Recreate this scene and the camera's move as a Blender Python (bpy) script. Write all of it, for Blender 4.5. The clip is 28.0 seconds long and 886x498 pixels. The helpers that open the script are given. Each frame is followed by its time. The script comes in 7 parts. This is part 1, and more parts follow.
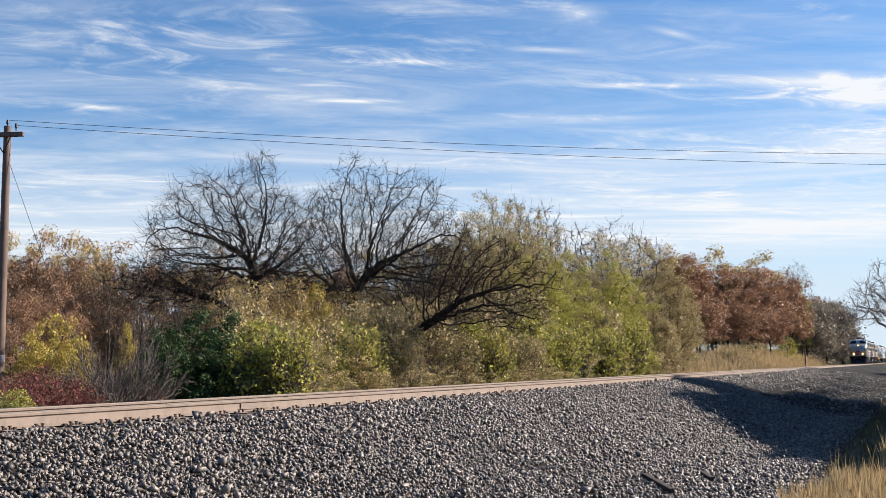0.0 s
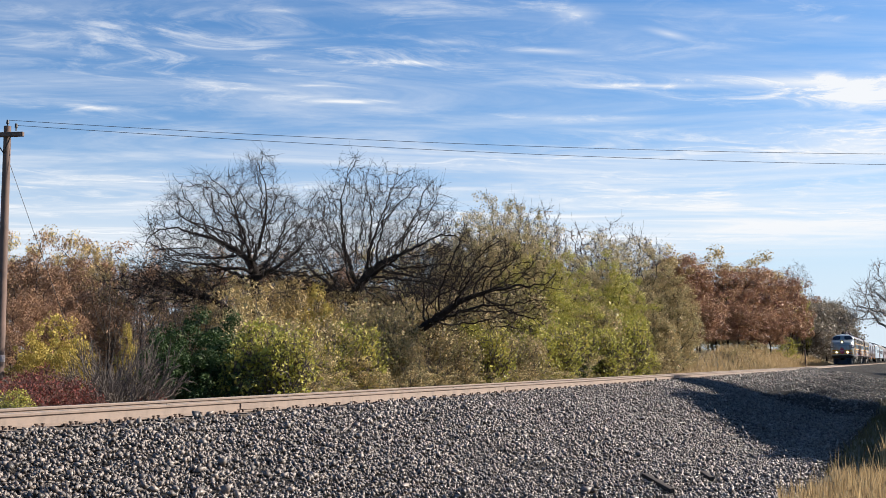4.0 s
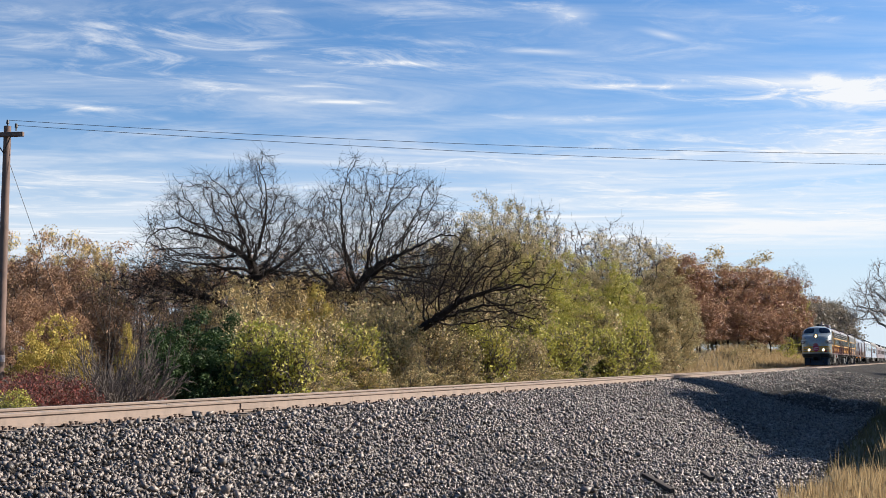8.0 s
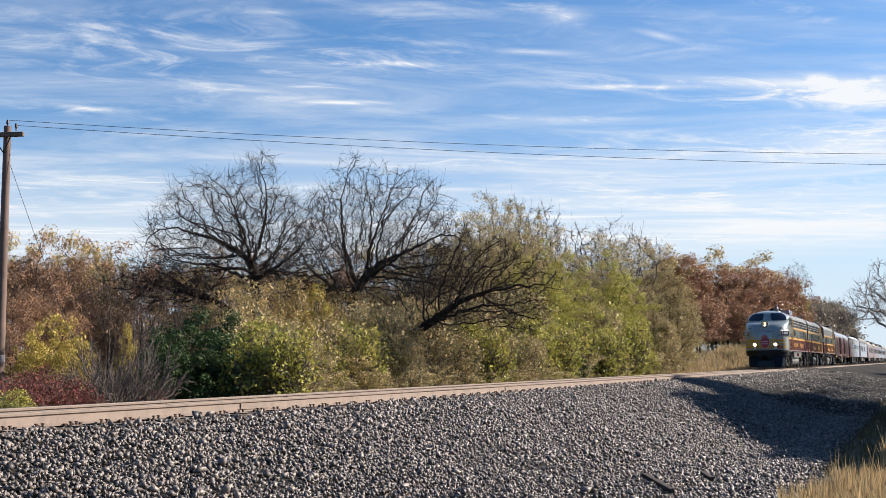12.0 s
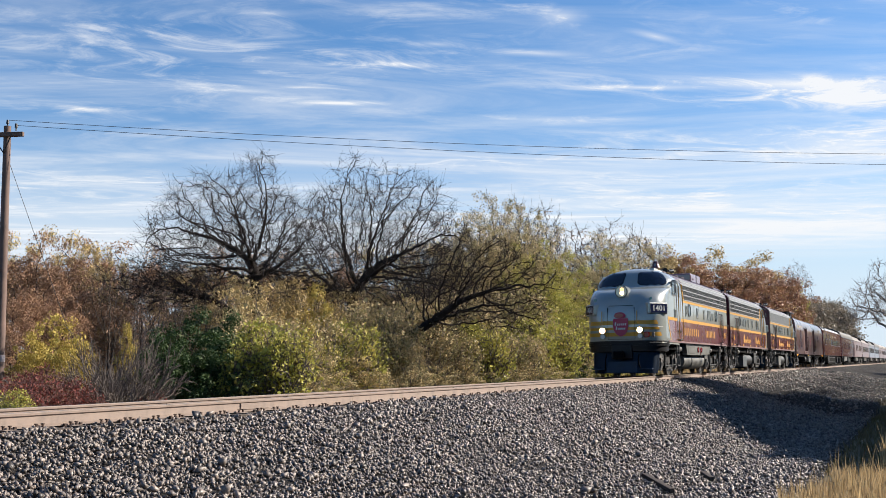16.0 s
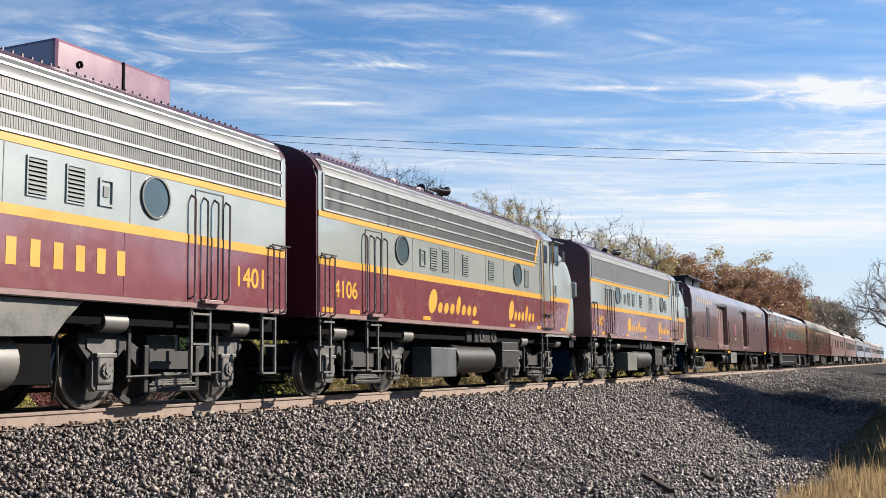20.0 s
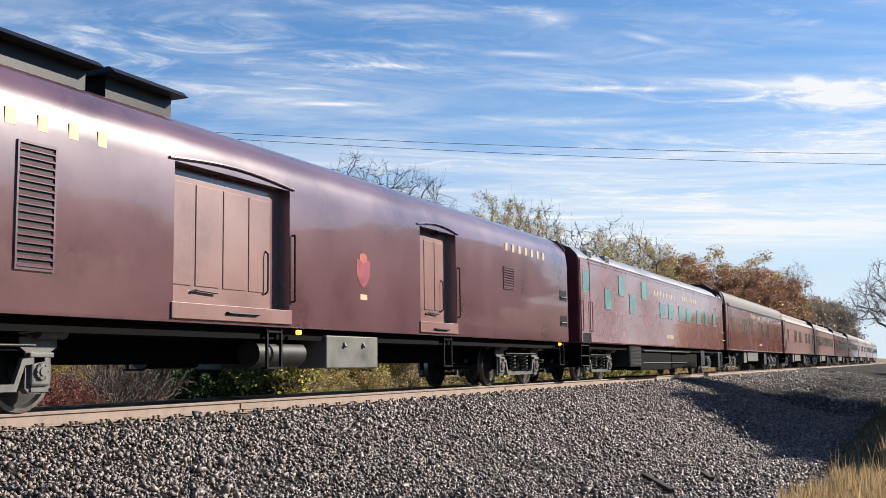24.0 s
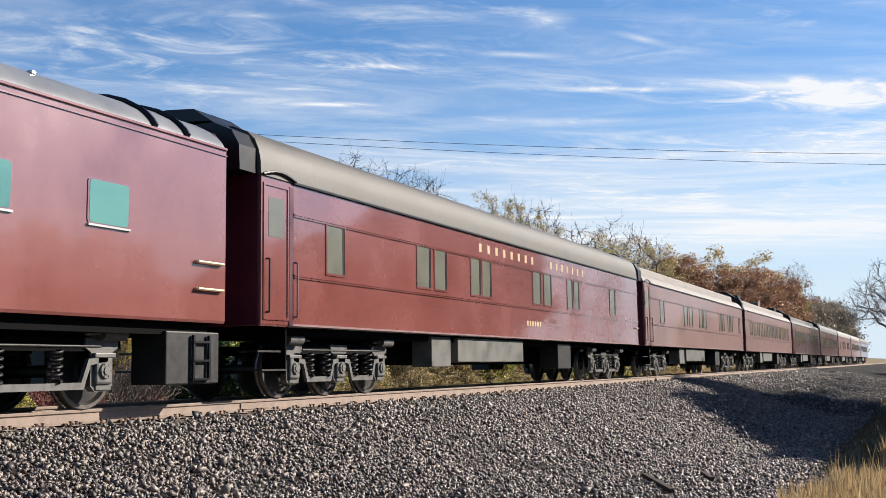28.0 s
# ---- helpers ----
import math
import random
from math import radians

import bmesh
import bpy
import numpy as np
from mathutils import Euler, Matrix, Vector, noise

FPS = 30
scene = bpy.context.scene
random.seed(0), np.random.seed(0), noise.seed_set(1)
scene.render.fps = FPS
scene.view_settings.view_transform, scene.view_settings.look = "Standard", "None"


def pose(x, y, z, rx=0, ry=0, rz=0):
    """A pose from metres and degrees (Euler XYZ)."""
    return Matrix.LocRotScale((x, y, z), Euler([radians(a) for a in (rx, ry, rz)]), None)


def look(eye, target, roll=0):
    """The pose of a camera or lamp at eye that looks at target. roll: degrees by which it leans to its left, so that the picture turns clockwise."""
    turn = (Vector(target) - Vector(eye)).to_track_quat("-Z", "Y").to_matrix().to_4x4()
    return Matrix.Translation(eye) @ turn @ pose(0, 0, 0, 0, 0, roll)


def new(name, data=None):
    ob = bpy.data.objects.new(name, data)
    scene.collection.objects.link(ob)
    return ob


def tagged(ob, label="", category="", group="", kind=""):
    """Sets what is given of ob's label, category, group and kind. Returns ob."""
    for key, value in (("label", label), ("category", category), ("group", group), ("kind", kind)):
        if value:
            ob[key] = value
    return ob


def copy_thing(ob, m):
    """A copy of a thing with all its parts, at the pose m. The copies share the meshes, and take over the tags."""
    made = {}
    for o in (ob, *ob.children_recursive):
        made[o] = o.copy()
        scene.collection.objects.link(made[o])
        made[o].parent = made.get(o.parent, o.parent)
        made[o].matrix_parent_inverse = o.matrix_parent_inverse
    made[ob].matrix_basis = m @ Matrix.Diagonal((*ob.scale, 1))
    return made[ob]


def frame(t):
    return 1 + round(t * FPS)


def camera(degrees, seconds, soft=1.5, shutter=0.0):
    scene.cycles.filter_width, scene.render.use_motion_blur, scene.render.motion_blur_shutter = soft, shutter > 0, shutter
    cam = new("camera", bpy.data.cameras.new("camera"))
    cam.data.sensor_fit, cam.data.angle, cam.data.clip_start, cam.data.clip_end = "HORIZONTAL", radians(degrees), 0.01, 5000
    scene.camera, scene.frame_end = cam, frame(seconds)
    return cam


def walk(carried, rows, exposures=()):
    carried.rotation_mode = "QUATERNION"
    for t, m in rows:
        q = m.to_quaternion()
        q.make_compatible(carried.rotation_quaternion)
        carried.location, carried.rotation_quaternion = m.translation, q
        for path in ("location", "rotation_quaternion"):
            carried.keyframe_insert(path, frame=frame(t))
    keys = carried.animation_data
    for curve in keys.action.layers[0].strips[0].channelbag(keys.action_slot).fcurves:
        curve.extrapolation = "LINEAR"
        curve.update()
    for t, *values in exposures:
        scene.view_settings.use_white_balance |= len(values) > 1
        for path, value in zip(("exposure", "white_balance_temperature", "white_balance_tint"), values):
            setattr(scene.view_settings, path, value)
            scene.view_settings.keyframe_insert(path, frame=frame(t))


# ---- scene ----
# ---- camera ----
EYE = (10.96, 0.0, 0.494)
YAW, PITCH = radians(24.505), radians(6.441)
AIM = (EYE[0] - math.sin(YAW) * math.cos(PITCH), math.cos(YAW) * math.cos(PITCH), EYE[2] + math.sin(PITCH))
cam = camera(45.9, 28.0, soft=0.6, shutter=0.0)
walk(cam, [(0.0, look(EYE, AIM, -0.785)), (28.0, look(EYE, AIM, -0.785))], exposures=[(0.0, 1.18, 6150, 10), (28.0, 1.18, 6150, 10)])

# ---- world and sun ----
SUN_EL, SUN_ROT = radians(28.5), radians(49.0)
world = bpy.data.worlds.new("sky")
scene.world = world
world.use_nodes = True
wn = world.node_tree
sky = wn.nodes.new("ShaderNodeTexSky")
sky.sky_type = "NISHITA"
sky.sun_disc = False
sky.sun_elevation, sky.sun_rotation = SUN_EL, SUN_ROT
sky.air_density, sky.dust_density, sky.ozone_density = 1.1, 0.15, 3.0
tint = wn.nodes.new("ShaderNodeMixRGB")
tint.blend_type = "MULTIPLY"
tint.inputs[0].default_value = 1.0
tint.inputs[2].default_value = (0.72, 0.96, 1.16, 1)
wn.links.new(sky.outputs[0], tint.inputs[1])
# pale haze low over the horizon
wco = wn.nodes.new("ShaderNodeTexCoord")
wsep = wn.nodes.new("ShaderNodeSeparateXYZ")
wn.links.new(wco.outputs["Generated"], wsep.inputs[0])
low = wn.nodes.new("ShaderNodeMapRange")
low.interpolation_type = "SMOOTHSTEP"
low.inputs[1].default_value, low.inputs[2].default_value = 0.03, 0.23
low.inputs[3].default_value, low.inputs[4].default_value = 0.92, 0.0
wn.links.new(wsep.outputs["Z"], low.inputs[0])
haze = wn.nodes.new("ShaderNodeMixRGB")
haze.inputs[2].default_value = (6.2, 6.9, 7.5, 1)
side = wn.nodes.new("ShaderNodeMapRange")
side.inputs[1].default_value, side.inputs[2].default_value = -0.8, 0.5
side.inputs[3].default_value, side.inputs[4].default_value = 0.3, 1.0
wn.links.new(wsep.outputs["Y"], side.inputs[0])
amount = wn.nodes.new("ShaderNodeMath")
amount.operation = "MULTIPLY"
wn.links.new(low.outputs[0], amount.inputs[0])
wn.links.new(side.outputs[0], amount.inputs[1])
wn.links.new(amount.outputs[0], haze.inputs[0])
wn.links.new(tint.outputs[0], haze.inputs[1])
wn.links.new(haze.outputs[0], wn.nodes["Background"].inputs[0])
wn.nodes["Background"].inputs[1].default_value = 0.053
SUN_DIR = Vector((math.sin(SUN_ROT) * math.cos(SUN_EL), math.cos(SUN_ROT) * math.cos(SUN_EL), math.sin(SUN_EL)))
sun = new("sun", bpy.data.lights.new("sun", "SUN"))
sun.data.energy, sun.data.angle, sun.data.color = 5.0, radians(0.55), (1.0, 0.88, 0.72)
sun.matrix_world = look(SUN_DIR * 200, (0, 0, 0))


# ---- materials ----
def material(name, colour, rough=0.6, metal=0.0, vary=0.25, scale=6.0, fine=60.0, bump=0.15, depth=0.01, second=None, coat=0.0, rand=0.0, spec=0.5):
    """A surface with stains at one scale, grain at a finer one, and fine relief."""
    m = bpy.data.materials.new(name)
    m.use_nodes = True
    t = m.node_tree
    b = t.nodes["Principled BSDF"]
    b.inputs["Roughness"].default_value, b.inputs["Metallic"].default_value = rough, metal
    b.inputs["Coat Weight"].default_value = coat
    b.inputs["Coat Roughness"].default_value = 0.05
    b.inputs["Coat IOR"].default_value = 1.7
    b.inputs["Specular IOR Level"].default_value = spec
    co = t.nodes.new("ShaderNodeTexCoord")
    n1, n2 = t.nodes.new("ShaderNodeTexNoise"), t.nodes.new("ShaderNodeTexNoise")
    for n, s, d in ((n1, scale, 5.0), (n2, fine, 3.0)):
        n.inputs["Scale"].default_value, n.inputs["Detail"].default_value = s, d
        t.links.new(co.outputs["Object"], n.inputs["Vector"])
    mixv = t.nodes.new("ShaderNodeMath")
    mixv.operation = "MULTIPLY_ADD"
    t.links.new(n2.outputs["Fac"], mixv.inputs[0])
    mixv.inputs[1].default_value = 0.35
    t.links.new(n1.outputs["Fac"], mixv.inputs[2])
    ramp = t.nodes.new("ShaderNodeValToRGB")
    dark = second or [c * (1 - vary) for c in colour]
    lite = [min(1, c * (1 + vary * 0.6)) for c in colour]
    e = ramp.color_ramp.elements
    e[0].position, e[0].color = 0.42, (*dark, 1)
    e[1].position, e[1].color = 0.95, (*lite, 1)
    k = e.new(0.66)
    k.color = (*colour, 1)
    t.links.new(mixv.outputs[0], ramp.inputs[0])
    out = ramp.outputs[0]
    if rand:
        info = t.nodes.new("ShaderNodeObjectInfo")
        geo = t.nodes.new("ShaderNodeNewGeometry")
        add = t.nodes.new("ShaderNodeMath")
        t.links.new(info.outputs["Random"], add.inputs[0])
        t.links.new(geo.outputs["Random Per Island"], add.inputs[1])
        fr = t.nodes.new("ShaderNodeMath")
        fr.operation = "FRACT"
        t.links.new(add.outputs[0], fr.inputs[0])
        rng = t.nodes.new("ShaderNodeMapRange")
        rng.inputs[3].default_value, rng.inputs[4].default_value = 1 - rand, 1 + rand
        t.links.new(fr.outputs[0], rng.inputs[0])
        mul = t.nodes.new("ShaderNodeMixRGB")
        mul.blend_type = "MULTIPLY"
        mul.inputs[0].default_value = 1
        t.links.new(out, mul.inputs[1])
        t.links.new(rng.outputs[0], mul.inputs[2])
        out = mul.outputs[0]
    t.links.new(out, b.inputs["Base Color"])
    rr = t.nodes.new("ShaderNodeMapRange")
    rr.inputs[3].default_value, rr.inputs[4].default_value = max(0.03, rough - 0.12), min(1, rough + 0.14)
    t.links.new(n1.outputs["Fac"], rr.inputs[0])
    t.links.new(rr.outputs[0], b.inputs["Roughness"])
    if bump:
        bp = t.nodes.new("ShaderNodeBump")
        bp.inputs["Strength"].default_value, bp.inputs["Distance"].default_value = bump, depth
        t.links.new(n2.outputs["Fac"], bp.inputs["Height"])
        t.links.new(bp.outputs[0], b.inputs["Normal"])
    return m


def leaf_material(name, colours, trans=0.22):
    """Leaves: a colour of its own for each leaf, between the given ones, and some light let through."""
    m = bpy.data.materials.new(name)
    m.use_nodes = True
    t = m.node_tree
    b = t.nodes["Principled BSDF"]
    b.inputs["Roughness"].default_value = 0.6
    b.inputs["Specular IOR Level"].default_value = 0.25
    geo = t.nodes.new("ShaderNodeNewGeometry")
    co = t.nodes.new("ShaderNodeTexCoord")
    n = t.nodes.new("ShaderNodeTexNoise")
    n.inputs["Scale"].default_value = 0.7
    t.links.new(co.outputs["Object"], n.inputs["Vector"])
    ad = t.nodes.new("ShaderNodeMath")
    ad.operation = "MULTIPLY_ADD"
    ad.inputs[1].default_value = 0.55
    t.links.new(geo.outputs["Random Per Island"], ad.inputs[0])
    sc = t.nodes.new("ShaderNodeMath")
    sc.operation = "MULTIPLY_ADD"
    sc.inputs[1].default_value, sc.inputs[2].default_value = 1.5, -0.52
    t.links.new(n.outputs["Fac"], sc.inputs[0])
    t.links.new(sc.outputs[0], ad.inputs[2])
    ramp = t.nodes.new("ShaderNodeValToRGB")
    e = ramp.color_ramp.elements
    for i, c in enumerate(colours):
        p = 0.08 + 0.84 * i / max(1, len(colours) - 1)
        k = e[i] if i < 2 else e.new(p)
        k.position, k.color = p, (*c, 1)
    t.links.new(ad.outputs[0], ramp.inputs[0])
    t.links.new(ramp.outputs[0], b.inputs["Base Color"])
    tr = t.nodes.new("ShaderNodeBsdfTranslucent")
    t.links.new(ramp.outputs[0], tr.inputs[0])
    mx = t.nodes.new("ShaderNodeMixShader")
    mx.inputs[0].default_value = trans
    t.links.new(b.outputs[0], mx.inputs[1])
    t.links.new(tr.outputs[0], mx.inputs[2])
    t.links.new(mx.outputs[0], t.nodes["Material Output"].inputs[0])
    return m


def glow(name, colour, strength):
    m = bpy.data.materials.new(name)
    m.use_nodes = True
    b = m.node_tree.nodes["Principled BSDF"]
    b.inputs["Base Color"].default_value = (*colour, 1)
    b.inputs["Emission Color"].default_value = (*colour, 1)
    b.inputs["Emission Strength"].default_value = strength
    return m


BALLAST = material("ballast_stone", (0.132, 0.107, 0.092), 0.5, vary=0.6, scale=9, fine=90, bump=0.4, rand=0.7, spec=0.7)
# bed near-black: the shade between the stones is put into its colour
SHADED_BED = material("shaded_ballast_bed", (0.0156, 0.0133, 0.0125), 0.95, vary=0.6, scale=3, fine=25, bump=1.0, depth=0.06, spec=0.2)
SOIL = material("weedy_soil", (0.1092, 0.0819, 0.0464), 0.95, vary=0.5, scale=0.5, fine=9, bump=0.8, depth=0.06, second=(0.0546, 0.0585, 0.0234), spec=0.2)
RUST = material("rusty_rail", (0.204, 0.153, 0.123), 0.75, vary=0.3, scale=5, fine=70, bump=0.3, depth=0.003)
RUST_DARK = material("dark_rusty_iron", (0.039, 0.0218, 0.0156), 0.85, vary=0.4, scale=9, fine=70, bump=0.3, depth=0.003)
RAILHEAD = material("worn_rail_head", (0.3276, 0.2964, 0.273), 0.35, 0.8, vary=0.2, scale=8, bump=0.05)
TIMBER = material("weathered_tie", (0.0601, 0.0437, 0.0328), 0.9, vary=0.5, scale=4, fine=50, bump=0.6, rand=0.3)
POLE_WOOD = material("pole_wood", (0.122, 0.0802, 0.065), 0.85, vary=0.4, scale=3, fine=40, bump=0.5)
WIRE = material("dark_wire", (0.0234, 0.0234, 0.0273), 0.5, 0.3, vary=0.2, bump=0)
BARK = material("dark_bark", (0.021, 0.016, 0.0134), 0.9, vary=0.4, scale=3, fine=30, bump=0.6, spec=0.15)
BARK_GREY = material("grey_bark", (0.1037, 0.0819, 0.0682), 0.9, vary=0.35, scale=3, fine=30, bump=0.5)
BARK_PALE = material("pale_twigs", (0.2028, 0.1755, 0.156), 0.9, vary=0.3, scale=3, fine=30, bump=0.4)
BARK_BROWN = material("brown_twigs", (0.062, 0.049, 0.04), 0.9, vary=0.35, scale=3, fine=30, bump=0.4, spec=0.2)
BARK_RED = material("red_stems", (0.0936, 0.0351, 0.0312), 0.8, vary=0.35, scale=3, fine=30, bump=0.4)
DRY_GRASS = leaf_material("dry_grass", [(0.358, 0.2457, 0.1248), (0.4703, 0.351, 0.1895), (0.2558, 0.1763, 0.0874)], 0.3)
WEED = leaf_material("weeds", [(0.1069, 0.0819, 0.0367), (0.1771, 0.1365, 0.0663), (0.0811, 0.0757, 0.0304), (0.1755, 0.11, 0.0601)], 0.3)
LEAF_RUST = leaf_material("rust_leaves", [(0.156, 0.078, 0.0484), (0.2652, 0.1443, 0.0819), (0.3354, 0.2067, 0.117), (0.195, 0.1131, 0.078)])
LEAF_RUSSET = leaf_material("russet_leaves", [(0.147, 0.0702, 0.0565), (0.283, 0.141, 0.0905), (0.373, 0.238, 0.124), (0.192, 0.0961, 0.0735)])
LEAF_OCHRE = leaf_material("ochre_leaves", [(0.323, 0.242, 0.114), (0.532, 0.383, 0.168), (0.438, 0.344, 0.142), (0.225, 0.158, 0.0899)])
LEAF_LIME = leaf_material("yellow_green_leaves", [(0.272, 0.282, 0.0537), (0.479, 0.439, 0.0902), (0.209, 0.209, 0.0486), (0.537, 0.431, 0.111)], 0.3)
LEAF_OLIVE = leaf_material("olive_leaves", [(0.234, 0.213, 0.1), (0.412, 0.356, 0.166), (0.512, 0.377, 0.198), (0.208, 0.186, 0.106)])
LEAF_GREEN = leaf_material("dark_green_leaves", [(0.0131, 0.0318, 0.0103), (0.0244, 0.0542, 0.015), (0.0534, 0.0833, 0.0206), (0.014, 0.0355, 0.014)])
LEAF_YELLOW = leaf_material("yellow_leaves", [(0.38, 0.276, 0.0599), (0.479, 0.367, 0.0852), (0.271, 0.243, 0.0655)], 0.3)
LEAF_RED = leaf_material("red_leaves", [(0.156, 0.0351, 0.0312), (0.2496, 0.0702, 0.0546), (0.0936, 0.0468, 0.0312), (0.2028, 0.1326, 0.0624)])
# air haze over the far woods is put into this paler leaf colour
LEAF_HAZE = leaf_material("haze_paled_far_leaves", [(0.2106, 0.1716, 0.1404), (0.2574, 0.2106, 0.156), (0.1872, 0.1794, 0.1404)])
LEAF_BROWN = leaf_material("brown_leaves", [(0.2184, 0.1435, 0.0998), (0.3214, 0.2137, 0.149), (0.142, 0.0991, 0.078)])


# ---- mesh helpers ----
def finish(bm, name, mat, smooth=False):
    me = bpy.data.meshes.new(name)
    bmesh.ops.recalc_face_normals(bm, faces=bm.faces[:])
    bm.to_mesh(me)
    bm.free()
    for m in (mat if isinstance(mat, (list, tuple)) else [mat]):
        me.materials.append(m)
    if smooth:
        me.polygons.foreach_set("use_smooth", [True] * len(me.polygons))
        me.set_sharp_from_angle(angle=radians(38))
    return me


def part(name, bm, mat, parent, label="", smooth=False, at=None):
    """Links a bmesh as one mesh object under a thing or a part."""
    ob = new(name, bm if isinstance(bm, bpy.types.Mesh) else finish(bm, name, mat, smooth))
    ob.parent = parent
    if at is not None:
        ob.matrix_basis = at
    if label:
        tagged(ob, label)
    return ob


def empty(name, m, label, category, group="", kind=""):
    ob = new(name)
    ob.empty_display_size = 0.3
    ob.matrix_basis = m
    return tagged(ob, label, category, group, kind)


def box(bm, x0, x1, y0, y1, z0, z1, bevel=0.0):
    v = [bm.verts.new((x, y, z)) for x in (x0, x1) for y in (y0, y1) for z in (z0, z1)]
    fs = [bm.faces.new([v[i] for i in f]) for f in ((0, 1, 3, 2), (4, 6, 7, 5), (0, 4, 5, 1), (2, 3, 7, 6), (0, 2, 6, 4), (1, 5, 7, 3))]
    if bevel:
        es = list({e for f in fs for e in f.edges})
        bmesh.ops.bevel(bm, geom=es, offset=bevel, segments=2, affect="EDGES", profile=0.5)
    return bm


def boxes(*dims, bevel=0.0):
    bm = bmesh.new()
    for d in dims:
        box(bm, *d, bevel=bevel)
    return bm


def tube(bm, a, b, r0, r1=None, seg=10, caps=True):
    a, b = Vector(a), Vector(b)
    r1 = r0 if r1 is None else r1
    d = (b - a).normalized()
    s = d.orthogonal().normalized()
    u = d.cross(s)
    rings = []
    for c, r in ((a, r0), (b, r1)):
        rings.append([bm.verts.new(c + (s * math.cos(w) + u * math.sin(w)) * r) for w in (2 * math.pi * i / seg for i in range(seg))])
    for i in range(seg):
        bm.faces.new((rings[0][i], rings[0][(i + 1) % seg], rings[1][(i + 1) % seg], rings[1][i]))
    if caps:
        bm.faces.new(rings[0][::-1])
        bm.faces.new(rings[1])
    return bm


def tubes(*items, seg=10):
    bm = bmesh.new()
    for it in items:
        tube(bm, *it, seg=seg)
    return bm


def rod(points, r, seg=6):
    """A bent round bar through the points."""
    bm = bmesh.new()
    for a, b in zip(points, points[1:]):
        tube(bm, a, b, r, seg=seg)
    return bm


def extrude_y(bm, outline, y0, y1, caps=True):
    """A prism along y from a closed outline of (x, z)."""
    a = [bm.verts.new((x, y0, z)) for x, z in outline]
    b = [bm.verts.new((x, y1, z)) for x, z in outline]
    n = len(outline)
    for i in range(n):
        bm.faces.new((a[i], a[(i + 1) % n], b[(i + 1) % n], b[i]))
    if caps:
        bm.faces.new(a[::-1])
        bm.faces.new(b)
    return bm


def extrude_x(bm, outline, x0, x1):
    """A prism along x from a closed outline of (y, z)."""
    a = [bm.verts.new((x0, y, z)) for y, z in outline]
    b = [bm.verts.new((x1, y, z)) for y, z in outline]
    n = len(outline)
    for i in range(n):
        bm.faces.new((a[i], a[(i + 1) % n], b[(i + 1) % n], b[i]))
    bm.faces.new(a[::-1])
    bm.faces.new(b)
    return bm


def arrays_mesh(name, verts, faces, mat):
    """A mesh from numpy arrays: verts (n, 3), faces (m, k) of one size."""
    me = bpy.data.meshes.new(name)
    m, k = faces.shape
    me.vertices.add(len(verts))
    me.vertices.foreach_set("co", np.ascontiguousarray(verts, dtype=np.float32).ravel())
    me.loops.add(m * k)
    me.loops.foreach_set("vertex_index", np.ascontiguousarray(faces, dtype=np.int32).ravel())
    me.polygons.add(m)
    me.polygons.foreach_set("loop_start", np.arange(0, m * k, k, dtype=np.int32))
    me.update(calc_edges=True)
    me.materials.append(mat)
    return me


# ---- ground ----
def ground_z(x, y):
    """Height of the ground: the ballasted bank, the ditch on this side, the brush land beyond the track."""
    if x >= 0:
        z = -0.23 if x < 1.25 else max(-1.85, -0.23 - 0.28 * (x - 1.25))
        if x > 9.5:
            z += 0.55 * min(1.0, (x - 9.5) / 3.0) * max(0.0, min(1.0, (9 - y) / 6))
            z += min(2.2, max(0.0, x - 12.0) * 0.22) * max(0.0, min(1.0, (y - 14) / 20))
        if y > 34 and 2.5 < x < 14:
            z += 0.4 * math.sin(y * 0.55 + 0.35 * x) * min(1, (x - 2.5) / 2) * max(0, min(1, (y - 46) / 8))
        far = max(0.0, min(1.0, (y - 75) / 60))
        z = z * (1 - 0.55 * far) if x > 1.25 else z
    else:
        z = -0.23 if x > -1.4 else max(-1.15, -0.23 - 0.35 * (-1.4 - x))
        if x < -9:
            z += min(2.5, (-9 - x) * 0.045)
        if y > 105:
            z += min(3.0, max(0.0, -4 - x) * 0.42) * min(1, (y - 105) / 25)
    return z


def build_ground():
    xs = [-2500, -900, -400, -200, -120, -80, -60, -45, -35] + [-28 + i * 1.4 for i in range(17)] + [-4, -3.2, -2.4, -1.8, -1.4, -0.9, 0, 0.9, 1.25]
    xs += [1.25 + 0.35 * i for i in range(1, 26)] + [10.6, 11.4, 12.2, 13, 14, 16, 18, 21, 25, 30, 40, 60, 100, 250, 700, 2500]
    ys = [-2500, -600, -200, -80, -40, -20, -10, -5] + [0.7 * i for i in range(0, 100)] + [70 + 2.5 * i for i in range(1, 44)] + [190, 210, 240, 280, 340, 430, 600, 900, 1500, 3000, 4500]
    verts = np.array([(x, y, ground_z(x, y) + (0.05 * noise.noise((x * 0.5, y * 0.5, 0)) if x > 2 or x < -3 else 0)) for y in ys for x in xs])
    nx = len(xs)
    f = np.array([(j * nx + i, j * nx + i + 1, (j + 1) * nx + i + 1, (j + 1) * nx + i) for j in range(len(ys) - 1) for i in range(nx - 1)])
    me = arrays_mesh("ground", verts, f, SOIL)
    me.materials.append(SHADED_BED)
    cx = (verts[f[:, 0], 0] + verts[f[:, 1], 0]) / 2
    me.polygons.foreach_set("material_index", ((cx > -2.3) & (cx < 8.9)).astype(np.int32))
    me.polygons.foreach_set("use_smooth", np.ones(len(f), dtype=bool))
    tagged(new("ground", me), "ballast bank, near-black like the shaded gaps between its stones, falling to weedy brown soil", "ground", kind="structure")


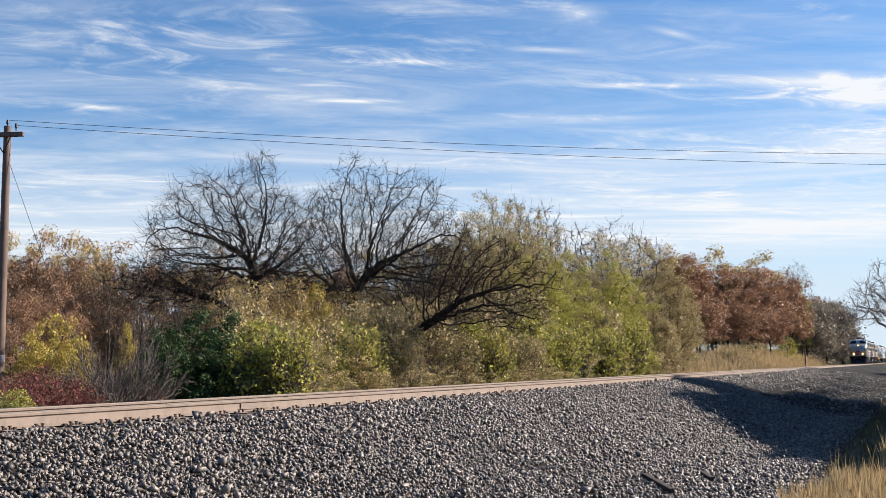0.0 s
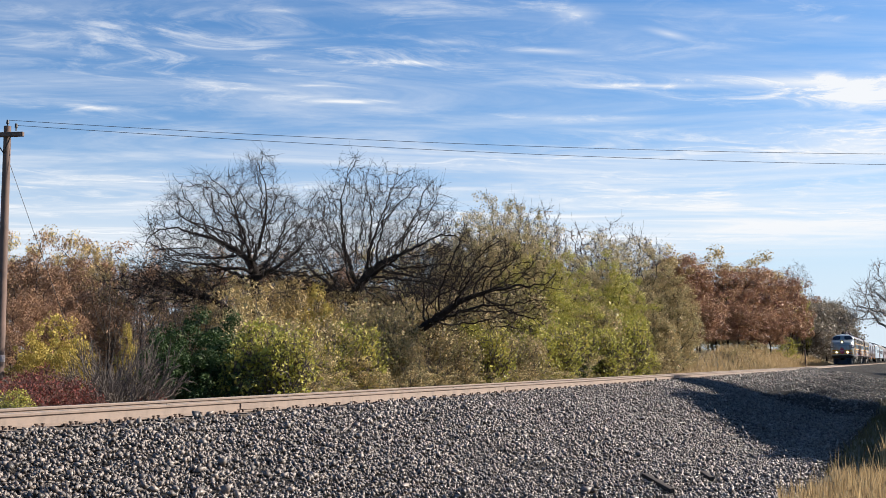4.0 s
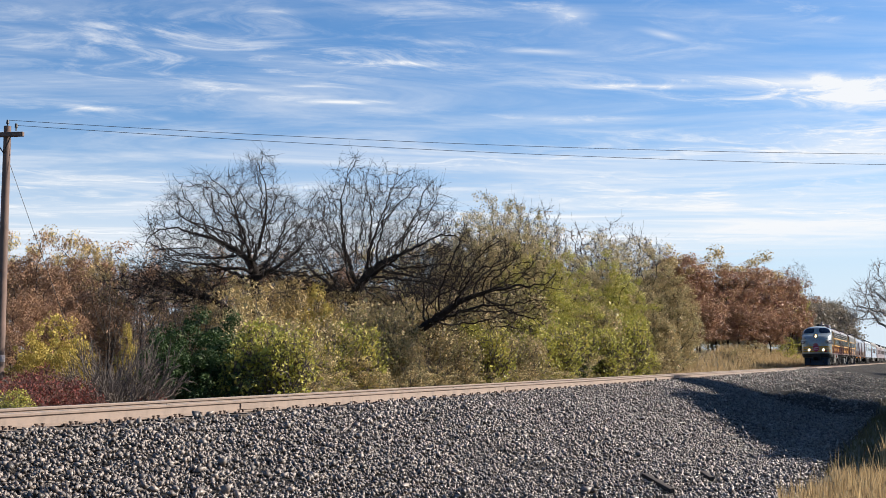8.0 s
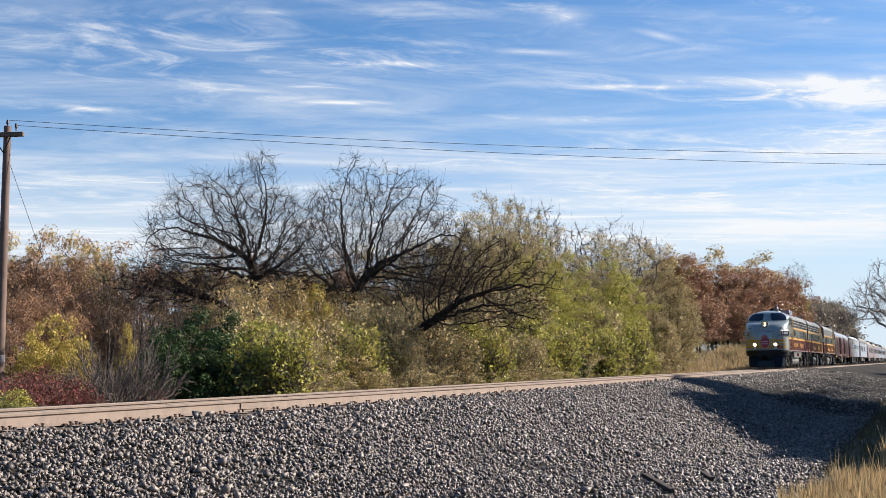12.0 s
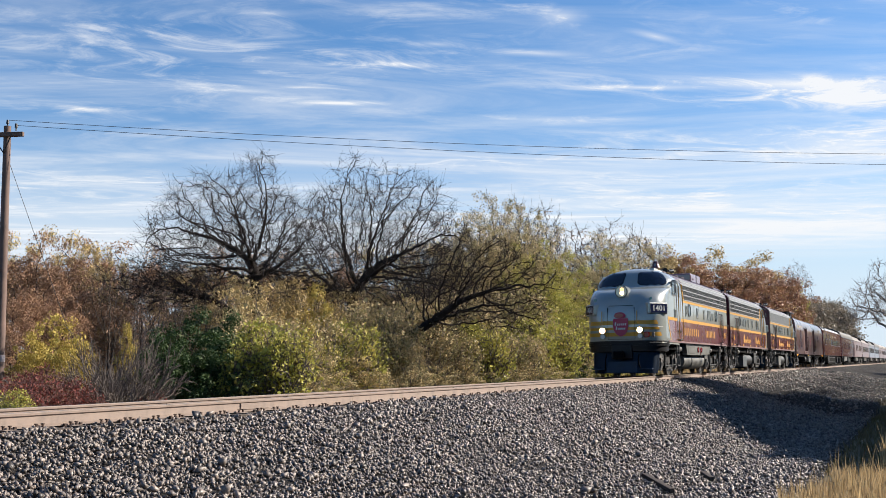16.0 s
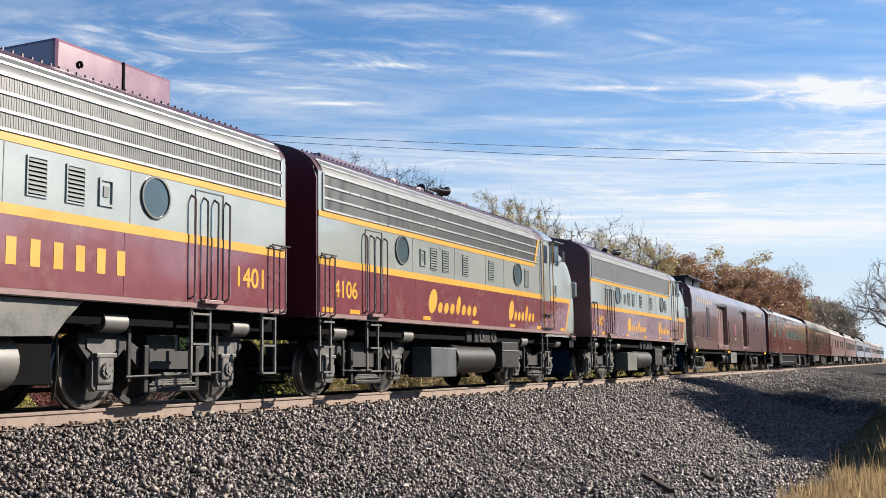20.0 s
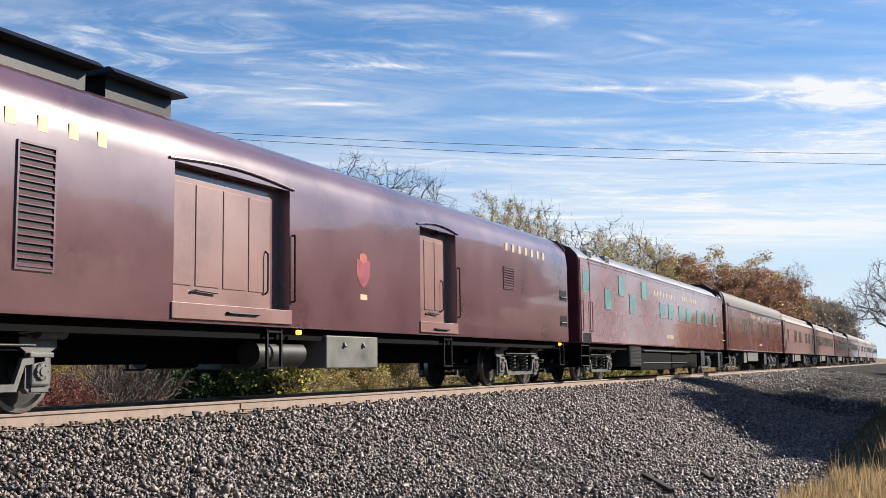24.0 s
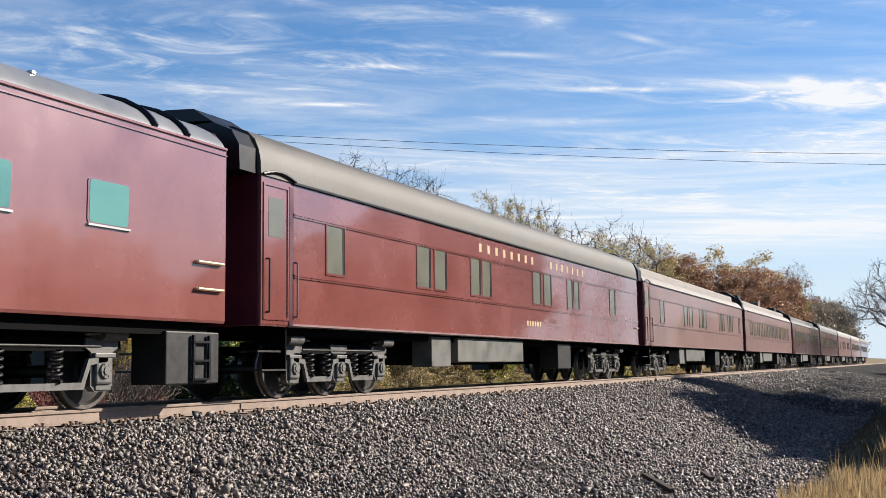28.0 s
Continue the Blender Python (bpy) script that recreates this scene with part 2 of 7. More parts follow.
def build_stones():
    """Crushed ballast on the near bank, smaller and closer near the camera."""
    rng = np.random.default_rng(4)
    base = np.array([(-1.2, 0, 0), (1.2, 0, 0), (0, -1.2, 0), (0, 1.2, 0), (0, 0, -1.2), (0, 0, 1.2)], dtype=float)
    quads = np.array([(0, 2, 5), (2, 1, 5), (1, 3, 5), (3, 0, 5), (2, 0, 4), (1, 2, 4), (3, 1, 4), (0, 3, 4)])
    pts = []
    for y0, y1, per, size in ((7, 16, 560, 0.029), (16, 30, 400, 0.032), (30, 52, 190, 0.036), (52, 110, 35, 0.05)):
        x1 = 9.0
        n = int((y1 - y0) * (x1 - 0.92) * per)
        x, y = rng.uniform(0.92, x1, n), rng.uniform(y0, y1, n)
        keep = (x < 8.3) | (rng.random(n) < (x1 - x) / 0.9)
        s = size * np.exp(rng.normal(0, 0.28, n))
        pts.append(np.stack([x, y, s], 1)[keep])
    n = 9000
    pts.append(np.stack([rng.uniform(-2.6, 0.6, n), rng.uniform(5, 60, n), 0.04 * np.exp(rng.normal(0, 0.25, n))], 1))
    p = np.concatenate(pts)
    n = len(p)
    z = np.array([ground_z(a, b) for a, b in p[:, :2]]) + p[:, 2] * rng.uniform(-0.6, 1.5, n)
    z -= np.where(np.abs(p[:, 0]) < 0.95, 0.05, np.clip((1.35 - p[:, 0]) * 0.16, 0, 0.06))
    v = base[None] * (1 + rng.uniform(-0.25, 0.25, (n, 6, 3)) * 1.0 + rng.uniform(-0.4, 0.4, (n, 6, 3)))
    v *= np.stack([np.ones(n), rng.uniform(0.45, 0.85, n), rng.uniform(0.35, 0.65, n)], 1)[:, None, :]
    q = rng.normal(size=(n, 4))
    q /= np.linalg.norm(q, axis=1)[:, None]
    w, a, b, c = q.T
    rot = np.stack([np.stack([1 - 2 * (b * b + c * c), 2 * (a * b - c * w), 2 * (a * c + b * w)], -1),
                    np.stack([2 * (a * b + c * w), 1 - 2 * (a * a + c * c), 2 * (b * c - a * w)], -1),
                    np.stack([2 * (a * c - b * w), 2 * (b * c + a * w), 1 - 2 * (a * a + b * b)], -1)], 1)
    v = np.einsum("nij,nkj->nki", rot, v) * p[:, 2][:, None, None]
    v += np.stack([p[:, 0], p[:, 1], z], 1)[:, None, :]
    f = quads[None] + 6 * np.arange(n)[:, None, None]
    tagged(new("ballast_stones", arrays_mesh("ballast_stones", v.reshape(-1, 3), f.reshape(-1, 3), BALLAST)), "crushed grey and pinkish ballast stones covering the bank", "ballast", kind="stuff")


RAIL_OUTLINE = [(-0.07, -0.186), (0.07, -0.186), (0.07, -0.172), (0.012, -0.155), (0.009, -0.05), (0.034, -0.036), (0.037, -0.008), (0.03, 0), (-0.03, 0), (-0.037, -0.008), (-0.034, -0.036), (-0.009, -0.05), (-0.012, -0.155), (-0.07, -0.172)]


def build_track():
    for x, lab in ((0.755, "rusty steel rail on timber ties, near side of the track"), (-0.755, "rusty steel rail with a worn bright head")):
        th = empty("rail", pose(x, 0, 0), lab, "rail", "rails", "structure")
        y = -30.0
        while y < 420:
            y1 = min(420, y + 24)
            part("rail_length", extrude_y(bmesh.new(), RAIL_OUTLINE, y, y1 - 0.008), RUST, th)
            part("rail_head", boxes((-0.028, 0.028, y, y1 - 0.01, 0.0005, 0.003)), RAILHEAD, th, "worn bright running surface")
            y = y1
        for yj in (14.7, 26.6):
            part("joint_bar", boxes((0.012, 0.034, yj - 0.4, yj + 0.4, -0.15, -0.052), bevel=0.004), RUST, th)
    tie = finish(boxes((-1.28, 1.28, -0.11, 0.11, -0.37, -0.192), bevel=0.012), "tie", TIMBER)
    plate = finish(boxes((-0.17, 0.17, -0.09, 0.09, -0.192, -0.1865)), "tie_plate", RUST)
    bm = bmesh.new()
    for px in (-0.1, 0.1):
        for py in (-0.05, 0.055):
            box(bm, px - 0.011, px + 0.011, py - 0.011, py + 0.011, -0.19, -0.142)
            box(bm, px - 0.022, px + 0.016, py - 0.016, py + 0.016, -0.152, -0.138)
    spikes = finish(bm, "spikes", RUST_DARK)
    anchor = finish(boxes((-0.085, 0.105, -0.016, 0.016, -0.212, -0.187), (0.072, 0.105, -0.02, 0.02, -0.205, -0.16), bevel=0.004), "rail_anchor", RUST_DARK)
    rng = random.Random(3)
    for i in range(150):
        m = pose(rng.uniform(-0.03, 0.03), 2.0 + i * 0.53 + rng.uniform(-0.03, 0.03), 0, 0, 0, rng.uniform(-1, 1))
        t = new("railway_tie", tie)
        t.matrix_basis = m
        tagged(t, "weathered timber railway tie bedded in ballast", "railway tie", "ties under the rails", "structure")
        for x in (-0.755, 0.755):
            part("tie_plate", plate, None, t, at=pose(x, 0, 0))
            part("spikes", spikes, None, t, at=pose(x, 0, 0))
            if i % 2 == 0:
                for yy in (-0.14, 0.14):
                    part("rail_anchor", anchor, None, t, at=pose(x, yy, 0))


# ---- trees ----
def tube_rings(path, radii, seg, verts, faces):
    start = len(verts)
    prev = None
    for i, (p, r) in enumerate(zip(path, radii)):
        d = (path[min(i + 1, len(path) - 1)] - path[max(i - 1, 0)]).normalized()
        s = d.orthogonal().normalized() if prev is None else (prev - d * prev.dot(d)).normalized()
        prev = s
        u = d.cross(s)
        for k in range(seg):
            w = 2 * math.pi * k / seg
            verts.append(p + (s * math.cos(w) + u * math.sin(w)) * r)
    for i in range(len(path) - 1):
        for k in range(seg):
            a, b = start + i * seg + k, start + i * seg + (k + 1) % seg
            faces.append((a, b, b + seg, a + seg))


def grow(rng, height, rx, fork, r0, limbs, kids, elev=(0.2, 1.35), zig=0.3, least=0.01, lean=(0.0, 0.0), spur=(0.5, 0.95), up=0.06, base=0.12, bare=False):
    """A branching skeleton: (vertices, faces) of the trunk and of each limb, and the twig ends on which leaves sit."""
    last = len(kids)
    tips, pieces = [], []
    tilt = Vector((lean[0], lean[1], 0))

    def branch(p, d, length, r, level, verts, faces):
        n = (5, 4, 3, 2, 1, 1)[level]
        path, radii = [p.copy()], [r]
        for i in range(n):
            out = Vector((p.x, p.y, 0))
            out = out.normalized() * 0.05 if out.length > 0.3 else Vector((0, 0, 0))
            d = (d + Vector((rng.gauss(0, zig), rng.gauss(0, zig), rng.gauss(0, zig) + up)) * 0.55 + out).normalized()
            p = p + d * (length / n)
            path.append(p.copy())
            radii.append(max(least, r * (1 - 0.42 * (i + 1) / n)))
        tube_rings(path, radii, (7, 6, 5, 3, 3, 3)[level], verts, faces)
        if level >= last - 1:
            tips.extend(path[1:])
        if level >= last:
            return
        a = rng.uniform(0, 6.28)
        for k in range(kids[level]):
            f = 0.25 + 0.73 * (k + rng.random()) / kids[level]
            i = min(n - 1, int(f * n))
            a += 2.4 + rng.uniform(-0.5, 0.5)
            s = d.orthogonal().normalized()
            side = s * math.cos(a) + d.cross(s) * math.sin(a)
            w = rng.uniform(*spur)
            nd = (d * math.cos(w) + side * math.sin(w)).normalized()
            branch(path[i].lerp(path[i + 1], f * n - i), nd, length * (0.85 - 0.35 * f) * rng.uniform(0.75, 1.2) * (0.75 if bare and level == last - 1 else 1), max(least, radii[i] * rng.uniform(0.5, 0.68)), level + 1, verts, faces)
        branch(p, d, length * 0.62, radii[-1], level + 1, verts, faces)

    v, f = [], []
    crotch = Vector((0, 0, 0))
    if fork > 0:
        path = [Vector((tilt.x * fork * t + rng.gauss(0, 0.03) * fork * t, tilt.y * fork * t + rng.gauss(0, 0.03) * fork * t, -0.4 + (fork + 0.4) * t)) for t in (0, 0.15, 0.4, 0.7, 1.0)]
        tube_rings(path, [r0 * k for k in (1.3, 1.05, 0.95, 0.88, 0.8)], 9, v, f)
        crotch = path[-1]
        pieces.append((v, f))
    for k in range(limbs):
        a = 2 * math.pi * (k + rng.uniform(-0.35, 0.35)) / limbs
        e = elev[0] + (elev[1] - elev[0]) * ((k * 0.618) % 1)
        d = (Vector((math.cos(a) * math.cos(e), math.sin(a) * math.cos(e), math.sin(e))) + tilt * 0.8).normalized()
        start = crotch - Vector((0, 0, fork * rng.uniform(0, 0.16))) if fork > 0 else Vector((math.cos(a) * base * rng.random(), math.sin(a) * base * rng.random(), -0.15))
        v, f = [], []
        branch(start, d, (height - fork) * 0.48 * rng.uniform(0.8, 1.15) * (1 if fork > 0 else rng.uniform(0.6, 1)), r0 * (0.55 if fork > 0 else 1.0) * rng.uniform(0.75, 1.1), 0, v, f)
        pieces.append((v, f))
    tp = np.array([tuple(p) for p in tips])
    c = np.median(tp[:, :2], axis=0)
    sx = rx / np.quantile(np.hypot(tp[:, 0] - c[0], tp[:, 1] - c[1]), 0.95 if bare else 0.85)
    sz = (height - fork) / (np.quantile(tp[:, 2], 0.999 if bare else 0.93) - fork)
    mid = fork + (height - fork) * (0.0 if bare else 0.35)
    half = np.array([rx, rx, height - mid])
    soft = 0.9 if bare else 0.5

    def fit(a):
        a = np.array([tuple(p) for p in a])
        a[:, :2] = np.array(crotch.xy) + (a[:, :2] - np.array(crotch.xy)) * sx
        a[:, 2] = np.where(a[:, 2] > fork, fork + (a[:, 2] - fork) * sz, a[:, 2])
        # round the crown off: what grew past its outline is drawn in
        q = (a - np.array([c[0] * sx, c[1] * sx, mid])) / half
        q[:, 2] *= np.where(q[:, 2] < 0, 0.4, 1.0)
        ln = np.linalg.norm(q, axis=1)
        k = np.where(ln > 0.7, (0.7 + soft * np.tanh((ln - 0.7) / soft)) / np.maximum(ln, 1e-6), 1.0)[:, None]
        o = np.array([c[0] * sx, c[1] * sx, mid])
        a = np.where(a[:, 2:] > fork * 0.9, o + (a - o) * k, a)
        return a

    out = []
    for i, (v, f) in enumerate(pieces):
        out.append((np.array([tuple(p) for p in v]) if fork > 0 and i == 0 else fit(v), np.array(f)))
    return out, fit(tips)


def leaf_cards(rng, centres, per, spread, size):
    """Small folded leaves round the given points, each a quad of its own, turned at random."""
    n = len(centres) * per
    c = np.repeat(centres, per, axis=0) + rng.normal(0, spread, (n, 3))
    a = rng.normal(size=(n, 3))
    a /= np.linalg.norm(a, axis=1)[:, None]
    b = np.cross(a, rng.normal(size=(n, 3)))
    b /= np.linalg.norm(b, axis=1)[:, None]
    s = size * np.exp(rng.normal(0, 0.3, n))[:, None]
    nrm = np.cross(a, b) * s * 0.25
    v = np.stack([c - a * s, c - b * s * 0.6 + nrm, c + a * s, c + b * s * 0.6 + nrm], 1)
    v[:, :, 2] = np.maximum(v[:, :, 2], 0.02)
    return v.reshape(-1, 3), np.arange(4 * n).reshape(n, 4)


def colonise(rng, trunk, pull, step, kill, reach=6.0, wander=0.25, rounds=160):
    """Grows a skeleton from the trunk towards the points that pull it: node places and each node's parent."""
    node = [np.array(p, dtype=float) for p in trunk]
    parent = [-1] + list(range(len(node) - 1))
    pull = np.array(pull, dtype=float)
    base = np.array(node)
    gap = np.linalg.norm(pull[:, None, :] - base[None], axis=2)
    near, dist = gap.argmin(1), gap.min(1)
    kids = {}
    for _ in range(rounds):
        live = dist < reach
        if not live.any():
            break
        place = np.array(node)
        way = pull[live] - place[near[live]]
        way /= np.linalg.norm(way, axis=1)[:, None] + 1e-9
        total = np.zeros_like(place)
        np.add.at(total, near[live], way)
        fresh = []
        for i in np.unique(near[live]):
            if kids.get(i, 0) >= 3:
                continue
            d = total[i] + rng.normal(0, wander, 3) + np.array([0, 0, 0.12])
            d /= np.linalg.norm(d) + 1e-9
            kids[i] = kids.get(i, 0) + 1
            parent.append(int(i))
            node.append(place[i] + d * step)
            fresh.append(len(node) - 1)
        if not fresh:
            break
        gap = np.linalg.norm(pull[:, None, :] - np.array([node[i] for i in fresh])[None], axis=2)
        k = gap.argmin(1)
        g = gap[np.arange(len(pull)), k]
        closer = g < dist
        near = np.where(closer, np.array(fresh)[k], near)
        dist = np.where(closer, g, dist)
        keep = dist > kill
        pull, near, dist = pull[keep], near[keep], dist[keep]
        if not len(pull):
            break
    return np.array(node), parent


def skeleton_mesh(node, parent, trunk_n, least, power, cap, split, seg=5):
    """Tapered tubes along the skeleton: a list of (vertices, faces), the trunk first and then each limb if split; also the twig ends and their directions."""
    n = len(node)
    kids = [[] for _ in range(n)]
    for i, p in enumerate(parent):
        if p >= 0:
            kids[p].append(i)
    r = np.zeros(n)
    for i in range(n - 1, -1, -1):
        r[i] = least if not kids[i] else sum(r[k] ** power for k in kids[i]) ** (1 / power)
    r = np.minimum(r, cap)
    limb = [0] * n
    count = 1
    for i in range(trunk_n, n):
        if parent[i] < trunk_n:
            limb[i] = count
            count += 1
        else:
            limb[i] = limb[parent[i]]
    pieces = [([], []) for _ in range(count if split else 1)]
    todo = [(0, None)]
    while todo:
        i, start = todo.pop()
        chain = [] if start is None else [(node[start], r[i])]
        cur = i
        while True:
            chain.append((node[cur], r[cur]))
            if not kids[cur]:
                break
            order = sorted(kids[cur], key=lambda k: -r[k])
            todo.extend((k, cur) for k in order[1:])
            cur = order[0]
        if len(chain) > 1:
            v, f = pieces[limb[i] if split else 0]
            thick = max(c[1] for c in chain)
            tube_rings([Vector(c[0]) for c in chain], [c[1] for c in chain], 8 if thick > 0.1 else seg if thick > 0.03 else 3, v, f)
    tips = np.array([i for i in range(trunk_n, n) if len(kids[i]) == 0 or r[i] < least * 1.9])
    way = np.array([node[i] - node[parent[i]] for i in tips])
    way /= np.linalg.norm(way, axis=1)[:, None] + 1e-9
    return [(np.array([tuple(q) for q in v]), np.array(f)) for v, f in pieces if len(f)], node[tips], way


def twigs(rng, at, way, per, length, thick):
    """Fine bent twigs, three-sided, fanning from the branch ends."""
    n = len(at) * per
    p0 = np.repeat(at, per, axis=0)
    d = np.repeat(way, per, axis=0) + rng.normal(0, 0.55, (n, 3)) + np.array([0, 0, 0.15])
    d /= np.linalg.norm(d, axis=1)[:, None]
    ln = length * np.exp(rng.normal(0, 0.35, n))[:, None]
    p1 = p0 + d * ln * 0.5
    p2 = p1 + (d + rng.normal(0, 0.35, (n, 3))) * ln * 0.5
    side = np.cross(d, rng.normal(size=(n, 3)))
    side /= np.linalg.norm(side, axis=1)[:, None]
    other = np.cross(d, side)
    ring = [side, -0.5 * side + 0.87 * other, -0.5 * side - 0.87 * other]
    v = np.stack([p + o * thick * k for p, k in ((p0, 1.0), (p1, 0.8), (p2, 0.5)) for o in ring], 1)
    f = np.array([(a + k, a + (k + 1) % 3, a + 3 + (k + 1) % 3, a + 3 + k) for a in (0, 3) for k in range(3)])
    return v.reshape(-1, 3), (f[None] + 9 * np.arange(n)[:, None, None]).reshape(-1, 4)


def crown_leaves(rng, centres, radii, per, size, flat=0.75):
    """Leaves in tufts round the centres: small folded quads that mostly face outwards and up."""
    n = len(centres) * per
    c, rad = np.repeat(centres, per, axis=0), np.repeat(radii, per)[:, None]
    o = rng.normal(size=(n, 3))
    o /= np.linalg.norm(o, axis=1)[:, None]
    p = c + o * rad * rng.uniform(0.25, 1.0, (n, 1)) ** 0.6 * np.array([1, 1, flat])
    nrm = o * 0.8 + np.array([0, 0, 0.45]) + rng.normal(0, 0.5, (n, 3))
    nrm /= np.linalg.norm(nrm, axis=1)[:, None]
    a = np.cross(nrm, rng.normal(size=(n, 3)))
    a /= np.linalg.norm(a, axis=1)[:, None]
    b = np.cross(nrm, a)
    s = size * np.exp(rng.normal(0, 0.3, n))[:, None]
    v = np.stack([p - a * s, p - b * s * 0.6 + nrm * s * 0.2, p + a * s, p + b * s * 0.6 + nrm * s * 0.2], 1)
    v[:, :, 2] = np.maximum(v[:, :, 2], 0.02)
    return v.reshape(-1, 3), np.arange(4 * n).reshape(n, 4)


def wood_tree(seed, name, label, leaf, height, rx, fork, tufts=60, tuft=0.55, per=70, size=0.05, trunk=None, crown=None, pulls=0, step=0.3, kill=0.4, least=0.012, power=2.1, cap=0.3, twig=(0, 0.5, 0.008), bark=None, category="tree", split=False, low=-0.25, wander=0.25, ragged=0.25):
    """A tree whose limbs grow into its crown. crown: (centre, half axes) of an uneven dome; leaves sit in tufts on the outer twigs."""
    rng = np.random.default_rng(seed)
    trunk = trunk or [(0, 0, -0.4), (0.03, 0, fork * 0.3), (-0.04, 0.05, fork * 0.65), (0.02, 0.03, max(fork, 0.1))]
    centre, half = crown or ((0, 0, fork + (height - fork) * 0.42), (rx, rx, (height - fork) * 0.58))
    centre, half = np.array(centre, dtype=float), np.array(half, dtype=float)

    def dome(n, inner):
        d = rng.normal(size=(n * 3, 3))
        d /= np.linalg.norm(d, axis=1)[:, None]
        d = d[d[:, 2] > low][:n]
        lump = np.array([1 + ragged * noise.noise((q[0] * 1.9 + seed, q[1] * 1.9, q[2] * 1.9)) for q in d])
        return centre + d * half * (lump * rng.uniform(inner, 1.0, len(d)) ** 0.5)[:, None]

    spots = dome(tufts, 0.12) if leaf is not None else np.zeros((0, 3))
    pull = np.concatenate([spots, dome(pulls, 0.03)]) if pulls else spots
    node, parent = colonise(rng, trunk, pull, step, kill, wander=wander)
    node[len(trunk):] += rng.normal(0, step * 0.16, (len(node) - len(trunk), 3))
    pieces, tips, way = skeleton_mesh(node, parent, len(trunk), least, power, cap, split)
    th = empty(name, pose(0, 0, 0), label, category)
    if twig[0]:
        tv, tf = twigs(rng, tips, way, *twig)
        v, f = pieces[0]
        if split:
            tagged(part("twig_spray", arrays_mesh("twig_spray", tv, tf, bark or BARK), None, th, "fine bare twigs"), kind="stuff")
        else:
            pieces[0] = (np.concatenate([v, tv]), np.concatenate([f, tf + len(v)]))
    for k, (va, fa) in enumerate(pieces):
        nm = "limb" if k else ("trunk" if category == "tree" else "stem")
        me = arrays_mesh(nm, va, fa, bark or BARK)
        me.polygons.foreach_set("use_smooth", np.ones(len(fa), dtype=bool))
        part(nm, me, None, th, "spreading bare limb" if k else ("branching trunk" if category == "tree" else "thin branching stems"))
    if leaf is not None:
        lv, lf = crown_leaves(rng, spots, tuft * np.exp(rng.normal(0, 0.25, len(spots))), per, size)
        part("crown" if category == "tree" else "leaves", arrays_mesh("crown", lv, lf, leaf), None, th)
    return th


def make_tree(seed, name, label, leaf, height, rx, fork, r0, limbs, kids, per=4, leaf_spread=0.25, size=0.08, leafy=1.0, bark=None, category="tree", split=False, **more):
    pieces, tips = grow(random.Random(seed), height, rx, fork, r0, limbs, kids, **more)
    th = empty(name, pose(0, 0, 0), label, category)
    if not split:
        n = np.cumsum([0] + [len(v) for v, f in pieces])
        pieces = [(np.concatenate([v for v, f in pieces]), np.concatenate([f + k for (v, f), k in zip(pieces, n)]))]
    for k, (va, fa) in enumerate(pieces):
        nm = "limb" if k else ("trunk" if fork > 0 else "stem")
        me = arrays_mesh(nm, va, fa, bark or BARK)
        me.polygons.foreach_set("use_smooth", np.ones(len(fa), dtype=bool))
        part(nm, me, None, th, "spreading bare limb with twigs" if k else ("branching trunk" if fork > 0 else "thin branching stems"))
    if leaf is not None:
        nr = np.random.default_rng(seed)
        tips = tips[nr.random(len(tips)) < leafy]
        lv, lf = leaf_cards(nr, tips, per, leaf_spread, size)
        part("crown" if fork > 0 else "leaves", arrays_mesh("crown", lv, lf, leaf), None, th)
    return th


def plant(th, spots, group=""):
    """Sets the thing at the first spot and copies at the others: x, y, turn, scale and, if it differs, the scale in height."""
    if group:
        tagged(th, group=group)
    for i, (x, y, rz, s, *tall) in enumerate(spots):
        m = pose(x, y, ground_z(x, y) - 0.05, 0, 0, rz)
        if i == 0:
            th.matrix_basis = m
            here = th
        else:
            here = copy_thing(th, m)
        here.scale = (s, s, tall[0] if tall else s)


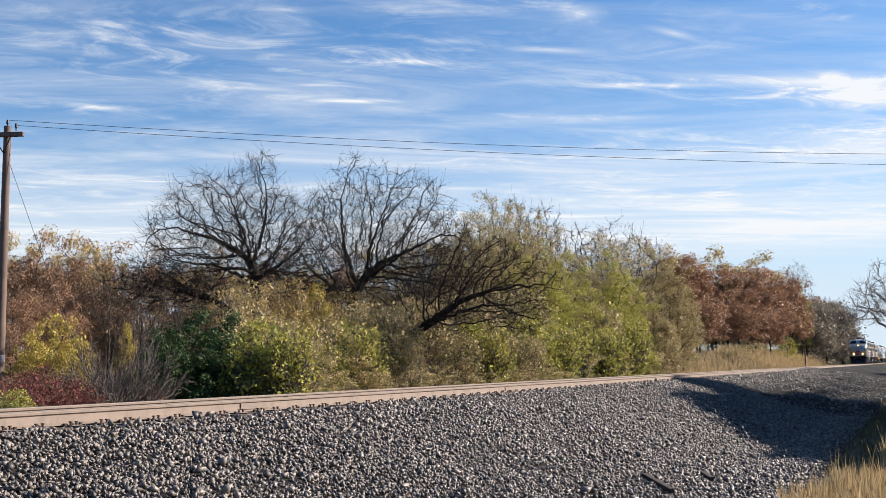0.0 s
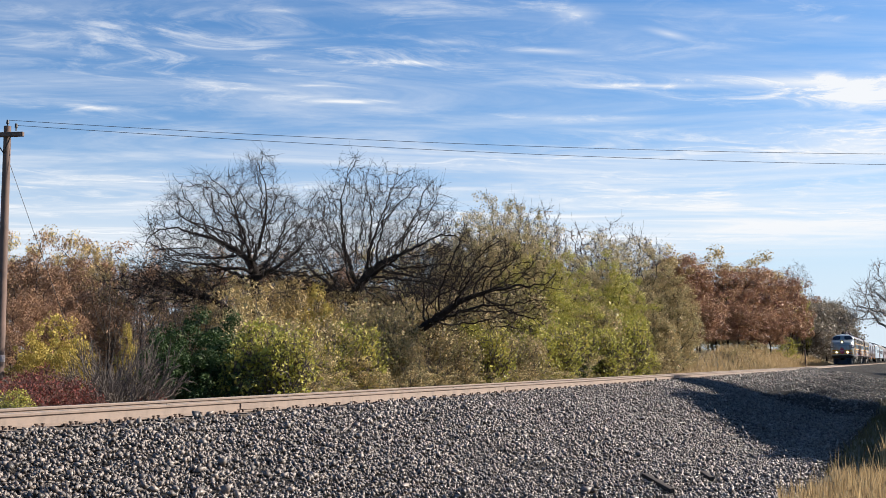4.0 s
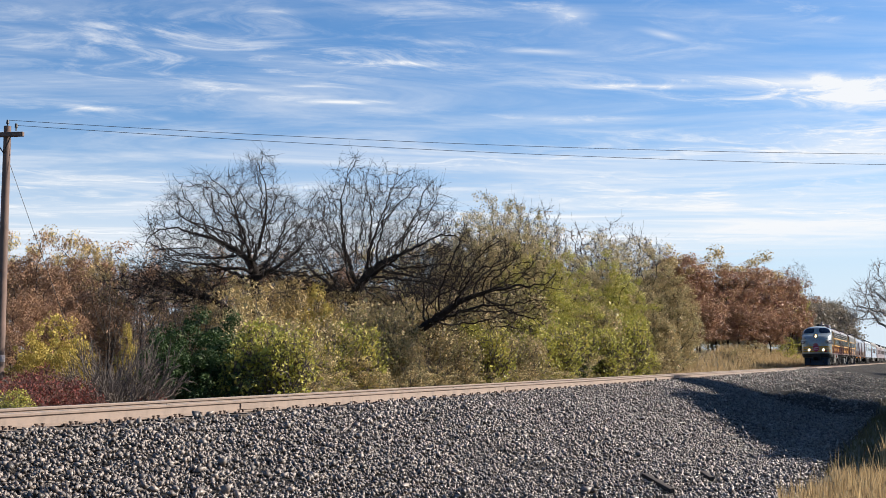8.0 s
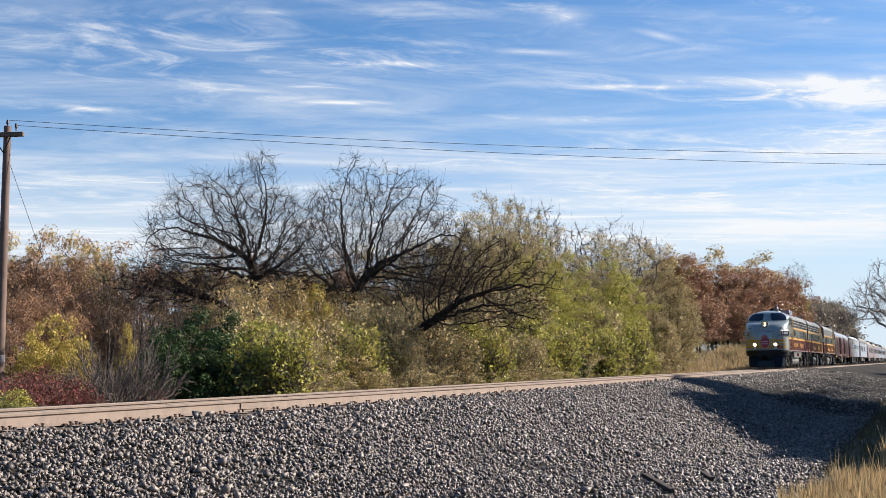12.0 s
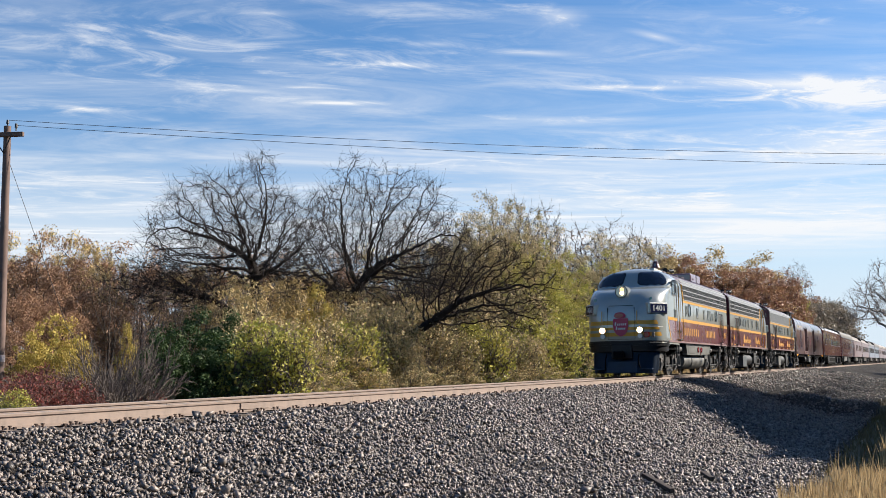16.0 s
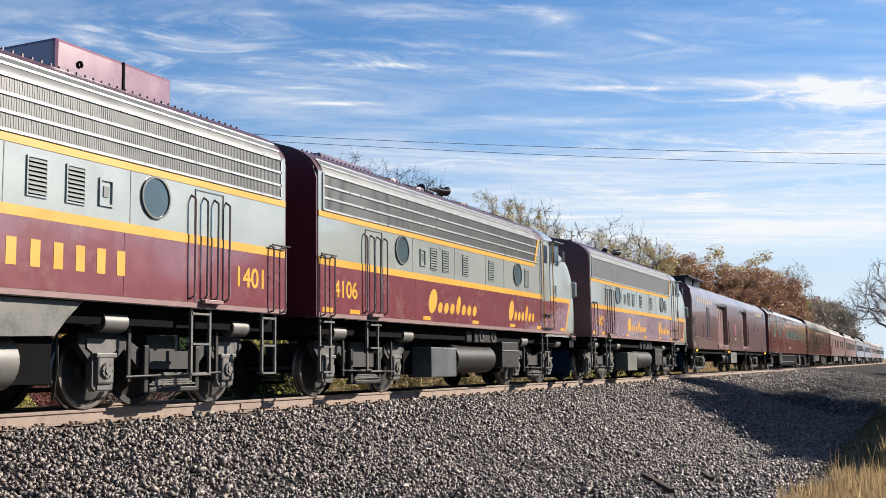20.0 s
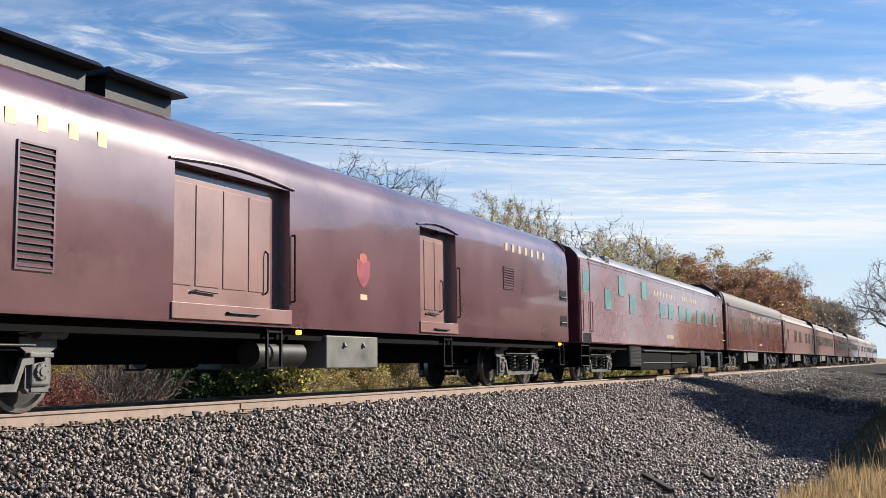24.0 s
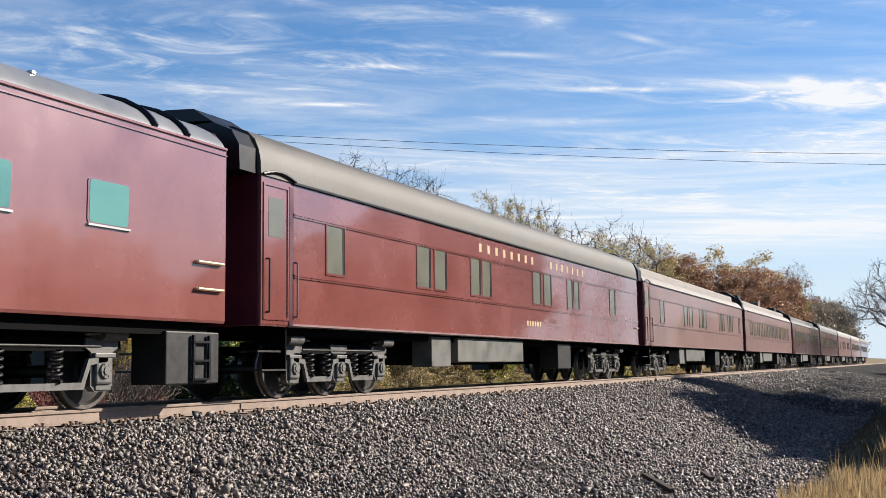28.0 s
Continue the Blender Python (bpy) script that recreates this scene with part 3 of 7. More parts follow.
def build_trees():
    # two big bare oaks, and limbs that lean out of the thicket before them
    plant(wood_tree(11, "bare_oak", "large bare dark-limbed oak above the brush", None, 11.2, 4.2, 5.6, crown=((-0.7, -0.3, 6.0), (4.9, 4.4, 4.5)), pulls=2600, step=0.22, kill=0.27, least=0.0095, power=1.95, cap=0.27, twig=(3, 0.5, 0.0065), ragged=0.35, low=-0.35, split=True, wander=0.45), [(-16.2, 39.2, 0, 1.0)], "bare oaks")
    plant(wood_tree(12, "bare_oak", "large bare dark-limbed oak with a wide crown", None, 12.6, 4.9, 5.0, crown=((1.1, 0.5, 6.0), (5.4, 4.8, 5.7)), pulls=3200, step=0.24, kill=0.29, least=0.0095, power=1.95, cap=0.34, twig=(3, 0.5, 0.0065), ragged=0.35, low=-0.3, split=True, wander=0.45), [(-15.6, 47.0, 0, 1.0)], "bare oaks")
    plant(wood_tree(23, "leaning_tree", "half-fallen leaning tree with dark crooked limbs", None, 8, 4, 2, trunk=[(-1.2, -0.5, 0.4), (0, 0, 1.9), (1.3, 0.6, 2.6), (2.7, 1.2, 3.6)], crown=((4.8, 2.1, 4.9), (3.9, 3.0, 2.7)), pulls=1300, step=0.24, kill=0.3, least=0.0125, power=2.05, cap=0.23, twig=(3, 0.4, 0.008), low=-0.8, split=True, wander=0.3), [(-12.4, 42.6, 0, 1)], "leaning trees")
    plant(wood_tree(25, "leaning_tree", "dark low tree reaching sideways over the scrub", None, 6, 4, 2, trunk=[(0.6, 0.3, 0.0), (0.2, 0.1, 2.4), (-0.6, -0.3, 3.9), (-1.5, -0.7, 4.5)], crown=((-3.6, -1.6, 4.9), (3.0, 2.4, 1.4)), pulls=700, step=0.24, kill=0.3, least=0.0125, power=2.05, cap=0.2, twig=(3, 0.4, 0.008), low=-0.8, split=True, wander=0.3), [(-15.5, 37.7, 0, 1)], "leaning trees")
    plant(wood_tree(24, "thin_tree", "thin grey-brown half-bare tree among the scrub", LEAF_BROWN, 10.0, 2.6, 1.2, tufts=170, tuft=0.3, per=10, size=0.05, pulls=460, step=0.28, kill=0.38, least=0.011, twig=(3, 0.45, 0.008), bark=BARK_BROWN, low=-0.8, ragged=0.15), [(-18.0, 31.9, 260, 0.54, 0.57), (-18.0, 33.8, 100, 0.6, 0.61), (-18.0, 35.9, 90, 0.58, 0.62), (-17.0, 36.7, 160, 0.58, 0.61), (-15.0, 31.2, 40, 0.51, 0.46), (-14.5, 32.9, 210, 0.48, 0.42), (-19.0, 51.4, 190, 0.8, 0.69), (-19.0, 59.9, 0, 1.04, 1.09), (-19.0, 66.0, 210, 1.13, 1.21), (-15.5, 55.9, 40, 0.96, 0.74), (-13.0, 56.0, 190, 0.82, 0.57), (-12.0, 56.1, 220, 0.76, 0.44), (-13.5, 47.0, 190, 0.72, 0.46), (-20.0, 100.8, 300, 1.64, 1.56), (-19.0, 109.8, 200, 1.77, 1.64), (-18.0, 118.1, 110, 1.64, 1.5), (-19.0, 87.5, 300, 1.15, 1.59), (-19.0, 80.5, 300, 1.07, 1.53), (-13.0, 217.0, 110, 1.59, 1.7), (-12.0, 228.1, 30, 1.43, 1.95), (-17.0, 39.9, 160, 0.61, 0.63)], "thin trees")
    plant(wood_tree(5, "olive_tree", "olive-brown tree with thinning leaves", LEAF_OLIVE, 13.0, 2.9, 1.0, tufts=300, tuft=0.48, per=110, size=0.048, pulls=160, step=0.35, kill=0.45, twig=(3, 0.55, 0.009), low=-0.9, ragged=0.2), [(-18.0, 67.6, 10, 0.96, 0.95), (-16.5, 66.1, 220, 0.87, 0.91), (-16.5, 71.4, 250, 0.93, 0.95), (-16.0, 76.1, 10, 0.9, 0.94), (-17.0, 63.4, 350, 0.77, 0.76), (-15.0, 94.1, 260, 1.0, 0.98), (-18.0, 72.4, 230, 1.09, 1.09), (-18.0, 78.4, 240, 1.09, 1.1), (-17.0, 83.1, 0, 1.06, 1.0), (-17.0, 96.4, 280, 1.22, 1.06), (-16.0, 103.0, 20, 1.19, 1.08), (-14.0, 106.5, 110, 1.22, 1.03), (-12.5, 107.6, 120, 1.03, 0.84), (-12.0, 110.7, 70, 0.84, 0.69), (-15.0, 83.0, 150, 0.89, 0.83), (-11.5, 93.7, 290, 0.81, 0.61), (-18.0, 62.9, 220, 0.9, 0.73)], "olive trees")
    plant(wood_tree(7, "yellow_green_tree", "yellow-green leafy tree beside the track", LEAF_LIME, 9.5, 2.8, 0.9, tufts=130, tuft=0.52, per=110, size=0.06, step=0.35, kill=0.45, low=-0.9, twig=(1, 0.5, 0.009), ragged=0.5), [(-14.0, 68.2, 320, 0.91, 0.99), (-14.0, 74.2, 220, 0.98, 1.09), (-12.0, 70.7, 330, 0.86, 0.81), (-13.0, 85.1, 160, 1.02, 1.11), (-12.0, 87.7, 290, 0.87, 1.03), (-11.0, 74.3, 60, 0.75, 0.69), (-10.5, 81.1, 230, 0.73, 0.63), (-12.0, 59.7, 180, 0.8, 0.6), (-11.0, 62.0, 20, 0.76, 0.48), (-8.5, 172.4, 270, 0.67, 0.41), (-9.5, 205.2, 50, 0.72, 1.43)], "yellow-green trees")
    plant(wood_tree(9, "rust_oak", "rust-brown oak in autumn leaf", LEAF_RUST, 7.5, 2.5, 1.2, tufts=75, tuft=0.55, per=170, size=0.05, step=0.35, kill=0.45, low=-0.8, ragged=0.5), [(-24.0, 31.8, 160, 0.77, 0.92), (-22.0, 31.6, 220, 0.69, 0.9), (-25.0, 36.3, 330, 0.77, 0.96), (-26.0, 39.5, 10, 0.82, 1.0), (-19.0, 29.4, 290, 0.54, 0.69), (-18.5, 27.6, 150, 0.52, 0.64), (-20.0, 32.8, 30, 0.58, 0.71), (-27.0, 43.4, 100, 0.93, 1.02), (-28.0, 47.8, 70, 1.0, 1.06), (-28.0, 50.9, 230, 1.04, 1.08), (-27.0, 53.5, 300, 1.13, 1.1), (-28.0, 59.4, 150, 1.15, 1.15), (-27.0, 62.8, 240, 1.27, 1.19), (-28.0, 70.3, 340, 1.39, 1.3), (-19.0, 33.4, 60, 0.53, 0.63), (-17.5, 29.0, 150, 0.48, 0.55), (-17.0, 26.4, 0, 0.46, 0.48)], "rust-brown oaks")
    plant(wood_tree(10, "russet_oak", "dark russet oak in autumn leaf on the bank", LEAF_RUSSET, 13.0, 4.4, 2.4, tufts=95, tuft=1.0, per=170, size=0.11, step=0.5, kill=0.6, least=0.02, low=-0.75, ragged=0.5), [(-17.0, 129.8, 130, 1.14, 1.01), (-15.0, 133.7, 260, 1.09, 0.93), (-14.0, 150.8, 170, 1.22, 1.01), (-13.0, 170.9, 110, 1.38, 1.14), (-12.0, 194.9, 240, 1.33, 1.22), (-10.5, 198.8, 100, 0.86, 1.13), (-11.5, 144.6, 40, 0.9, 0.55), (-13.5, 127.7, 80, 0.72, 0.5), (-10.0, 164.2, 280, 0.81, 0.57), (-17.0, 159.0, 80, 1.29, 0.81), (-22.0, 161.0, 80, 1.51, 0.55), (-24.0, 194.2, 0, 1.82, 0.63), (-24.0, 225.1, 0, 2.1, 0.71), (-24.0, 263.5, 130, 2.28, 0.81), (-22.0, 292.0, 130, 2.16, 0.86)], "russet oaks")
    plant(wood_tree(13, "ochre_tree", "ochre and brown autumn tree", LEAF_OCHRE, 10.0, 3.4, 1.6, tufts=85, tuft=0.75, per=160, size=0.075, step=0.45, kill=0.55, low=-0.75, ragged=0.5), [(-27.0, 39.4, 100, 0.48, 0.79), (-28.0, 36.6, 100, 0.47, 0.75), (-18.0, 157.7, 180, 1.53, 1.51), (-17.0, 189.3, 200, 1.82, 1.72), (-23.0, 37.0, 120, 0.4, 0.68), (-24.0, 73.9, 340, 0.97, 1.1), (-18.0, 126.5, 130, 1.24, 1.34), (-25.0, 70.0, 110, 0.94, 0.99), (-23.0, 46.3, 120, 0.68, 0.66), (-22.0, 48.6, 240, 0.75, 0.66), (-22.0, 52.6, 190, 0.79, 0.69), (-22.0, 41.8, 10, 0.63, 0.6), (-22.0, 58.0, 230, 0.79, 0.72)], "ochre trees")
    # bushes along the foot of the wood
    plant(wood_tree(17, "green_bush", "dense dark green bush beyond the rails", LEAF_GREEN, 3.6, 1.7, 0.3, tufts=80, tuft=0.34, per=150, size=0.042, low=-0.9, category="bush", least=0.008, ragged=0.5), [(-11.6, 28.6, 270, 0.87, 0.95), (-11.2, 30.1, 230, 0.77, 0.94), (-11.0, 26.7, 90, 0.6, 0.75), (-10.8, 30.8, 30, 0.54, 0.77), (-10.2, 28.0, 260, 0.72, 0.71), (-9.0, 63.2, 180, 0.63, 0.72), (-9.0, 69.5, 90, 0.57, 0.84)], "dark green bushes")
    plant(wood_tree(19, "yellow_bush", "yellow-leaved bush in the brush", LEAF_YELLOW, 3.4, 1.3, 0.3, tufts=80, tuft=0.27, per=70, size=0.036, low=-0.8, category="bush", least=0.008, twig=(2, 0.35, 0.006), ragged=0.5), [(-14.0, 25.1, 310, 0.88, 1.01), (-13.6, 23.9, 210, 0.64, 0.85), (-12.9, 24.8, 130, 0.64, 0.78), (-13.4, 39.8, 80, 0.78, 1.61), (-12.8, 39.7, 80, 0.58, 1.36), (-14.0, 28.4, 260, 0.31, 0.96), (-12.6, 24.0, 60, 0.56, 0.68), (-10.8, 35.0, 100, 0.51, 1.06)], "yellow bushes")
    plant(wood_tree(37, "scrub", "olive scrub with thin leaves", LEAF_OLIVE, 4.0, 1.7, 0.3, tufts=120, tuft=0.3, per=55, size=0.038, pulls=40, bark=BARK_GREY, low=-0.9, category="bush", least=0.008, twig=(2, 0.4, 0.007), ragged=0.5), [(-11.0, 33.5, 300, 0.95, 0.89), (-9.9, 33.3, 100, 0.81, 0.7), (-9.2, 36.8, 30, 0.73, 0.52), (-9.2, 40.3, 50, 0.79, 0.52), (-14.5, 35.5, 340, 0.69, 1.34), (-9.8, 30.3, 250, 0.64, 0.67), (-8.9, 42.5, 20, 0.82, 0.48), (-8.8, 46.2, 150, 0.88, 0.47), (-9.5, 64.2, 220, 1.18, 0.83), (-9.5, 81.6, 160, 1.2, 1.02), (-8.7, 50.3, 290, 0.86, 0.47), (-8.7, 56.5, 260, 0.95, 0.47), (-9.0, 33.8, 90, 0.62, 0.43), (-9.5, 143.4, 30, 1.38, 0.62), (-9.0, 126.4, 20, 1.02, 0.54), (-20.0, 159.5, 310, 3.1, 0.64), (-22.0, 193.1, 210, 3.73, 0.82), (-22.0, 223.1, 130, 3.94, 0.94), (-20.0, 242.5, 80, 3.88, 0.93)], "scrub")
    plant(wood_tree(39, "tan_scrub", "tan and yellow autumn scrub", LEAF_OCHRE, 4.0, 1.7, 0.3, tufts=120, tuft=0.28, per=46, size=0.036, pulls=50, bark=BARK_GREY, low=-0.9, category="bush", least=0.008, twig=(2, 0.4, 0.007), ragged=0.5), [(-14.0, 35.2, 130, 0.96, 1.39), (-15.0, 38.7, 210, 1.11, 1.55), (-14.0, 38.9, 320, 0.96, 1.4), (-15.0, 44.0, 230, 1.06, 1.5), (-12.0, 33.8, 90, 0.84, 1.0), (-11.5, 36.7, 210, 0.96, 0.92), (-12.0, 40.4, 170, 0.96, 0.95), (-10.8, 41.3, 340, 0.96, 0.71), (-10.5, 44.1, 50, 1.01, 0.71), (-10.2, 47.3, 190, 1.07, 0.7), (-10.0, 51.2, 200, 1.14, 0.72), (-9.8, 36.1, 190, 0.79, 0.61), (-9.0, 36.9, 110, 0.67, 0.43), (-9.5, 55.9, 50, 1.04, 0.67), (-10.5, 96.0, 90, 1.25, 1.17), (-9.0, 71.6, 190, 1.06, 0.72)], "scrub")
    plant(make_tree(29, "red_bush", "low dark red shrub beside the pole", LEAF_RED, 1.5, 1.0, 0, 0.016, 16, (4, 3, 2), per=1, leaf_spread=0.08, size=0.035, leafy=0.7, bark=BARK_RED, elev=(0.7, 1.5), least=0.006, base=0.5, category="bush"), [(-9.6, 19.2, 140, 0.9), (-10, 20.3, 230, 0.95), (-9.9, 20.9, 240, 0.8), (-10.3, 22.1, 80, 0.85), (-9.6, 18.6, 120, 0.9), (-10.8, 21.4, 20, 1.05), (-10, 25, 80, 0.6)], "red shrubs")
    plant(make_tree(31, "bramble", "bare grey bramble thicket with long canes", None, 3.0, 1.6, 0, 0.026, 15, (4, 3), bark=BARK_GREY, elev=(0.75, 1.5), least=0.009, bare=True, base=0.6, spur=(0.3, 0.6), category="bush"), [(-10.4, 23.8, 290, 0.93), (-11, 25.2, 230, 1.03), (-11, 23.9, 170, 0.85), (-10.6, 25.3, 80, 0.81), (-12, 25.7, 110, 1.08), (-10.4, 31.5, 0, 0.85), (-10.5, 44.1, 210, 1.01), (-10.5, 50.2, 320, 1.14), (-11, 55.5, 290, 1.39), (-11.5, 23.7, 50, 0.75), (-11, 35.1, 210, 1.14)], "bare brambles")
    plant(make_tree(71, "brush", "twiggy olive brush with dry leaves", LEAF_OLIVE, 3.0, 1.4, 0, 0.03, 9, (4, 3, 3), per=5, leaf_spread=0.1, size=0.04, leafy=0.8, bark=BARK_GREY, elev=(0.6, 1.5), least=0.008, base=0.4, category="bush"), [(-9.4, 31, 300, 0.74), (-10.1, 41.5, 170, 0.96), (-9.7, 45.7, 330, 1.01), (-8.9, 53.5, 220, 1.05), (-9.6, 77.1, 90, 1.15), (-12.3, 33.1, 240, 1.17), (-11.2, 35.5, 0, 1.12), (-11.6, 41.5, 230, 1.36), (-11.1, 73.4, 300, 1.8), (-11.6, 94.9, 170, 1.98), (-11.5, 43.2, 30, 1.45), (-11.5, 47.5, 120, 1.57), (-12, 53, 40, 1.76), (-12, 58.1, 320, 1.96), (-11, 31.3, 210, 0.97)], "undergrowth")
    plant(make_tree(72, "weed_bush", "ragged yellow-green weed bush", LEAF_LIME, 2.6, 1.4, 0, 0.03, 11, (5, 4, 2), per=3, leaf_spread=0.12, size=0.05, leafy=0.7, bark=BARK_GREY, elev=(0.5, 1.5), base=0.4, category="bush"), [(-9.3, 29.6, 160, 0.89), (-8.9, 29.6, 180, 1.14), (-10.3, 35.5, 110, 0.9), (-10.4, 37.5, 140, 1.22), (-10.5, 48.7, 90, 0.85), (-9.1, 48.4, 140, 1.33), (-9.1, 60.2, 110, 1.44), (-8.8, 69.8, 80, 1.45), (-9.1, 80.1, 40, 1.06), (-10, 56.4, 340, 1.48), (-10, 64.8, 130, 1.64), (-10, 77.2, 180, 1.87), (-8.6, 18.3, 10, 0.45)], "undergrowth")
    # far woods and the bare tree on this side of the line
    plant(make_tree(41, "far_tree", "brown tree in the distant woods, its leaves paled for haze", LEAF_HAZE, 14, 5.5, 2.5, 0.25, 8, (5, 4), per=9, leaf_spread=0.8, size=0.24, elev=(0.05, 1.5)), [(-9 - 2.0 * i + (i % 3) * 3.5, 208 + 24 * i, 50 * i, 0.72 + 0.06 * i) for i in range(14)], "far woods")
    plant(wood_tree(44, "bare_tree", "pale bare tree beside the line", None, 11, 4.4, 3.2, pulls=900, step=0.32, kill=0.42, least=0.02, power=2.1, cap=0.16, twig=(3, 0.6, 0.014), bark=BARK_PALE, low=-0.35, wander=0.4, ragged=0.4), [(8.3, 112, 0, 1.0)])
    # trees on the sunny side of the line, whose shade falls on the bank
    plant(make_tree(47, "bare_sapling", "bare roadside sapling past the ditch", None, 9.5, 1.8, 2.0, 0.09, 8, (5, 4, 3), bark=BARK_GREY, elev=(0.6, 1.5)), [(15.5, 74, 0, 1.0), (16, 86, 120, 1.1), (15.5, 98, 240, 1.0)], "bare saplings")
    plant(make_tree(53, "juniper", "dense dark juniper on the sunny side of the ditch", LEAF_GREEN, 6.0, 1.9, 0, 0.07, 14, (5, 4), per=10, leaf_spread=0.3, size=0.2, elev=(0.5, 1.5), base=0.5, up=0.2, category="bush"), [(15.4, 28.6, 20, 0.52), (15.6, 31, 80, 0.6), (16, 33.5, 0, 0.7), (16.6, 35.5, 50, 0.78), (17.2, 37.5, 100, 0.86), (16, 39.5, 150, 0.94), (16.6, 41.5, 200, 1.03), (17.2, 43.5, 250, 1.11), (16, 45.5, 300, 1.19), (16.6, 47.5, 350, 1.27), (17.2, 49.5, 40, 1.35), (16, 51.5, 90, 1.43), (18.5, 36, 0, 0.77), (18.5, 39, 70, 0.89), (18.5, 42, 140, 1.01), (18.5, 45, 210, 1.13), (18.5, 48, 280, 1.26), (18.5, 51, 350, 1.38)], "junipers")
    plant(make_tree(54, "shade_oak", "leafy dark oak past the ditch with a bare trunk", LEAF_GREEN, 10.5, 3.0, 6.2, 0.25, 10, (6, 5), per=14, leaf_spread=0.3, size=0.15, elev=(0.0, 1.5)), [(16.5, 57, 0, 0.93), (16.5, 61, 120, 1.0)], "shade oaks")
    # out of view: added so the train sides mirror trees, not bright sky
    for nm, lf, sd, off in (("ochre_tree", LEAF_OCHRE, 61, 0), ("rust_oak", LEAF_RUST, 62, 9)):
        plant(make_tree(sd, nm, "unseen autumn tree on the sunny side, mirrored in the train", lf, 10.0, 4.0, 1.5, 0.18, 8, (5, 4), per=9, leaf_spread=0.6, size=0.22, elev=(0.05, 1.5)), [(33 + (7 * i + off) % 11, -12 + off * 0.5 + 8 * i, 47 * i, 0.48 + 0.09 * (i % 4)) for i in range(16)] + [(17 + (5 * i + off) % 8, 130 + off + 19 * i, 71 * i, 0.6 + 0.03 * i) for i in range(14)], "sunny side trees")


def blades(seed, spots, height, width, mat, name, label, category, lean=0.25):
    """Grass: narrow upright blades at the given spots (x, y)."""
    rng = np.random.default_rng(seed)
    n = len(spots)
    z = np.array([ground_z(a, b) for a, b in spots])
    h = height * np.exp(rng.normal(0, 0.25, n))
    a = rng.uniform(0, 2 * np.pi, n)
    d = np.stack([np.cos(a), np.sin(a), np.zeros(n)], 1) * width
    base = np.stack([spots[:, 0], spots[:, 1], z - 0.03], 1)
    tip = base + np.stack([rng.normal(0, lean, n) * h, rng.normal(0, lean, n) * h, h], 1)
    mid = base * 0.45 + tip * 0.55 + np.stack([np.zeros(n), np.zeros(n), 0.08 * h], 1)
    v = np.stack([base - d, base + d, mid + d * 0.8, tip + d * 0.15, mid - d * 0.8], 1)
    tagged(new(name, arrays_mesh(name, v.reshape(-1, 3), np.arange(5 * n).reshape(n, 5), mat)), label, category, kind="stuff")


def build_grass():
    rng = np.random.default_rng(8)
    n = 6400
    s = np.stack([rng.uniform(8.6, 11.2, n), rng.uniform(15.0, 22.5, n)], 1)
    s = s[(s[:, 0] > 8.85 + 0.25 * np.sin(s[:, 1] * 1.3) + 0.09 * (s[:, 1] - 17)) & (np.sin(s[:, 0] * 7 + 1.3 * np.sin(s[:, 1] * 3)) + np.sin(s[:, 1] * 5.1) > -0.9)]
    blades(1, s, 0.36, 0.007, DRY_GRASS, "tall_dry_grass", "tall straw-coloured dry grass at the foot of the bank", "grass", 0.12)
    s = np.concatenate([np.stack([rng.normal(10.2, 0.14, 160), rng.normal(25.5, 0.3, 160)], 1), np.stack([rng.normal(11.0, 0.2, 160), rng.normal(29, 0.4, 160)], 1)])
    blades(7, s, 0.6, 0.012, DRY_GRASS, "weed_clump", "tall straw-coloured weed clump standing in the ditch", "weeds", 0.14)
    s = np.stack([rng.uniform(8.9, 13, 9000), rng.uniform(23, 75, 9000)], 1)
    blades(2, s, 0.2, 0.012, WEED, "ditch_weeds", "dull brown weeds along the ditch", "weeds", 0.3)
    s = np.stack([-2.6 - rng.gamma(2.0, 2.0, 22000), rng.uniform(8, 135, 22000)], 1)
    s = s[s[:, 0] > -14]
    blades(3, s, 0.42, 0.02, WEED, "trackside_weeds", "dry weeds and grass beyond the track", "weeds", 0.4)
    s = np.stack([rng.uniform(-12, -3, 9000), rng.uniform(88, 215, 9000)], 1)
    blades(4, s, 0.8, 0.03, DRY_GRASS, "bank_grass", "tan dry grass on the bank below the trees", "grass", 0.3)


def build_bits():
    for x, y, rz, ln in ((6.5, 18.9, -52, 1.15), (6.9, 21.4, -58, 0.5)):
        bm = boxes((-ln / 2, ln / 2, -0.05, 0.05, -0.04, 0.04), bevel=0.012)
        st = new("timber_scrap", finish(bm, "timber_scrap", TIMBER))
        st.matrix_basis = pose(x, y, ground_z(x, y) + 0.09, 3, 8, rz)
        tagged(st, "dark weathered timber scrap lying on the ballast", "timber")
    th = empty("marker_post", pose(-3.4, 147, ground_z(-3.4, 147)), "thin dark wooden marker post beside the track", "post")
    part("post", boxes((-0.09, 0.09, -0.09, 0.09, -0.3, 3.0), bevel=0.02), POLE_WOOD, th)
    part("post_cap", boxes((-0.11, 0.11, -0.11, 0.11, 3.0, 3.05), bevel=0.01), POLE_WOOD, th)


def wire_between(name, a, b, sag, r, label):
    a, b = Vector(a), Vector(b)
    pts = []
    for i in range(33):
        f = i / 32
        p = a.lerp(b, f)
        p.z -= sag * 4 * f * (1 - f)
        pts.append(p)
    v, f = [], []
    tube_rings(pts, [r] * len(pts), 5, v, f)
    tagged(new(name, arrays_mesh(name, np.array([tuple(p) for p in v]), np.array(f), WIRE)), label, "power line", "overhead wires")


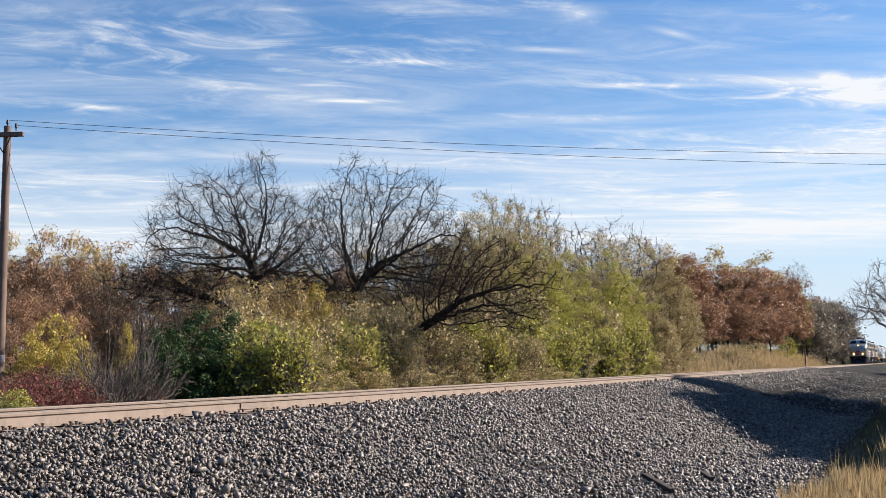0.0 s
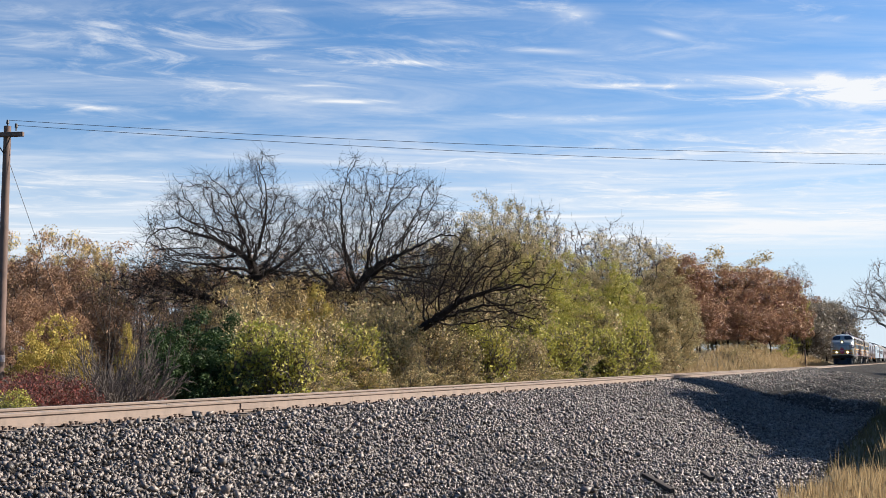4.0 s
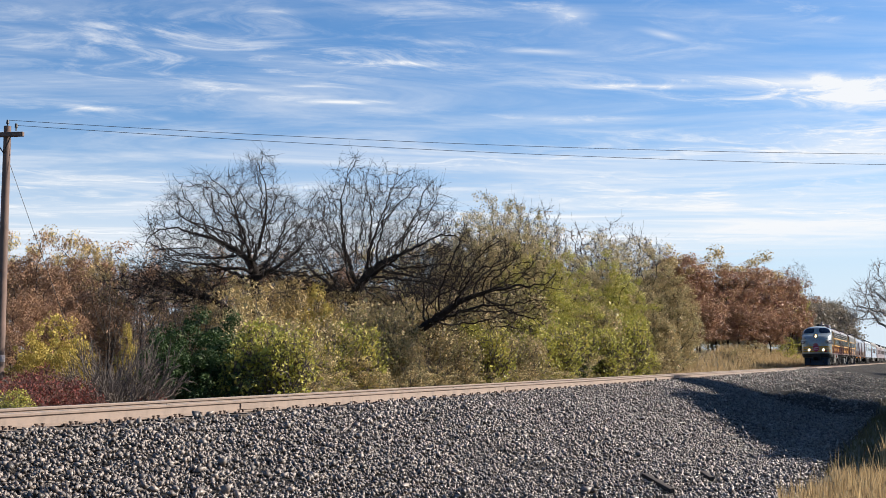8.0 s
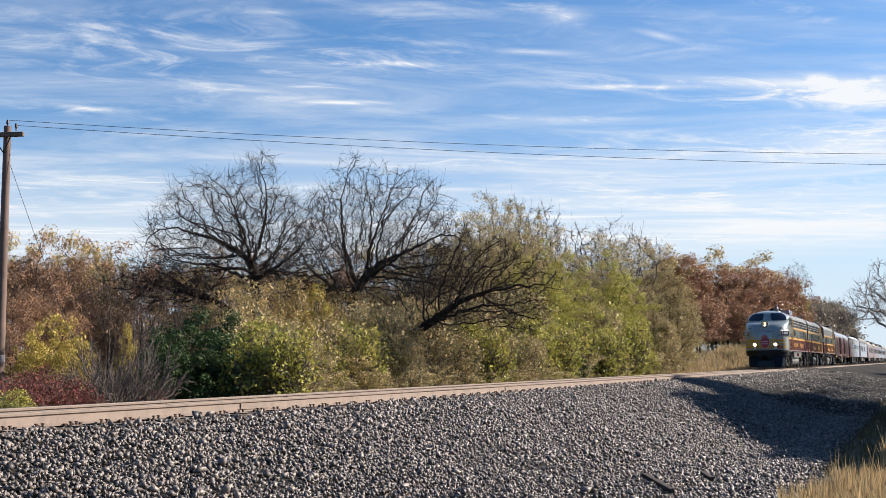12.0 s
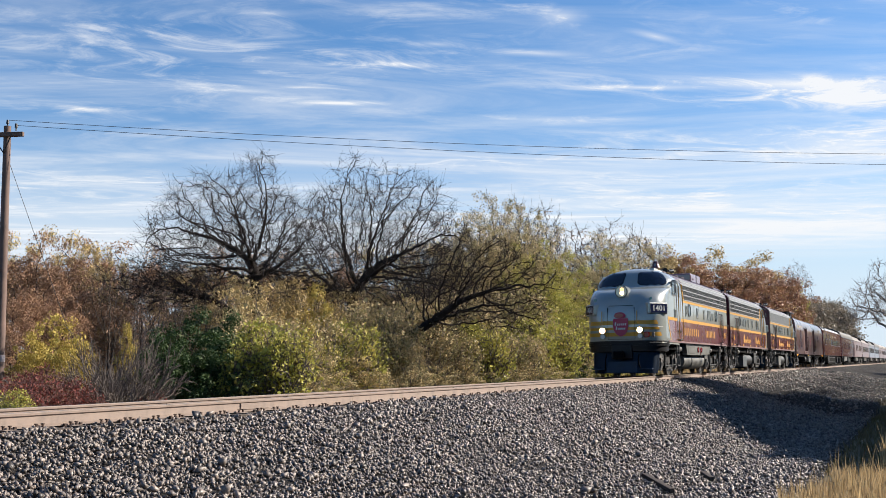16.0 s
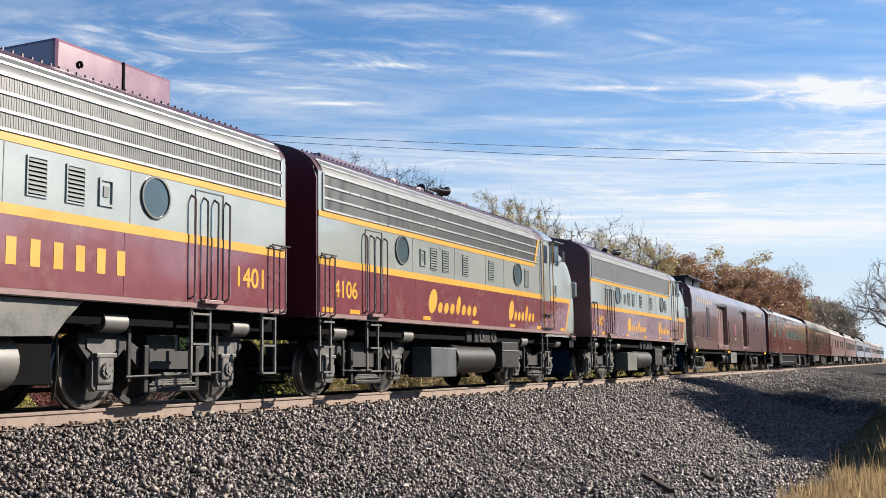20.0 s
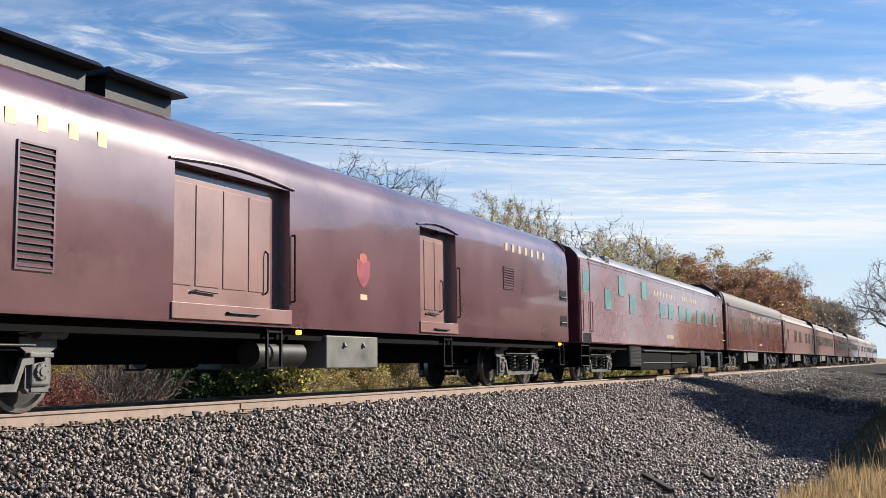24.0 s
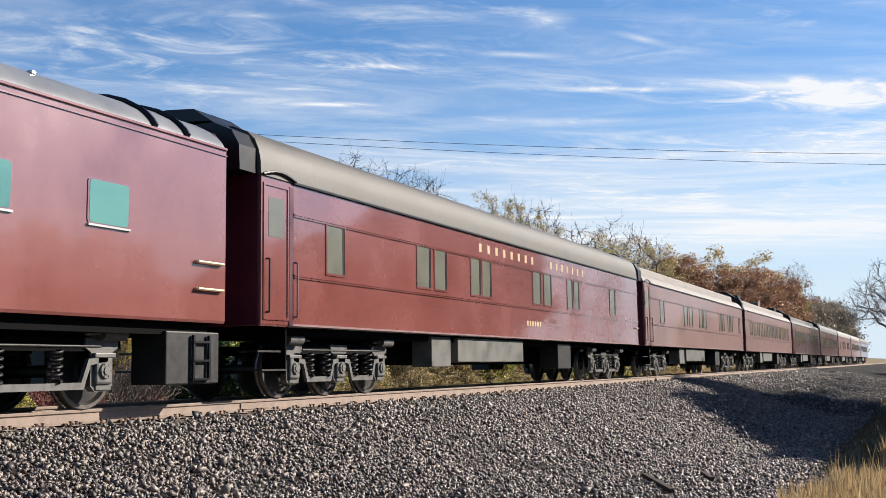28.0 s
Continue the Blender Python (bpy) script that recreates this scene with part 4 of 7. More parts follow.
def build_pole():
    px, py, top = -14.3, 23.2, 8.05
    gz = ground_z(px, py)
    th = empty("utility_pole", pose(px, py, gz), "tall weathered wooden utility pole with a crossarm", "utility pole")
    bm = bmesh.new()
    tube(bm, (0, 0, -0.5), (0.0, 0.0, top - gz), 0.155, 0.105, 14)
    part("pole", bm, POLE_WOOD, th, smooth=True)
    part("crossarm", boxes((-0.62, 0.62, -0.06, 0.06, top - gz - 0.36, top - gz - 0.22), bevel=0.01), POLE_WOOD, th, at=Matrix.Translation((0, -0.13, 0)) @ pose(0, 0, 0, 0, 0, 20))
    for s in (-1, 1):
        part("brace", tubes(((s * 0.4, -0.2, top - gz - 0.33), (0, -0.13, top - gz - 0.85), 0.018)), WIRE, th)
    for s in (-0.5, 0.5):
        bm = tubes(((s, -0.13, top - gz - 0.22), (s, -0.13, top - gz - 0.1), 0.02), ((s, -0.13, top - gz - 0.12), (s, -0.13, top - gz + 0.0), 0.05, 0.035))
        part("insulator", bm, WIRE, th)
    part("pole_insulator", tubes(((0, 0, top - gz), (0, 0, top - gz + 0.1), 0.02), ((0, 0, top - gz + 0.08), (0, 0, top - gz + 0.2), 0.05, 0.035)), WIRE, th)
    part("cutout", boxes((-0.3, -0.2, -0.2, -0.1, top - gz - 0.95, top - gz - 0.6), bevel=0.02), WIRE, th)
    part("marker_band", tubes(((0, 0, 1.75), (0, 0, 1.95), 0.152, 0.151)), PALE, th, "pale paper band")
    part("guy_wire", tubes(((0, 0, top - gz - 0.9), (1.5, 2.6, 0.0), 0.008)), WIRE, th)
    wire_between("overhead_wire", (px - 0.05, py, top + 0.2), (31.5, 59.5, 9.75), 0.75, 0.008, "thin dark overhead wire crossing the track")
    wire_between("overhead_wire", (px + 0.5, py - 0.1, top - 0.05), (31.5, 59.0, 8.95), 0.7, 0.008, "thin dark overhead wire below another")
    wire_between("overhead_wire", (px - 0.45, py - 0.25, top - 0.05), (px - 30, py - 30, 8), 0.7, 0.008, "thin dark overhead wire leaving the pole")


# ---- cloud sheet ----
def build_clouds():
    """A high flat deck of thin cirrus that drifts with the wind."""
    m = bpy.data.materials.new("cirrus")
    m.use_nodes = True
    t = m.node_tree
    for n in list(t.nodes):
        t.nodes.remove(n)
    N = t.nodes.new
    out, em, tr, mx = N("ShaderNodeOutputMaterial"), N("ShaderNodeEmission"), N("ShaderNodeBsdfTransparent"), N("ShaderNodeMixShader")
    em.inputs[0].default_value, em.inputs[1].default_value = (1.0, 0.985, 0.96, 1), CLOUD_GLOW
    co = N("ShaderNodeTexCoord")

    def streak(rot, sx, sy, scale, detail, lo, hi, rough=0.6, distort=0.6, shift=0.0):
        mp = N("ShaderNodeMapping")
        mp.vector_type = "TEXTURE"
        mp.inputs["Rotation"].default_value = (0, 0, radians(rot))
        mp.inputs["Scale"].default_value = (1 / sx, 1 / sy, 1)
        mp.inputs["Location"].default_value = (shift * 300, shift * 210, 0)
        t.links.new(co.outputs["Object"], mp.inputs[0])
        n = N("ShaderNodeTexNoise")
        n.inputs["Scale"].default_value, n.inputs["Detail"].default_value = scale, detail
        n.inputs["Roughness"].default_value, n.inputs["Distortion"].default_value = rough, distort
        t.links.new(mp.outputs[0], n.inputs["Vector"])
        r = N("ShaderNodeMapRange")
        r.interpolation_type = "SMOOTHSTEP"
        r.inputs[1].default_value, r.inputs[2].default_value = lo, hi
        t.links.new(n.outputs["Fac"], r.inputs[0])
        return r.outputs[0]

    def calc(op, a, b):
        k = N("ShaderNodeMath")
        k.operation = op
        for i, s in enumerate((a, b)):
            if isinstance(s, float):
                k.inputs[i].default_value = s
            else:
                t.links.new(s, k.inputs[i])
        return k.outputs[0]

    wisps = streak(CLOUD_TURN + 14, 0.65, 1.05, 0.0085, 8, 0.44, 0.76, 0.66, 1.2)
    cover = streak(CLOUD_TURN, 0.6, 1.3, 0.0022, 3, 0.40, 0.70, 0.5, 0.2, 3.0)
    veil = streak(CLOUD_TURN + 4, 0.4, 1.1, 0.003, 7, 0.34, 0.82, 0.62, 0.9, 7.0)
    a = calc("ADD", calc("MULTIPLY", wisps, calc("MULTIPLY", cover, 0.8)), calc("MULTIPLY", veil, 0.5))
    # the veil thickens with distance
    ln = N("ShaderNodeVectorMath")
    ln.operation = "LENGTH"
    t.links.new(co.outputs["Object"], ln.inputs[0])
    far = N("ShaderNodeMapRange")
    far.interpolation_type = "SMOOTHSTEP"
    far.inputs[1].default_value, far.inputs[2].default_value = 1200, 3900
    far.inputs[3].default_value, far.inputs[4].default_value = 0.0, 0.85
    t.links.new(ln.outputs["Value"], far.inputs[0])
    a = calc("ADD", a, calc("MULTIPLY", far.outputs[0], calc("ADD", calc("MULTIPLY", veil, 0.6), 0.5)))
    # the bright bank of cloud towards the sun
    for cx, cy, rx, ry, turn, g in CLOUD_BANKS:
        mp = N("ShaderNodeMapping")
        mp.vector_type = "TEXTURE"
        mp.inputs["Location"].default_value = (cx, cy, 0)
        mp.inputs["Rotation"].default_value = (0, 0, radians(turn))
        mp.inputs["Scale"].default_value = (rx, ry, 1)
        t.links.new(co.outputs["Object"], mp.inputs[0])
        gr = N("ShaderNodeTexGradient")
        gr.gradient_type = "QUADRATIC_SPHERE"
        t.links.new(mp.outputs[0], gr.inputs[0])
        a = calc("ADD", a, calc("MULTIPLY", calc("MULTIPLY", gr.outputs["Fac"], float(g)), calc("ADD", wisps, 0.35)))
    a = calc("MINIMUM", a, 0.97)
    # and the sheet thins out into the haze
    thin = N("ShaderNodeMapRange")
    thin.interpolation_type = "SMOOTHSTEP"
    thin.inputs[1].default_value, thin.inputs[2].default_value = 3300, 4800
    thin.inputs[3].default_value, thin.inputs[4].default_value = 1.0, 0.0
    t.links.new(ln.outputs["Value"], thin.inputs[0])
    a = calc("MULTIPLY", a, thin.outputs[0])
    t.links.new(a, mx.inputs[0])
    t.links.new(tr.outputs[0], mx.inputs[1])
    t.links.new(em.outputs[0], mx.inputs[2])
    t.links.new(mx.outputs[0], out.inputs[0])
    bm = bmesh.new()
    vs = []
    for r in (500, 4850):
        vs.append([bm.verts.new((-r * math.sin(radians(w)), r * math.cos(radians(w)), 0)) for w in range(-14, 80, 6)])
    for i in range(len(vs[0]) - 1):
        bm.faces.new((vs[0][i], vs[0][i + 1], vs[1][i + 1], vs[1][i]))
    ob = new("backdrop_clouds", finish(bm, "backdrop_clouds", m))
    ob.matrix_basis = pose(0, 0, 420)
    return tagged(ob, "thin white cirrus streaks drifting over a blue sky", "clouds", kind="structure")


CLOUD_GLOW, CLOUD_TURN = 0.425, 27.0
CLOUD_BANKS = [
    (-100, 1640, 330, 75, 30, 2.2), (-30, 1760, 260, 120, 30, 2.0), (-330, 1545, 160, 28, 28, 1.6), (-80, 2150, 420, 330, 30, 1.6), (-520, 1680, 330, 60, 30, 0.8),
    (-340, 1175, 55, 42, 68, 1.5), (-255, 1305, 70, 20, 62, 1.5), (-420, 1300, 110, 26, 36, 1.5), (-520, 1205, 55, 22, 40, 1.0),
    (-620, 1258, 80, 22, 36, 1.2), (-780, 1415, 110, 28, 30, 1.4), (-880, 1280, 90, 24, 36, 0.9), (-650, 1005, 60, 22, 30, 1.0), (-1170, 1255, 60, 40, 40, 0.9)]


# ---- train materials ----
PALE = material("pale_paper", (0.3276, 0.2839, 0.273), 0.8, vary=0.2)
GREY = material("grey_paint", (0.2184, 0.2348, 0.2184), 0.32, vary=0.14, scale=1.2, fine=14, bump=0.03, coat=1.0, spec=0.7)
MAROON = material("maroon_paint", (0.128, 0.027, 0.036), 0.28, vary=0.3, second=(0.19, 0.085, 0.085), scale=1.9, fine=14, bump=0.03, coat=1.0, spec=0.7)
TUSCAN = material("tuscan_red_paint", (0.17, 0.0529, 0.0448), 0.24, vary=0.2, scale=0.8, fine=8, bump=0.03, coat=1.0, spec=0.7)
DULL_MAROON = material("dull_maroon_paint", (0.1, 0.049, 0.056), 0.29, vary=0.35, scale=0.7, fine=9, bump=0.05, coat=0.7, spec=0.7)
BROWN_RED = material("brown_red_paint", (0.1482, 0.0718, 0.0624), 0.4, vary=0.3, scale=0.8, fine=9, bump=0.05, coat=0.35, spec=0.7)
END_DARK = material("dark_maroon_end", (0.05, 0.008, 0.017), 0.4, vary=0.3, scale=1.5, bump=0.05)
ROOF_MAROON = material("maroon_roof", (0.0628, 0.0246, 0.0273), 0.36, vary=0.25, scale=1.5, fine=12, bump=0.05)
ROOF_SILVER = material("silver_roof", (0.2293, 0.2293, 0.2293), 0.38, 0.5, vary=0.2, scale=1.2, fine=15, bump=0.05)
ROOF_OLIVE = material("sooty_roof", (0.0601, 0.0546, 0.0464), 0.6, vary=0.4, scale=0.9, fine=12, bump=0.1)
ROOF_TAN = material("dusty_tan_roof", (0.1638, 0.142, 0.1256), 0.6, vary=0.3, scale=0.9, fine=12, bump=0.1)
YELLOW = material("yellow_paint", (0.4493, 0.2246, 0.0125), 0.4, vary=0.12, scale=2, bump=0.02)
CREAM = material("cream_lettering", (0.3822, 0.3003, 0.1747), 0.5, vary=0.1, bump=0)
GRILLE = material("grille_steel", (0.088, 0.09, 0.089), 0.42, 0.2, vary=0.2, scale=2)
TRIM = material("bright_trim", (0.4368, 0.4243, 0.3994), 0.3, 0.6, vary=0.1, bump=0.02)
PINK_SILL = material("dusty_sill", (0.1638, 0.0928, 0.0901), 0.5, vary=0.2, bump=0.05)
BLACK = material("black_paint", (0.0047, 0.0047, 0.007), 0.4, vary=0.3, scale=3, bump=0.05, spec=0.25)
PILOT = material("blue_black_pilot", (0.006, 0.024, 0.055), 0.45, vary=0.3, scale=3, bump=0.05, spec=0.25)
UNDER = material("grimy_underframe", (0.003, 0.003, 0.0035), 0.9, vary=0.5, scale=4, bump=0.2, spec=0.08)
STEEL = material("dusty_steel", (0.02, 0.0195, 0.0195), 0.5, 0.4, vary=0.35, scale=7, fine=40, bump=0.2)
LIGHT_STEEL = material("pale_dusty_steel", (0.1, 0.096, 0.092), 0.5, 0.3, vary=0.3, scale=7, bump=0.1)
TREAD = material("wheel_tread", (0.1638, 0.1474, 0.1365), 0.35, 0.8, vary=0.3, scale=9, bump=0.05)
TRUCK_GREY = material("dusty_truck_casting", (0.016, 0.015, 0.0155), 0.65, 0.1, vary=0.5, scale=5, fine=35, bump=0.25)
STEEL_BLUE = material("blue_grey_box", (0.055, 0.064, 0.07), 0.5, 0.2, vary=0.4, scale=2.5, fine=20, bump=0.1)
WHEEL = material("oily_wheel", (0.0195, 0.0179, 0.0172), 0.5, 0.3, vary=0.4, scale=6, bump=0.1)
TANK = material("weathered_tank", (0.0928, 0.0901, 0.0819), 0.5, vary=0.45, scale=2.2, fine=20, bump=0.1, second=(0.039, 0.0468, 0.039))
GLASS_DARK = material("dark_cab_glass", (0.0062, 0.0078, 0.0156), 0.05, vary=0.1, bump=0, spec=0.8)
# green tint, with the reflected sky's brightness put into the base colour
GLASS_TEAL = material("green_tint_and_sky_glass", (0.0764, 0.1911, 0.1747), 0.06, vary=0.4, scale=0.9, bump=0, spec=0.8)
GLASS_BLUE = material("blue_grey_glass", (0.0546, 0.078, 0.0897), 0.06, vary=0.25, scale=2, bump=0, spec=0.8)
GLASS_GREY = material("grey_blind_glass", (0.1201, 0.1201, 0.0983), 0.1, vary=0.25, scale=1.5, bump=0, spec=0.6)
NUMBER_BLUE = material("navy_number_board", (0.0062, 0.0094, 0.039), 0.25, vary=0.1, bump=0)
WHITE = material("white_enamel", (0.468, 0.468, 0.4618), 0.4, vary=0.08, bump=0)
CRIMSON = material("crimson_shield", (0.3276, 0.0078, 0.0507), 0.35, vary=0.15, bump=0)
FADED_RED = material("faded_red_shield", (0.17, 0.022, 0.035), 0.45, vary=0.35, scale=6, bump=0)
BEAVER = material("salmon_crest", (0.3003, 0.0874, 0.0601), 0.4, vary=0.3, scale=20, bump=0)
RED_LAMP = material("red_lens", (0.1911, 0.0027, 0.0066), 0.15, vary=0.1, bump=0)
LAMP_ON = glow("lit_headlight", (1.0, 0.62, 0.3), 5.0)
LAMP_DIM = glow("dim_headlight_bulb", (1.0, 0.55, 0.22), 0.9)
LENS = material("headlight_reflector", (0.351, 0.312, 0.2652), 0.15, 0.7, vary=0.2, bump=0)
AMBER = glow("amber_marker", (1.0, 0.4, 0.03), 1.2)

HALF_F = [(1.55, 1.37), (1.6, 1.45), (1.6, 3.78), (1.585, 3.9), (1.54, 4.02), (1.45, 4.14), (1.3, 4.26), (1.05, 4.38), (0.7, 4.49), (0.35, 4.56), (0.0, 4.58)]


def mirror(half):
    """A closed outline from its right half, which runs from the bottom to the top."""
    return half + [(-x, z) for x, z in reversed(half) if x > 0]


def ring_xz(bm, x0, x1, y0, y1, z0, z1, w):
    """A rectangular frame standing in the side plane, of width w."""
    for d in ((y0, y1, z0, z0 + w), (y0, y1, z1 - w, z1), (y0, y0 + w, z0 + w, z1 - w), (y1 - w, y1, z0 + w, z1 - w)):
        box(bm, x0, x1, *d)
    return bm


def disc_x(x0, x1, y, z, r, ry=None, seg=28):
    bm = bmesh.new()
    extrude_x(bm, [(y + (ry or r) * math.cos(2 * math.pi * i / seg), z + r * math.sin(2 * math.pi * i / seg)) for i in range(seg)], x0, x1)
    return bm


def hoop_x(x0, x1, y, z, r, w, seg=28):
    bm = bmesh.new()
    c = [(math.cos(2 * math.pi * i / seg), math.sin(2 * math.pi * i / seg)) for i in range(seg)]
    v = [[bm.verts.new((x, y + rr * a, z + rr * b)) for a, b in c] for x, rr in ((x0, r - w), (x1, r - w), (x1, r), (x0, r))]
    for k in range(4):
        for i in range(seg):
            bm.faces.new((v[k][i], v[k][(i + 1) % seg], v[(k + 1) % 4][(i + 1) % seg], v[(k + 1) % 4][i]))
    return bm


def rounded_x(x0, x1, y0, y1, z0, z1, r, n=4):
    """A slab in the side plane with rounded corners."""
    pts = []
    for cy, cz, a0 in ((y1 - r, z1 - r, 0), (y0 + r, z1 - r, 90), (y0 + r, z0 + r, 180), (y1 - r, z0 + r, 270)):
        for i in range(n + 1):
            a = radians(a0 + 90 * i / n)
            pts.append((cy + r * math.cos(a), cz + r * math.sin(a)))
    return extrude_x(bmesh.new(), pts, x0, x1)


def text_mesh(txt, size, depth, mat):
    cu = bpy.data.curves.new("lettering", "FONT")
    cu.body, cu.size, cu.extrude, cu.align_x, cu.align_y = txt, size, depth, "CENTER", "CENTER"
    cu.offset = size * 0.018
    ob = bpy.data.objects.new("lettering", cu)
    scene.collection.objects.link(ob)
    dg = bpy.context.evaluated_depsgraph_get()
    me = bpy.data.meshes.new_from_object(ob.evaluated_get(dg))
    bpy.data.objects.remove(ob)
    me.materials.clear()
    me.materials.append(mat)
    return me


# ---- wheels and trucks ----
def wheel_mesh():
    bm = bmesh.new()
    seg = 32
    for s in (-1, 1):
        prof = [(0.66, 0.10), (0.68, 0.12), (0.735, 0.42), (0.69, 0.46), (0.685, 0.545), (0.715, 0.545), (0.725, 0.518), (0.80, 0.508), (0.82, 0.50), (0.82, 0.45), (0.765, 0.42), (0.78, 0.17), (0.83, 0.14), (0.83, 0.0)]
        prev = None
        for k, (x, r) in enumerate(prof):
            rg = [bm.verts.new((s * x, r * math.cos(2 * math.pi * i / seg), r * math.sin(2 * math.pi * i / seg))) for i in range(seg)] if r else [bm.verts.new((s * x, 0, 0))]
            if prev:
                for i in range(seg):
                    if len(rg) == 1:
                        f = bm.faces.new((prev[i], prev[(i + 1) % seg], rg[0]))
                    else:
                        f = bm.faces.new((prev[i], prev[(i + 1) % seg], rg[(i + 1) % seg], rg[i]))
                    f.material_index = 1 if 5 <= k <= 9 else 0
            prev = rg
    tube(bm, (-0.7, 0, 0), (0.7, 0, 0), 0.085, seg=12)
    return finish(bm, "wheelset", [WHEEL, TREAD], smooth=True)


WHEELSET = wheel_mesh()
spinning = []


def journal_mesh():
    bm = bmesh.new()
    box(bm, 1.0, 1.16, -0.15, 0.15, -0.18, 0.2, bevel=0.03)
    tube(bm, (1.15, 0, 0), (1.19, 0, 0), 0.115, 0.10, seg=16)
    tube(bm, (1.18, 0, 0), (1.205, 0, 0), 0.055, seg=12)
    for a in range(6):
        w = a * math.pi / 3
        tube(bm, (1.18, 0.083 * math.cos(w), 0.083 * math.sin(w)), (1.2, 0.083 * math.cos(w), 0.083 * math.sin(w)), 0.014, seg=6)
    box(bm, 1.02, 1.17, -0.19, 0.19, 0.17, 0.23, bevel=0.01)
    box(bm, 1.06, 1.12, -0.12, 0.16, -0.25, -0.17)
    return finish(bm, "journal_box", LIGHT_STEEL)


def spring_mesh():
    bm = bmesh.new()
    n, turns, r = 50, 4.5, 0.085
    pts = [Vector((r * math.cos(2 * math.pi * turns * i / n), r * math.sin(2 * math.pi * turns * i / n), 0.42 * i / n)) for i in range(n + 1)]
    v, f = [], []
    tube_rings(pts, [0.02] * len(pts), 5, v, f)
    bm.free()
    return arrays_mesh("coil_spring", np.array([tuple(p) for p in v]), np.array(f), STEEL)


JOURNAL, SPRING = journal_mesh(), spring_mesh()


def pedestal_mesh():
    bm = bmesh.new()
    extrude_x(bm, [(-0.3, 0.42), (0.3, 0.42), (0.3, 0.3), (0.2, 0.24), (0.2, -0.2), (0.13, -0.27), (-0.13, -0.27), (-0.2, -0.2), (-0.2, 0.24), (-0.3, 0.3)], 0.99, 1.1)
    return finish(bm, "pedestal", LIGHT_STEEL)


PEDESTAL = pedestal_mesh()


def add_wheel(truck, y):
    w = part("wheelset", WHEELSET, None, truck, "dark wheels with bright worn treads", at=pose(0, y, 0.508))
    spinning.append((w, y))


def diesel_truck(th, yc, base=2.67):
    """A two-axle locomotive truck with leaf springs, brake cylinders and rods."""
    h = base / 2
    bm = bmesh.new()
    for s in (-1, 1):
        x0, x1 = (0.94, 1.08) if s > 0 else (-1.08, -0.94)
        out = [(-h - 0.45, 0.86), (-h - 0.42, 1.0), (-h + 0.3, 1.02), (-0.55, 0.78), (0.55, 0.78), (h - 0.3, 1.02), (h + 0.42, 1.0), (h + 0.45, 0.86), (h + 0.22, 0.62), (h - 0.22, 0.62), (h - 0.42, 0.80), (0.6, 0.52), (-0.6, 0.52), (-h + 0.42, 0.80), (-h + 0.22, 0.62), (-h - 0.22, 0.62)]
        extrude_x(bm, out, x0, x1)
    box(bm, -0.95, 0.95, -0.3, 0.3, 0.7, 1.0)
    tr = part("truck", bm, TRUCK_GREY, th, "dusty grey cast truck frame", at=pose(0, yc, 0))
    for y in (-h, h):
        add_wheel(tr, y)
        for s in (0, 180):
            part("journal_box", JOURNAL, None, tr, at=pose(0, y, 0.508, 0, 0, s))
            part("pedestal", PEDESTAL, None, tr, at=pose(0, y, 0.508, 0, 0, s))
    for s in (-1, 1):
        part("spring_plank", boxes((s * 1.1 - 0.09, s * 1.1 + 0.09, -0.52, 0.52, 0.2, 0.27), bevel=0.015), STEEL, tr)
        bm = bmesh.new()
        for k in range(6):
            e = 0.5 - 0.06 * k
            box(bm, s * 1.12 - 0.05, s * 1.12 + 0.05, -e, e, 0.30 + 0.03 * k, 0.322 + 0.03 * k)
        part("leaf_spring", bm, LIGHT_STEEL, tr, "pale dusty leaf spring")
        for y in (-0.56, 0.56):
            part("swing_hanger", boxes((s * 1.13 - 0.04, s * 1.13 + 0.04, y - 0.045, y + 0.045, 0.2, 0.85), bevel=0.015), STEEL, tr)
        for y, d in ((-h - 0.05, -1), (h + 0.05, 1)):
            part("brake_cylinder", tubes(((s * 1.26, y - 0.24, 1.14), (s * 1.26, y + 0.2, 1.14), 0.135), ((s * 1.2, y + 0.16 * d, 1.12), (s * 1.2, y + 0.42 * d, 1.1), 0.022), seg=16), LIGHT_STEEL, tr, "pale brake cylinder", smooth=True)
            part("brake_lever", boxes((s * 1.2 - 0.02, s * 1.2 + 0.02, y - d * 0.42 - 0.03, y - d * 0.42 + 0.03, 0.35, 1.1), bevel=0.008), STEEL, tr)
            part("brake_shoe", boxes((s * 0.75 - 0.06, s * 0.75 + 0.06, y - d * 0.57 - 0.05, y - d * 0.57 + 0.05, 0.3, 0.72), bevel=0.02), UNDER, tr)
        part("brake_rod", tubes(((s * 1.22, -h + 0.3, 0.42), (s * 1.22, h - 0.3, 0.46), 0.02)), STEEL, tr)
        part("sand_pipe", rod([(s * 0.98, -h - 0.72, 1.2), (s * 0.95, -h - 0.66, 0.6), (s * 0.78, -h - 0.55, 0.14)], 0.022), STEEL, tr)
    return tr


